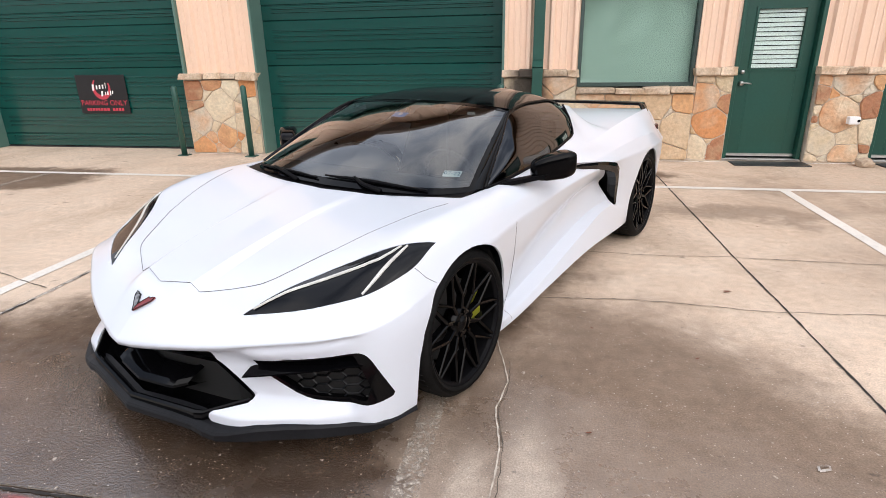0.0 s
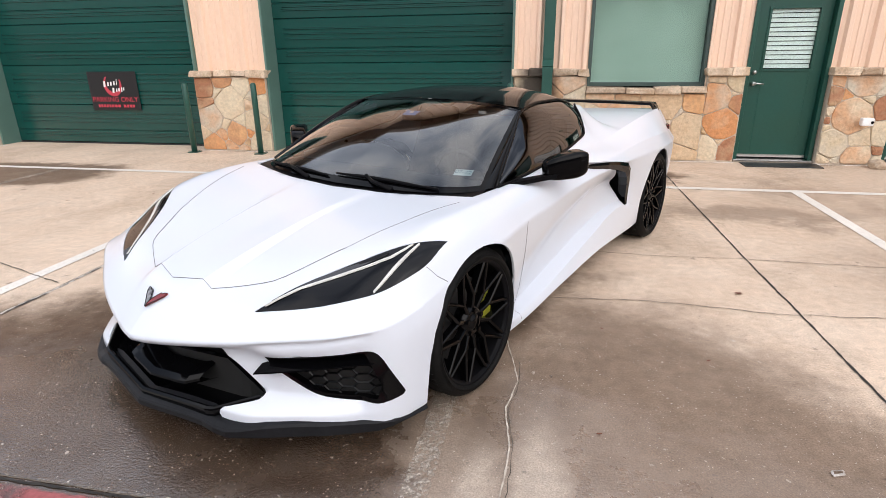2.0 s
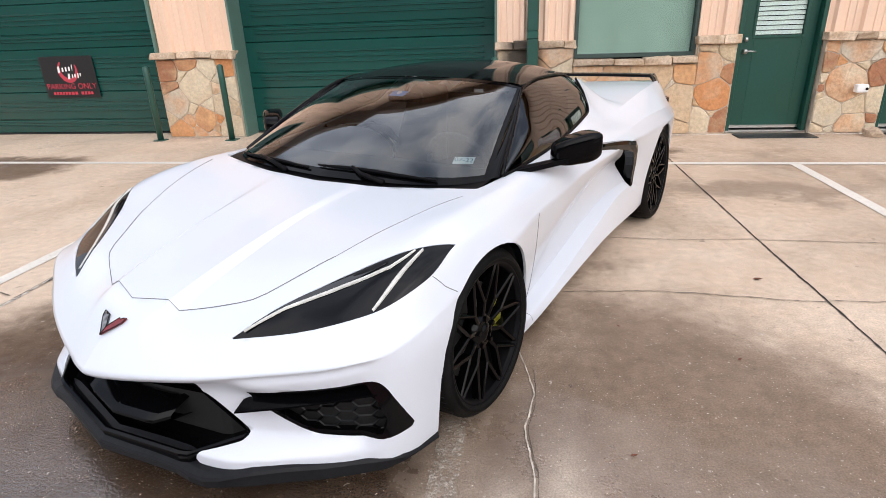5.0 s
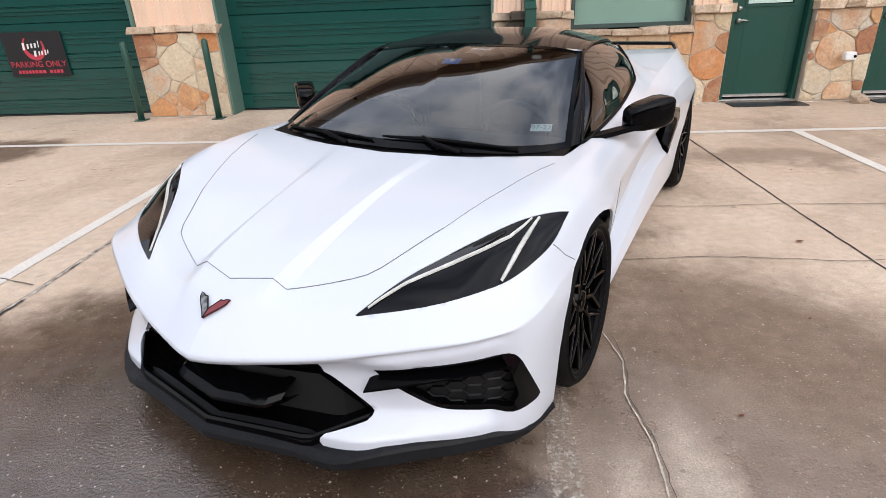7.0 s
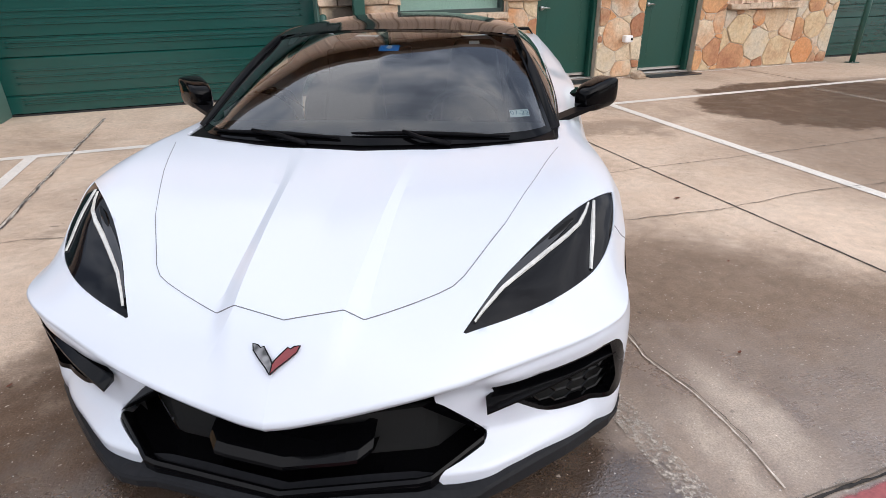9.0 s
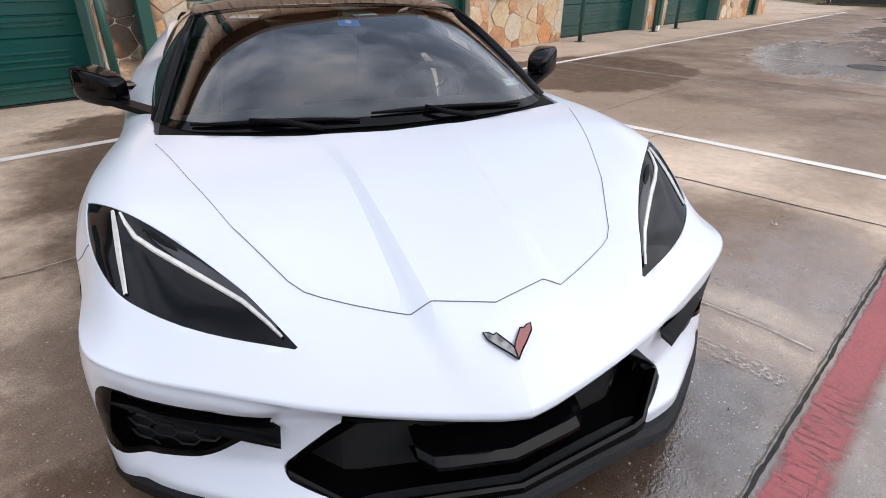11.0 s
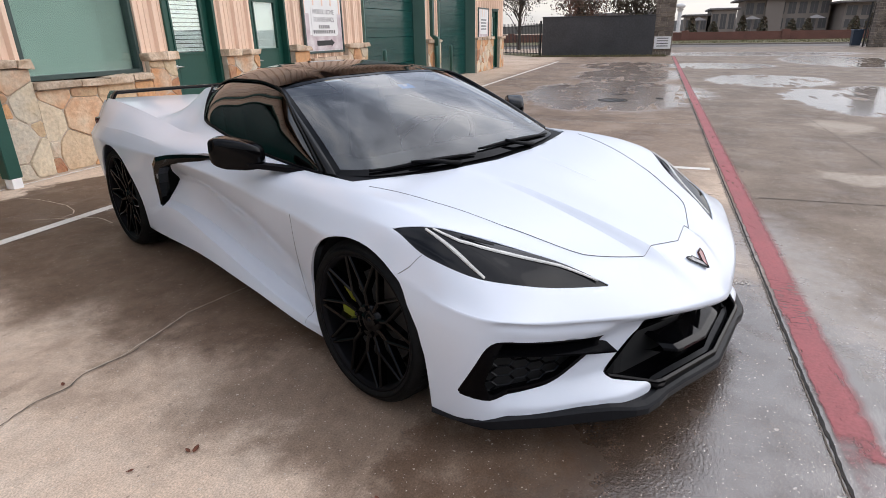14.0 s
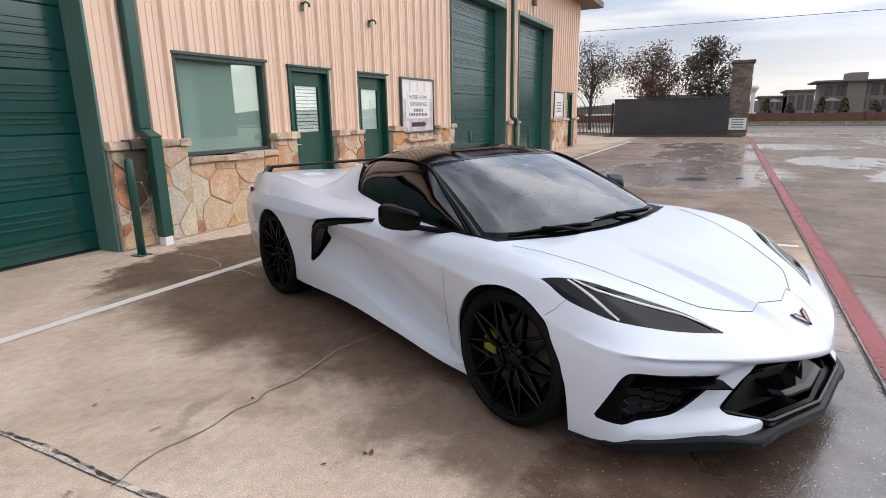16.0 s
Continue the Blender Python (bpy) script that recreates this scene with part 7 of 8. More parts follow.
bm = bmesh.new()
prof = [(0, 0.0), (0.03, 0.014), (0.17, 0.010), (0.18, -0.006), (0.03, -0.010)]
rows = []
for k in range(49):
    q = -1 + k / 24
    a = abs(q)
    x = 0.815 * (q if a < 0.93 else math.copysign(0.93 + 0.045 * sm(0.93, 1.0, a), q))
    y0 = 3.14 - 0.13 * a ** 2
    z0 = 0.975 + 0.012 * a - 0.075 * sm(0.93, 1.0, a)
    rows.append([bm.verts.new((x, y0 + dy, z0 + dz)) for dy, dz in prof])
for A, B in zip(rows, rows[1:]):
    for k in range(5):
        bm.faces.new((A[k], A[(k + 1) % 5], B[(k + 1) % 5], B[k]))
bm.faces.new(rows[0]), bm.faces.new(rows[-1])
bmesh.ops.recalc_face_normals(bm, faces=bm.faces)
sp = part("rear_spoiler", bm, M_GBLACK, CAR, "gloss black rear spoiler", True)
for f in (1, -1):
    part("tail_lamp", box(f * 0.62, f * 0.84, 3.29, 3.41, 0.70, 0.80, 0.02, 2) if f > 0 else box(-0.84, -0.62, 3.29, 3.41, 0.70, 0.80, 0.02, 2), M_TAIL, CAR, "dark red tail lamp")

# ---- on and by the shop front ----
def text_on(parent, body, x, y, z, size, material, name="lettering"):
    cu = bpy.data.curves.new(name, "FONT")
    cu.body, cu.size, cu.align_x, cu.align_y, cu.extrude = body, size, "CENTER", "CENTER", 0.0005
    cu.materials.append(material)
    ob = new(name, cu)
    ob.parent = parent
    ob.matrix_local = pose(x, y, z, 90, 0, 0)
    return ob


M_SIGN = mat("sign_black", (0.010, 0.010, 0.012), 0.45, scale=5)
M_SRED = mat("sign_red", (0.50, 0.045, 0.07), 0.5, scale=5)
M_SWHITE = mat("sign_white", (0.82, 0.82, 0.80), 0.5, color2=(0.76, 0.75, 0.74), scale=3)
M_SGREY = mat("print_grey", (0.16, 0.15, 0.15), 0.6, scale=6)
M_SPINK = mat("print_mauve", (0.46, 0.36, 0.38), 0.6, color2=(0.70, 0.64, 0.64), scale=4, fine=0.1)


def parking_sign():
    t = thing("parking_sign", (-6.79, 8.685, 0.865), "black parking sign with a red and white emblem", "sign")
    t.scale = (1.13, 1, 1.10)
    part("panel", box(-0.40, 0.40, -0.012, 0.0, -0.275, 0.275, 0.002), M_SIGN, t)
    bm = bmesh.new()
    for k in range(26):      # a broken ring, thicker at the foot
        a0, a1 = math.radians(130 + k * 10), math.radians(140 + k * 10)
        w = 0.022 + 0.040 * math.sin(math.pi * k / 25)
        vs = [bm.verts.new((0.16 * (1 + s) * math.cos(a) * 0.92, -0.014, 0.085 + 0.16 * (1 + s) * math.sin(a))) for a, s in ((a0, 0), (a1, 0), (a1, -w / 0.16), (a0, -w / 0.16))]
        bm.faces.new(vs)
    part("emblem_ring", bm, M_SRED, t)
    bm = bmesh.new()
    for x, z, w, h, tilt in ((-0.13, 0.10, 0.05, 0.11, 0.1), (-0.07, 0.10, 0.04, 0.07, 0.1), (-0.02, 0.105, 0.04, 0.07, 0.1), (0.03, 0.11, 0.04, 0.07, 0.1), (0.075, 0.125, 0.018, 0.10, 0.1), (0.0, 0.01, 0.05, 0.09, 0.15), (0.055, 0.012, 0.03, 0.06, 0.15), (0.095, 0.018, 0.035, 0.06, 0.15), (0.14, 0.02, 0.03, 0.08, 0.15), (0.175, 0.03, 0.025, 0.055, 0.15)):
        w, h = w * 0.62, h * 0.8
        b = [(-w / 2, -h / 2), (w / 2, -h / 2), (w / 2, h / 2), (-w / 2, h / 2)]
        bm.faces.new([bm.verts.new((x + u + v * tilt, -0.016, z + v)) for u, v in b])
    part("emblem_mark", bm, M_SWHITE, t)
    text_on(t, "PARKING ONLY", 0, -0.015, -0.125, 0.105, M_SRED)
    bm = bmesh.new()
    x = -0.30
    rnd = random.Random(4)
    while x < 0.28:
        w = rnd.uniform(0.03, 0.045)
        bm.faces.new([bm.verts.new(v) for v in ((x, -0.015, -0.235), (x + w, -0.015, -0.235), (x + w, -0.015, -0.195), (x, -0.015, -0.195))])
        x += w + (0.05 if 0.0 < x < 0.04 else 0.012)
    tagged(part("small_print", bm, M_SRED, t), kind="stuff")


def wall_poster(x0, x1, z0, z1, label, words):
    t = thing("wall_poster", ((x0 + x1) / 2, WY - 0.034, (z0 + z1) / 2), label, "poster", "posters")
    w, h = (x1 - x0) / 2, (z1 - z0) / 2
    bm = box(-w, -w + 0.04, -0.03, 0.02, -h, h, 0.003)
    add_box(bm, w - 0.04, w, -0.03, 0.02, -h, h, 0.003)
    add_box(bm, -w + 0.04, w - 0.04, -0.03, 0.02, h - 0.04, h, 0.003)
    add_box(bm, -w + 0.04, w - 0.04, -0.03, 0.02, -h, -h + 0.04, 0.003)
    part("poster_frame", bm, M_FRAME, t)
    part("poster_sheet", box(-w + 0.04, w - 0.04, -0.012, -0.004, -h + 0.04, h - 0.04), M_SWHITE, t)
    part("photo_band", box(-w + 0.05, w - 0.05, -0.015, -0.0125, -h + 0.05, -h * 0.42), M_SPINK, t)
    for f in (-1, 1):
        part("photo_side", box(min(f * (w - 0.05), f * (w - 0.19)), max(f * (w - 0.05), f * (w - 0.19)), -0.015, -0.0125, -h * 0.42, h * 0.25), M_SPINK, t)
    part("text_card", box(-w * 0.62, w * 0.62, -0.019, -0.0155, -h * 0.46, h * 0.5, 0.001), M_SWHITE, t)
    if words:
        text_on(t, "MODEL HOME", 0, -0.0205, h * 0.30, 0.115, M_SGREY)
        text_on(t, "FURNISHINGS", 0, -0.0205, h * 0.06, 0.115, M_SGREY)
        bm = bmesh.new()
        for z, n in ((-h * 0.16, 6), (-h * 0.32, 12)):
            for k in range(n):
                x = (k - n / 2) * 0.066
                bm.faces.new([bm.verts.new(v) for v in ((x, -0.0205, z - 0.03), (x + 0.045, -0.0205, z - 0.03), (x + 0.045, -0.0205, z + 0.03), (x, -0.0205, z + 0.03))])
        tagged(part("small_print", bm, M_SGREY, t), kind="stuff")
        bm = bmesh.new()
        z = -h * 0.68
        bm.faces.new([bm.verts.new((x, -0.017, z + dz)) for x, dz in ((-0.30, -0.045), (0.20, -0.045), (0.20, -0.075), (0.33, 0), (0.20, 0.075), (0.20, 0.045), (-0.30, 0.045))])
        part("arrow", bm, M_SIGN, t)
    else:
        bm = bmesh.new()
        for k in range(4):
            z = h * 0.3 - k * 0.10
            bm.faces.new([bm.verts.new(v) for v in ((-w * 0.5, -0.0205, z), (w * 0.5, -0.0205, z), (w * 0.5, -0.0205, z + 0.04), (-w * 0.5, -0.0205, z + 0.04))])
        tagged(part("small_print", bm, M_SGREY, t), kind="stuff")


parking_sign()
wall_poster(5.78, 7.16, 1.03, 2.13, "framed white poster with dark lettering and an arrow", True)
wall_poster(16.62, 17.95, 0.95, 2.14, "framed white notice poster by the far door", False)


def wall_bracket(x, z):
    t = thing("wall_bracket", (x, WY - 0.032, z), "small green metal hook bracket on the siding", "bracket", "wall brackets")
    part("plate", box(-0.03, 0.03, -0.01, 0.0, -0.06, 0.06, 0.002), M_GREEN, t)
    part("arm", add_tube(bmesh.new(), [(0, -0.005, 0.03), (0.0, -0.07, 0.06), (0.0, -0.13, 0.03), (0.0, -0.14, -0.02)], 0.016, 8), M_SPOUT, t, "", True)


wall_bracket(3.04, 2.99)
wall_bracket(4.80, 2.97)
t = thing("wall_vent", (13.9, WY - 0.032, 4.75), "small brown vent hood high on the siding", "vent")
part("hood", box(-0.12, 0.12, -0.14, 0.0, -0.12, 0.12, 0.03, 2), M_EAVE, t)
t = thing("security_camera", (4.05, 8.285, 0.545), "small white plastic security camera on the stone pier", "camera")
part("housing", box(-0.075, 0.055, -0.10, -0.01, -0.045, 0.05, 0.018, 2), M_WHITE, t)
part("lens", add_tube(bmesh.new(), [(0.03, -0.098, 0.0), (0.03, -0.108, 0.0)], 0.016, 12), M_SBLACK, t)
part("mount", add_tube(bmesh.new(), [(-0.03, -0.02, -0.01), (-0.03, 0.03, -0.03)], 0.016, 8), M_WHITE, t)


def loose_stone(x, y, r, seed):
    bm = bmesh.new()
    bmesh.ops.create_icosphere(bm, subdivisions=2, radius=r)
    for v in bm.verts:
        v.co *= 1 + 0.35 * noise.noise(v.co * (2.2 / r) * 0.5 + Vector((seed, 0, 0)))
        v.co.z = max(v.co.z * 0.75, -r * 0.42)
        v.co += Vector((x, y, r * 0.42))
    return tagged(part("loose_stone", bm, M_CAP), "rough buff stone lying by the wall", "stone", "loose stones")


loose_stone(4.22, 8.12, 0.10, 3)
for x0, x1, y0, y1, lab in ((2.70, 3.60, 8.02, 8.30, "thin dark rubber mat at the green door"), (4.42, 5.32, 8.05, 8.30, "thin dark rubber mat at the green door")):
    tagged(part("door_mat", box(x0, x1, y0, y1, 0.0, 0.012, 0.004), M_BLACKPL), lab, "mat", "door mats")
M_LEAF = mat("dead_leaf", (0.16, 0.05, 0.025), 0.8, color2=(0.09, 0.035, 0.02), scale=60)
M_PAPER = mat("dirty_paper", (0.62, 0.58, 0.54), 0.8, color2=(0.30, 0.26, 0.22), scale=40)


def ground_leaf(x, y, s, rz, material=M_LEAF, name="dead_leaf", label="curled brown leaf on the concrete", cat="leaf"):
    P = [(-1, 0), (-0.4, 0.42), (0.4, 0.36), (1, 0), (0.4, -0.36), (-0.4, -0.42)]
    V = [(u * s, v * s, 0.004 + 0.25 * s * (abs(v) ** 1.5) + 0.1 * s * u * u) for u, v in P] + [(0, 0, 0.003)]
    F = [(6, i, (i + 1) % 6) for i in range(6)]
    ob = ob_of(name, V, F, material)
    ob.matrix_world = pose(x, y, 0.003, 0, 0, rz)
    return tagged(ob, label, cat, "litter on the lot")


for k, (x, y, s, rz) in enumerate(((-2.204, 3.803, 0.022, 20), (-2.220, 3.824, 0.016, 70), (-2.36, 3.935, 0.014, 140), (-2.469, 5.302, 0.016, 10), (-2.074, 4.622, 0.018, 60), (1.47, 3.86, 0.028, 10), (1.1, 3.0, 0.014, 40), (0.62, 3.25, 0.012, 120), (0.55, 2.35, 0.014, 20), (2.1, 5.3, 0.015, 70), (1.0, 5.0, 0.015, 10), (-3.9, 5.6, 0.018, 30), (-4.6, 5.2, 0.016, 80), (-3.6, 4.9, 0.013, 0), (-2.2, 3.1, 0.015, 60))):
    ground_leaf(x, y, s, rz)
# a torn paper tag
bm = bmesh.new()
for a, b in (((-0.035, -0.02), (0.035, -0.012)), ((0.035, -0.012), (0.045, 0.02)), ((0.045, 0.02), (-0.02, 0.018)), ((-0.02, 0.018), (-0.035, -0.02))):
    d = Vector((b[0] - a[0], b[1] - a[1], 0)).normalized()
    n = Vector((-d.y, d.x, 0)) * 0.006
    A, B = Vector((*a, 0.004)), Vector((*b, 0.006))
    bm.faces.new([bm.verts.new(v) for v in (A - n, B - n, B + n + Vector((0, 0, 0.006)), A + n + Vector((0, 0, 0.006)))])
pp = part("paper_scrap", bm, M_PAPER)
pp.matrix_world = pose(1.356, 2.279, 0.003, 0, 0, 10) @ Matrix.Scale(0.62, 4)
tagged(pp, "small torn pale paper ring on the concrete", "litter", "litter on the lot")
rnd = random.Random(11)
V, F = [], []
for k in range(420):
    x, y, s = rnd.uniform(-5, 4), rnd.uniform(1.8, 7.5), rnd.uniform(0.0015, 0.0045)
    b = len(V)
    V += [(x - s, y - s, 0.001), (x + s, y - s * 0.6, 0.001), (x + s * 0.4, y + s, 0.001), (x, y, 0.001 + s)]
    F += [(b, b + 1, b + 3), (b + 1, b + 2, b + 3), (b + 2, b, b + 3)]
tagged(ob_of("grit", V, F, mat("grit", (0.42, 0.38, 0.33), 0.9, color2=(0.12, 0.10, 0.08), scale=3, rand=0.5, island=True)), "scattered pale and dark grit on the concrete", "grit", kind="stuff")

# ---- beyond the lot ----
M_GRASS = mat("rough_grass", (0.085, 0.085, 0.035), 0.95, color2=(0.16, 0.13, 0.06), scale=2.5, fine=0.4, fine_scale=30, bump=0.8, bump_scale=30)
M_BLOCK = mat("dark_block_wall", (0.060, 0.060, 0.062), 0.85, color2=(0.045, 0.045, 0.046), scale=0.9, fine=0.15, fine_scale=14, bump=0.3, bump_scale=8)
M_IRON = mat("black_iron", (0.012, 0.012, 0.012), 0.5)
M_ASPH = mat("road_surface", (0.15, 0.135, 0.122), 0.85, color2=(0.19, 0.172, 0.156), spec=0.15, scale=0.3, fine=0.15, fine_scale=20)
M_BRICK = mat("red_brick", (0.17, 0.075, 0.055), 0.85, color2=(0.13, 0.06, 0.045), scale=1.2, fine=0.2, fine_scale=15)
M_FAR = mat("far_stone", (0.235, 0.20, 0.17), 0.9, color2=(0.19, 0.162, 0.138), scale=0.2)
M_FARDK = mat("far_roof", (0.12, 0.108, 0.102), 0.8, color2=(0.15, 0.138, 0.13), scale=0.2)
M_FARWIN = mat("far_window", (0.07, 0.068, 0.066), 0.3, scale=1)
M_FARWH = mat("far_white", (0.62, 0.61, 0.59), 0.7, scale=0.3)

tagged(ob_of("grass_verge", [(28.9, 1.9, 0.012), (29.3, 9.2, 0.012), (33.5, 12.5, 0.012), (60, 40, 0.012), (60, 60, 0.012), (36.5, 60, 0.012), (34.5, 12.5, 0.012), (32.0, 1.9, 0.012)], [(0, 1, 2, 7), (2, 6, 7), (2, 3, 4, 5, 6)], M_GRASS), "strip of rough olive grass along the dark wall", "grass", kind="structure")
tagged(ob_of("road", [(44.4, -90, 0.008), (50.5, -90, 0.008), (50.5, 90, 0.008), (44.4, 90, 0.008)], [(0, 1, 2, 3)], M_ASPH), "grey public road beyond the gate", "road", kind="structure")
tagged(part("kerb", box(50.5, 50.75, -90, 90, 0, 0.12, 0.02), M_FAR), "pale concrete kerb along the road", "kerb", kind="structure")
tagged(ob_of("grass_bank", [(50.75, -90, 0.1), (62, -90, 0.16), (62, 90, 0.16), (50.75, 90, 0.1)], [(0, 1, 2, 3)], M_GRASS), "rough grass bank beyond the road", "grass", kind="structure")


def blades(name, x0, x1, y0, y1, n, h, seed, z=0.0):
    rnd = random.Random(seed)
    V, F = [], []
    for _ in range(n):
        x, y, a, hh = rnd.uniform(x0, x1), rnd.uniform(y0, y1), rnd.uniform(0, 6.28), h * rnd.uniform(0.4, 1)
        b = len(V)
        V += [(x - 0.02 * math.cos(a), y - 0.02 * math.sin(a), z), (x + 0.02 * math.cos(a), y + 0.02 * math.sin(a), z), (x + rnd.uniform(-0.1, 0.1) * h, y + rnd.uniform(-0.1, 0.1) * h, z + hh)]
        F.append((b, b + 1, b + 2))
    return tagged(ob_of(name, V, F, M_GRASS), "tufts of rough grass", "grass", kind="stuff")


blades("grass_tufts", 28.9, 29.6, 2.0, 9.0, 2500, 0.12, 5)
blades("grass_tufts", 50.9, 61.5, -25, 12, 6000, 0.22, 6, 0.10)

bw = thing("boundary_wall", (29.4, 8.5, 0), "long dark grey rendered block wall", "wall", kind="structure")
ang = math.atan2(2.72 - 8.5, 30.45 - 29.4)
bw.matrix_world = pose(29.4, 8.5, 0, 0, 0, math.degrees(ang))
LW = math.hypot(2.72 - 8.5, 30.45 - 29.4)
part("wall_panel", box(0, LW, -0.12, 0.12, 0, 1.99, 0.01), M_BLOCK, bw)
part("wall_coping", box(-0.03, LW, -0.15, 0.15, 1.99, 2.05, 0.015), M_BLOCK, bw)

M_PSTONE = mat("gate_pier_stone", (0.20, 0.165, 0.13), 0.9, color2=(0.13, 0.105, 0.085), scale=2.5, fine=0.25, fine_scale=12, bump=0.8, bump_scale=14, rand=0.3)


def gate_pier(x, y, w, h, label):
    t = thing("gate_pier", (x, y, 0), label, "stone pier", "gate piers")
    part("core", box(-w / 2 + 0.02, w / 2 - 0.02, -w / 2 + 0.02, w / 2 - 0.02, 0, h), M_MORTAR, t)
    rnd = random.Random(int(x * 10))
    z = 0.0
    while z < h - 0.05:
        hh = min(rnd.uniform(0.16, 0.30), h - z)
        for ax in (0, 1):
            for f in (-1, 1):
                s = -w / 2
                while s < w / 2 - 0.02:
                    l = min(rnd.uniform(0.2, 0.45), w / 2 - s)
                    d = rnd.uniform(0, 0.03)
                    a = (s + 0.008, s + l - 0.008, f * (w / 2 - 0.05) if f > 0 else -w / 2 - d, w / 2 + d if f > 0 else -(w / 2 - 0.05))
                    b = box(a[0], a[1], min(a[2], a[3]), max(a[2], a[3]), z + 0.008, z + hh - 0.008, 0.012)
                    if ax:
                        for v in b.verts:
                            v.co.x, v.co.y = v.co.y, v.co.x
                        bmesh.ops.reverse_faces(b, faces=b.faces)
                    part("stone", b, M_PSTONE, t)
                    s += l
        z += hh
    part("pier_cap", box(-w / 2 - 0.1, w / 2 + 0.1, -w / 2 - 0.1, w / 2 + 0.1, h, h + 0.16, 0.03), M_PSTONE, t)
    return t


gate_pier(30.95, 2.25, 0.95, 3.75, "tall weathered stone gate pier with a notice")
ns = thing("notice_board", (30.42, 2.24, 0.64), "small white notice board on the stone pier", "sign")
part("board", box(-0.03, 0.0, -0.42, 0.42, -0.31, 0.31, 0.005), M_SWHITE, ns)
bm = bmesh.new()
for k in range(4):
    bm.faces.new([bm.verts.new(v) for v in ((-0.032, -0.28, 0.2 - k * 0.13), (-0.032, 0.28, 0.2 - k * 0.13), (-0.032, 0.28, 0.25 - k * 0.13), (-0.032, -0.28, 0.25 - k * 0.13))])
tagged(part("small_print", bm, M_SGREY, ns), kind="stuff")
gate_pier(42.2, -10.9, 1.0, 4.2, "tall weathered stone gate pier beside the far gate")


def iron_fence(p, q, h, name, label, step=0.13, solid=False):
    L = math.hypot(q[0] - p[0], q[1] - p[1])
    t = thing(name, pose(p[0], p[1], 0, 0, 0, math.degrees(math.atan2(q[1] - p[1], q[0] - p[0]))), label, "fence" if name == "iron_fence" else "gate", "", "structure")
    for z in (0.15, h - 0.18):
        part("rail", box(0, L, -0.02, 0.02, z, z + 0.04), M_IRON, t)
    me = None
    n = int(L / step)
    for k in range(n + 1):
        if me is None:
            o = part("picket", box(-0.011, 0.011, -0.011, 0.011, 0.05, h), M_IRON, t)
            me = o.data
        else:
            o = new("picket", me)
            o.parent = t
            o.location = (k * step, 0, 0)
    for x in (0, L):
        part("post", box(x - 0.04, x + 0.04, -0.04, 0.04, 0, h + 0.1), M_IRON, t)
    return t


iron_fence((29.4, 8.6), (33.0, 13.2), 1.75, "iron_fence", "black iron picket fence at the corner of the lot")
iron_fence((42.6, -10.2), (39.0, -14.5), 2.6, "metal_gate", "open black iron sliding gate", 0.11)
wt = thing("wheeled_bin", (43.2, -9.9, 0), "dark blue wheeled rubbish bin by the gate", "bin")
M_BIN = mat("bin_blue", (0.02, 0.035, 0.06), 0.5, scale=4)
bm = box(-0.3, 0.3, -0.3, 0.3, 0.06, 1.0, 0.04, 2)
for v in bm.verts:
    k = 0.82 + 0.18 * v.co.z
    v.co.x *= k; v.co.y *= k
part("tub", bm, M_BIN, wt)
part("lid", box(-0.33, 0.33, -0.34, 0.33, 1.0, 1.07, 0.03, 2), M_BIN, wt)


def tree(x, y, h, r, seed, leaf, n_leaf, label, spread=0.15, base=0.22):
    """A tapered trunk, limbs out to each clump of the crown, and many small leaves about them."""
    rnd = random.Random(seed)
    t = thing("tree", (x, y, 0), label, "tree", "trees by the wall")
    bm = bmesh.new()
    add_tube(bm, [(0, 0, 0), (0.05, 0.02, h * 0.2), (0.0, -0.05, h * 0.5), (0.04, 0.0, h * 0.8)], [h * 0.022, h * 0.017, h * 0.011, h * 0.004], 7, False)
    clumps = []
    zc, zr = h * (1 + base) / 2, h * (1 - base) / 2
    while len(clumps) < 46:
        u = Vector((rnd.uniform(-1, 1), rnd.uniform(-1, 1), rnd.uniform(-1, 1)))
        if 0.25 < u.length < 1:
            k = 1.0 if u.z < 0.2 else 1.0 - 0.25 * (u.z - 0.2)
            clumps.append(Vector((u.x * r * 0.80 * k, u.y * r * 0.80 * k, zc + u.z * zr * 0.86)))
    for c in clumps:
        z0 = max(h * 0.15, min(h * 0.75, c.z - rnd.uniform(0.15, 0.35) * h))
        m = Vector((c.x * 0.45, c.y * 0.45, z0 + (c.z - z0) * 0.6)) + Vector((rnd.uniform(-1, 1), rnd.uniform(-1, 1), 0)) * r * 0.06
        add_tube(bm, [(0.02, 0, z0), m, c], [h * 0.006, h * 0.004, h * 0.0015], 4, False)
        for _ in range(6):
            e = c + Vector((rnd.gauss(0, 1), rnd.gauss(0, 1), rnd.gauss(0.3, 0.8))) * r * spread * 1.3
            add_tube(bm, [m.lerp(c, rnd.uniform(0.4, 1)), e], [h * 0.0018, h * 0.0008], 3, False)
    part("trunk", bm, M_BARK, t)
    V, F = [], []
    for _ in range(n_leaf):
        g_ = lambda k: max(-1.5, min(1.5, rnd.gauss(0, k)))
        p = rnd.choice(clumps) + Vector((g_(1), g_(1), g_(0.85))) * (r * spread)
        u = Vector((rnd.gauss(0, 1), rnd.gauss(0, 1), rnd.gauss(0, 1))).normalized()
        w = u.orthogonal().normalized()
        s = rnd.uniform(0.05, 0.11)
        b = len(V)
        V += [p - u * s, p + w * s * 0.6, p + u * s, p - w * s * 0.6]
        F.append((b, b + 1, b + 2, b + 3))
    tagged(ob_of("crown", V, F, leaf, t), kind="stuff")
    return t


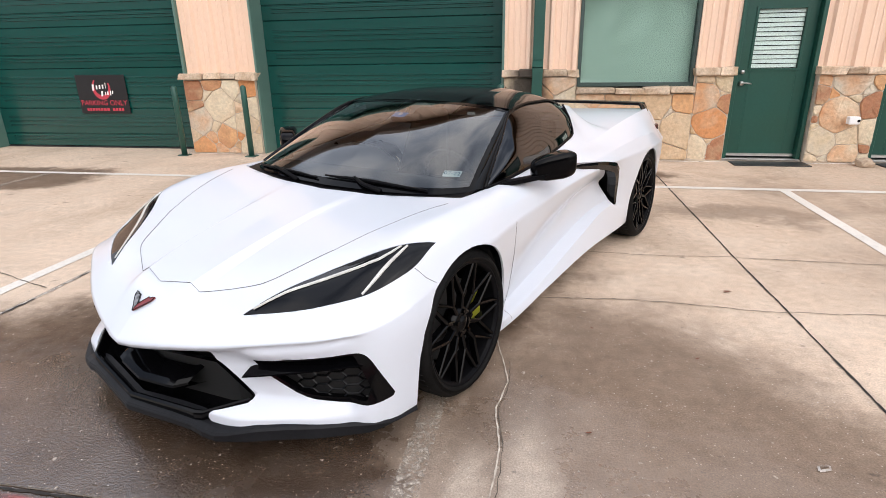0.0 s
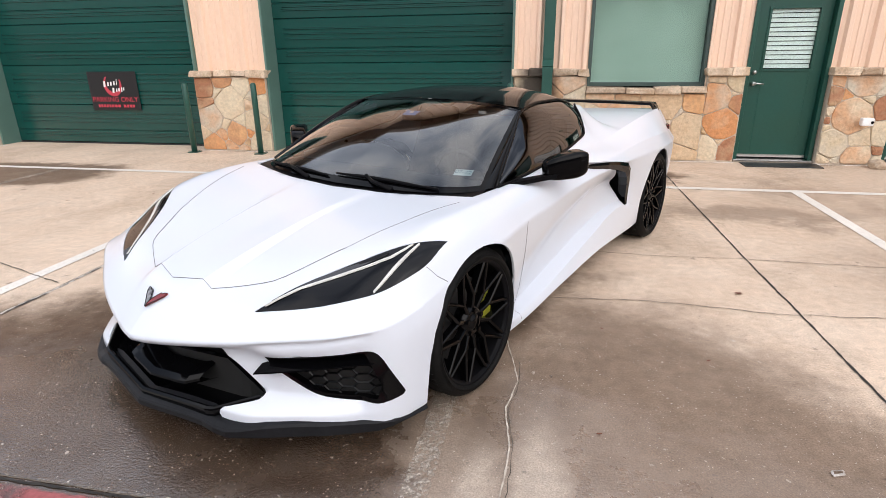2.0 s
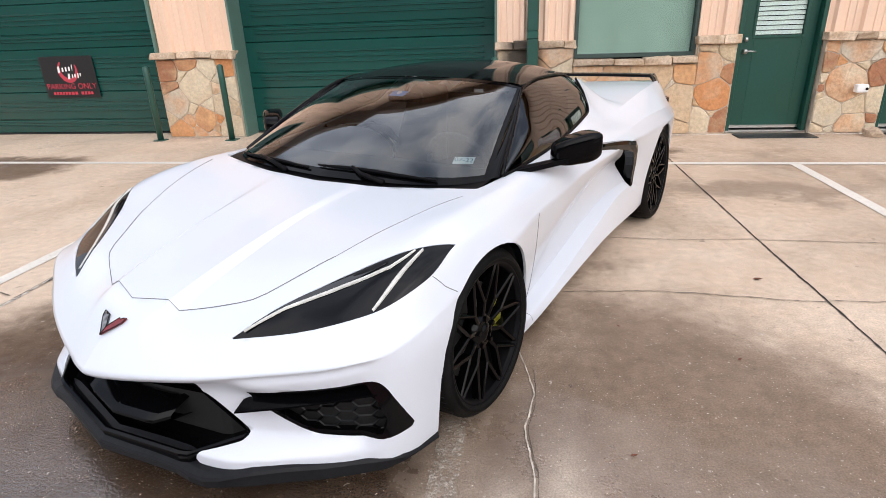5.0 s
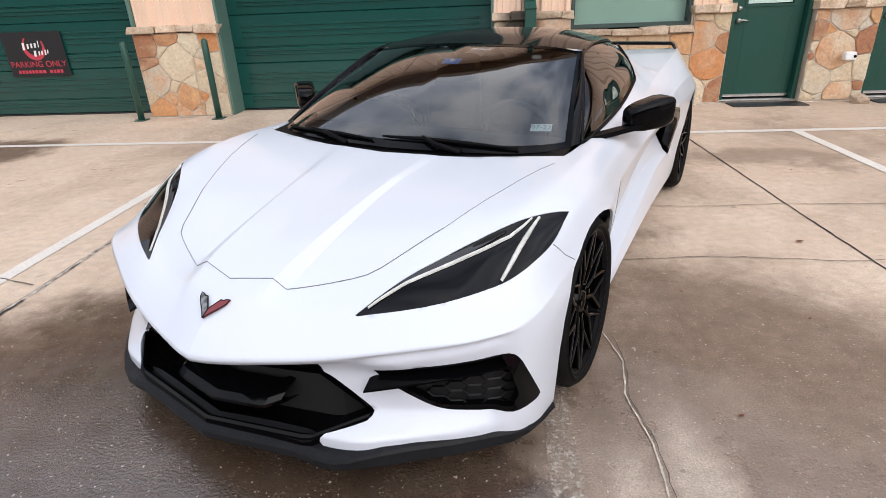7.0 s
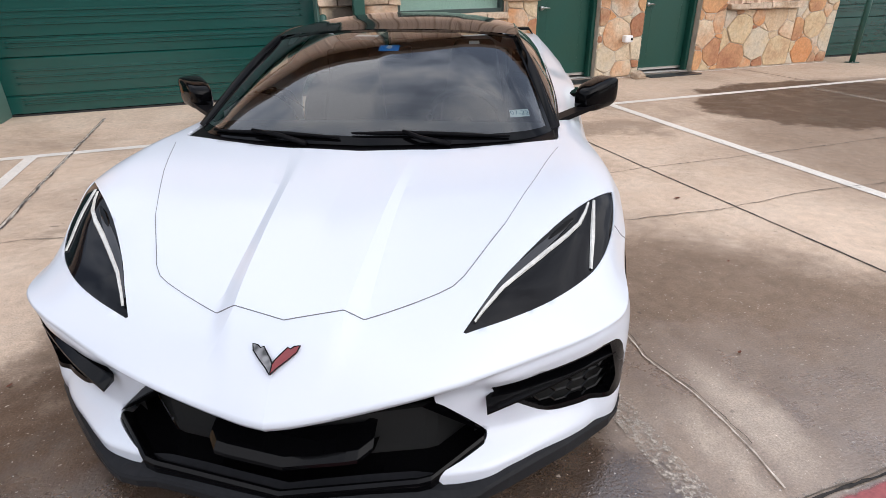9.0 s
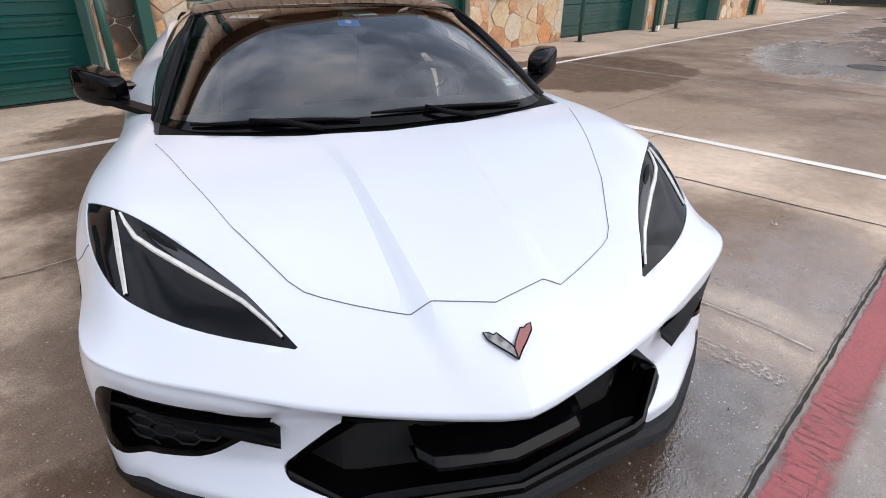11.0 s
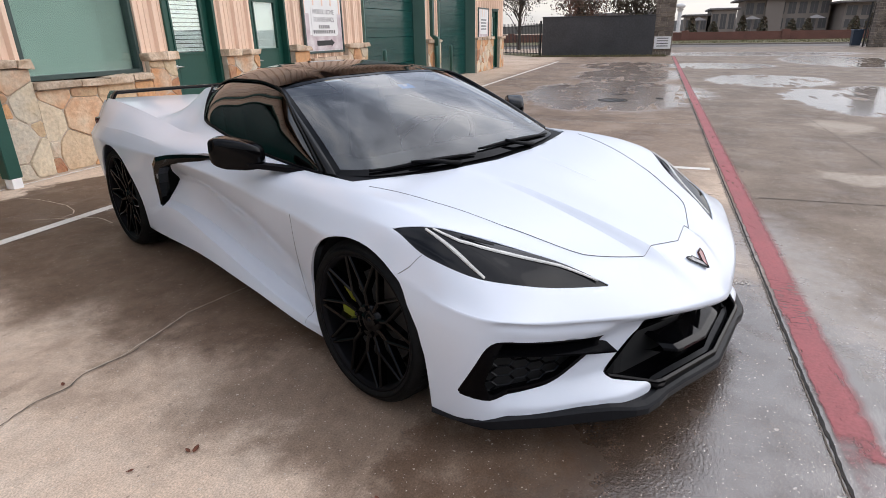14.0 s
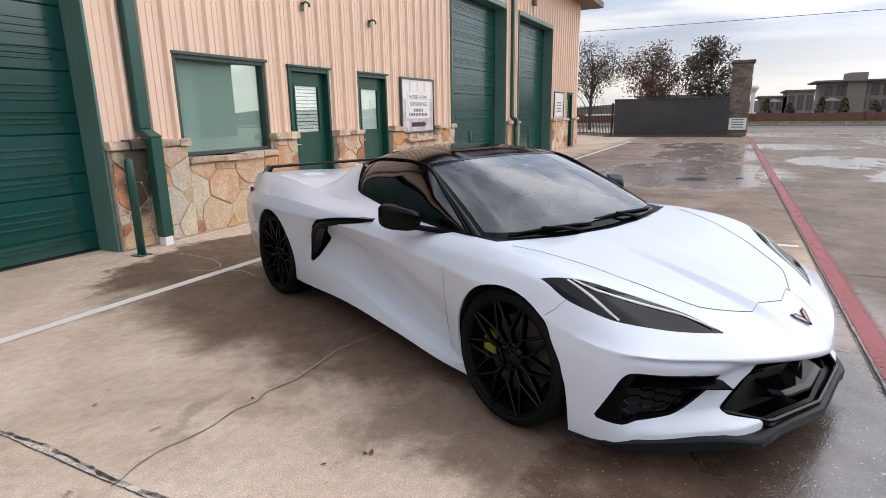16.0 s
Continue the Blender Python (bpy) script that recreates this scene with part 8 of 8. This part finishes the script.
M_BARK = mat("bark", (0.075, 0.06, 0.048), 0.9, color2=(0.05, 0.04, 0.032), scale=8, bump=0.6, bump_scale=20)
M_LEAVES_R = mat("rust_leaves", (0.15, 0.055, 0.032), 0.7, color2=(0.055, 0.045, 0.022), scale=1.2, rand=0.45, island=True)
M_LEAVES_G = mat("olive_leaves", (0.042, 0.043, 0.022), 0.7, color2=(0.085, 0.05, 0.025), scale=1.1, rand=0.45, island=True)
tree(41.0, 12.4, 6.7, 2.9, 21, M_LEAVES_G, 2600, "thin-leaved tree behind the iron fence", 0.17, 0.30)
tree(39.8, 7.9, 6.3, 2.45, 22, M_LEAVES_R, 5600, "rust-brown leafed tree behind the dark wall", 0.17)
tree(40.1, 4.1, 6.8, 2.1, 23, M_LEAVES_G, 5200, "olive and brown leafed tree behind the dark wall", 0.16)
tree(42.6, 18.0, 7.2, 3.2, 24, M_LEAVES_G, 4000, "olive leafed tree beyond the iron fence")

# the facing row of shops across the drive, out of view
opp = thing("facing_shop_row", (0, -19, 0), "long shop row facing across the drive, out of view, coloured dark for dim reflections", "building", kind="structure")
# shade is put into the wall colour, so that window reflections stay dim
part("wall", box(-45, 27.5, -8, 0, 0, 5.2), mat("facing_row_dark_siding", (0.12, 0.095, 0.075), 0.7, color2=(0.09, 0.07, 0.055), scale=0.6), opp)
part("roof", box(-45.6, 28.1, -8.5, 0.7, 5.2, 5.5, 0.03), M_EAVE, opp)

# far side of the road
t = thing("brick_boundary_wall", (62, 0, 0.12), "low red-brown brick wall beyond the grass bank", "wall", kind="structure")
part("wall_run", box(-0.15, 0.15, -85, 85, 0, 0.82), M_BRICK, t)
for k in range(-9, 10):
    part("wall_pier", box(-0.3, 0.3, k * 9 - 0.35, k * 9 + 0.35, 0, 0.98, 0.03), M_BRICK, t)


def far_building(x, y0, y1, h, label, roof_over=1.0, tower=None, seed=0, bays=8, mat_wall=None):
    rnd = random.Random(seed)
    t = thing("far_building", (x, (y0 + y1) / 2, 0), label, "building", "buildings across the road")
    w = abs(y1 - y0) / 2
    part("wall", box(0, 12, -w, w, 0, h), mat_wall or M_FAR, t)
    part("roof", box(-roof_over, 13, -w - roof_over, w + roof_over, h, h + 0.35, 0.05), M_FARDK, t)
    for k in range(bays):
        a = -w + (k + 0.15) * 2 * w / bays
        b = a + 1.4 * w / bays
        for z0, z1 in ((0.9, h * 0.45), (h * 0.58, h - 0.5)) if h > 5 else ((1.0, h - 0.7),):
            wn = part("window", box(-0.06, 0.0, a, b, z0, z1), M_FARWIN, t)
            part("mullion", box(-0.1, -0.06, (a + b) / 2 - 0.06, (a + b) / 2 + 0.06, z0, z1), M_FARDK, wn)
    if tower:
        part("stair_tower", box(-0.8, 5, tower[0] - w * 0 - 1.6, tower[0] + 1.6, 0, tower[1], 0.05), M_FAR, t)
    return t


far_building(134, -28.5, -13.4, 6.3, "two-storey stone and glass building under a flat roof", 1.6, (2.2, 8.0), 1, 8)
far_building(126, -11.2, -6.8, 4.5, "low stone building across the road", 0.5, None, 2, 3)
far_building(127, -6.2, -2.2, 3.5, "single-storey stone building across the road", 0.5, None, 5, 3)
far_building(128, -46, -29.5, 5.2, "low modern building across the road", 1.4, None, 3, 7)
far_building(120, 2, 20, 4.0, "low brown building across the road", 0.8, None, 4, 7)
for k, (x, y) in enumerate(((104, -3.4), (104, -11.2), (106, -20.5))):
    t = thing("shade_canopy", (x, y, 0.4), "pale shade canopy on a post in the far yard", "canopy", "shade canopies")
    part("post", add_tube(bmesh.new(), [(0, 0, 0), (0, 0, 2.1)], 0.10, 8), M_FARDK, t)
    bm = bmesh.new()
    top = bm.verts.new((0, 0, 2.6))
    ring = [bm.verts.new((1.15 * a, 1.15 * b, 2.05)) for a, b in ((-1, -1), (1, -1), (1, 1), (-1, 1))]
    for i in range(4):
        bm.faces.new((top, ring[i], ring[(i + 1) % 4]))
    part("canopy_sheet", bm, M_FARDK, t)
wt = thing("water_tower", (246, -4.1, 0), "pale water tower far off", "water tower")
part("stem", add_tube(bmesh.new(), [(0, 0, 0), (0, 0, 7.2), (0, 0, 8.2)], [0.75, 0.75, 1.4], 12), M_FARWH, wt)
bm = bmesh.new()
bmesh.ops.create_uvsphere(bm, u_segments=20, v_segments=10, radius=1.8)
for v in bm.verts:
    v.co.z = v.co.z * 0.55 + 9.2
part("tank", bm, M_FARWH, wt, "", True)
rnd = random.Random(8)
for k in range(9):
    x, y = rnd.uniform(92, 104), -2 - k * 3.4
    tt = thing("shrub", (x, y, 0.4), "dark clipped evergreen shrub in the far yard", "shrub", "far shrubs")
    V, F = [], []
    hh = rnd.uniform(1.2, 2.5)
    for _ in range(260):
        a, z = rnd.uniform(0, 6.28), rnd.random() ** 0.8
        rr = 0.9 * (1 - z) ** 0.6 * rnd.uniform(0.5, 1)
        p, s, b = Vector((rr * math.cos(a), rr * math.sin(a), z * hh)), rnd.uniform(0.10, 0.24), len(V)
        u = Vector((rnd.gauss(0, 1), rnd.gauss(0, 1), rnd.gauss(0, 1))).normalized()
        w = u.orthogonal()
        V += [p - u * s, p + w * s, p + u * s, p - w * s]
        F.append((b, b + 1, b + 2, b + 3))
    tagged(ob_of("foliage", V, F, M_LEAVES_G, tt), kind="stuff")

# far tree line, all round
V, F = [], []
n = 240
for k in range(n + 1):
    a = 2 * math.pi * k / n
    h = 4.2 + 2.2 * noise.noise(Vector((math.cos(a) * 9, math.sin(a) * 9, 0))) + 1.1 * noise.noise(Vector((math.cos(a) * 40, math.sin(a) * 40, 3)))
    V += [(300 * math.cos(a), 300 * math.sin(a), -1), (300 * math.cos(a), 300 * math.sin(a), h), (330 * math.cos(a), 330 * math.sin(a), -1)]
    if k:
        b = 3 * k
        F += [(b - 3, b, b + 1, b - 2), (b - 2, b + 1, b + 2, b - 1)]
tagged(ob_of("backdrop", V, F, mat("far_woods", (0.12, 0.12, 0.11), 0.95, color2=(0.17, 0.165, 0.155), scale=0.06)), "hazy line of far trees", "backdrop", kind="structure")

# power line over the road
t = thing("power_line", (55, 0, 0), "thin dark overhead power line", "cable")
part("wire", add_tube(bmesh.new(), [(0, 60 - k * 6, 9.4 - 0.9 * math.sin(math.pi * k / 25) * 0.4) for k in range(26)], 0.024, 5), M_FARDK, t)
for y in (60, -90):
    part("pole", add_tube(bmesh.new(), [(0, y, 0), (0, y, 10)], [0.16, 0.11], 8), M_BARK, t)
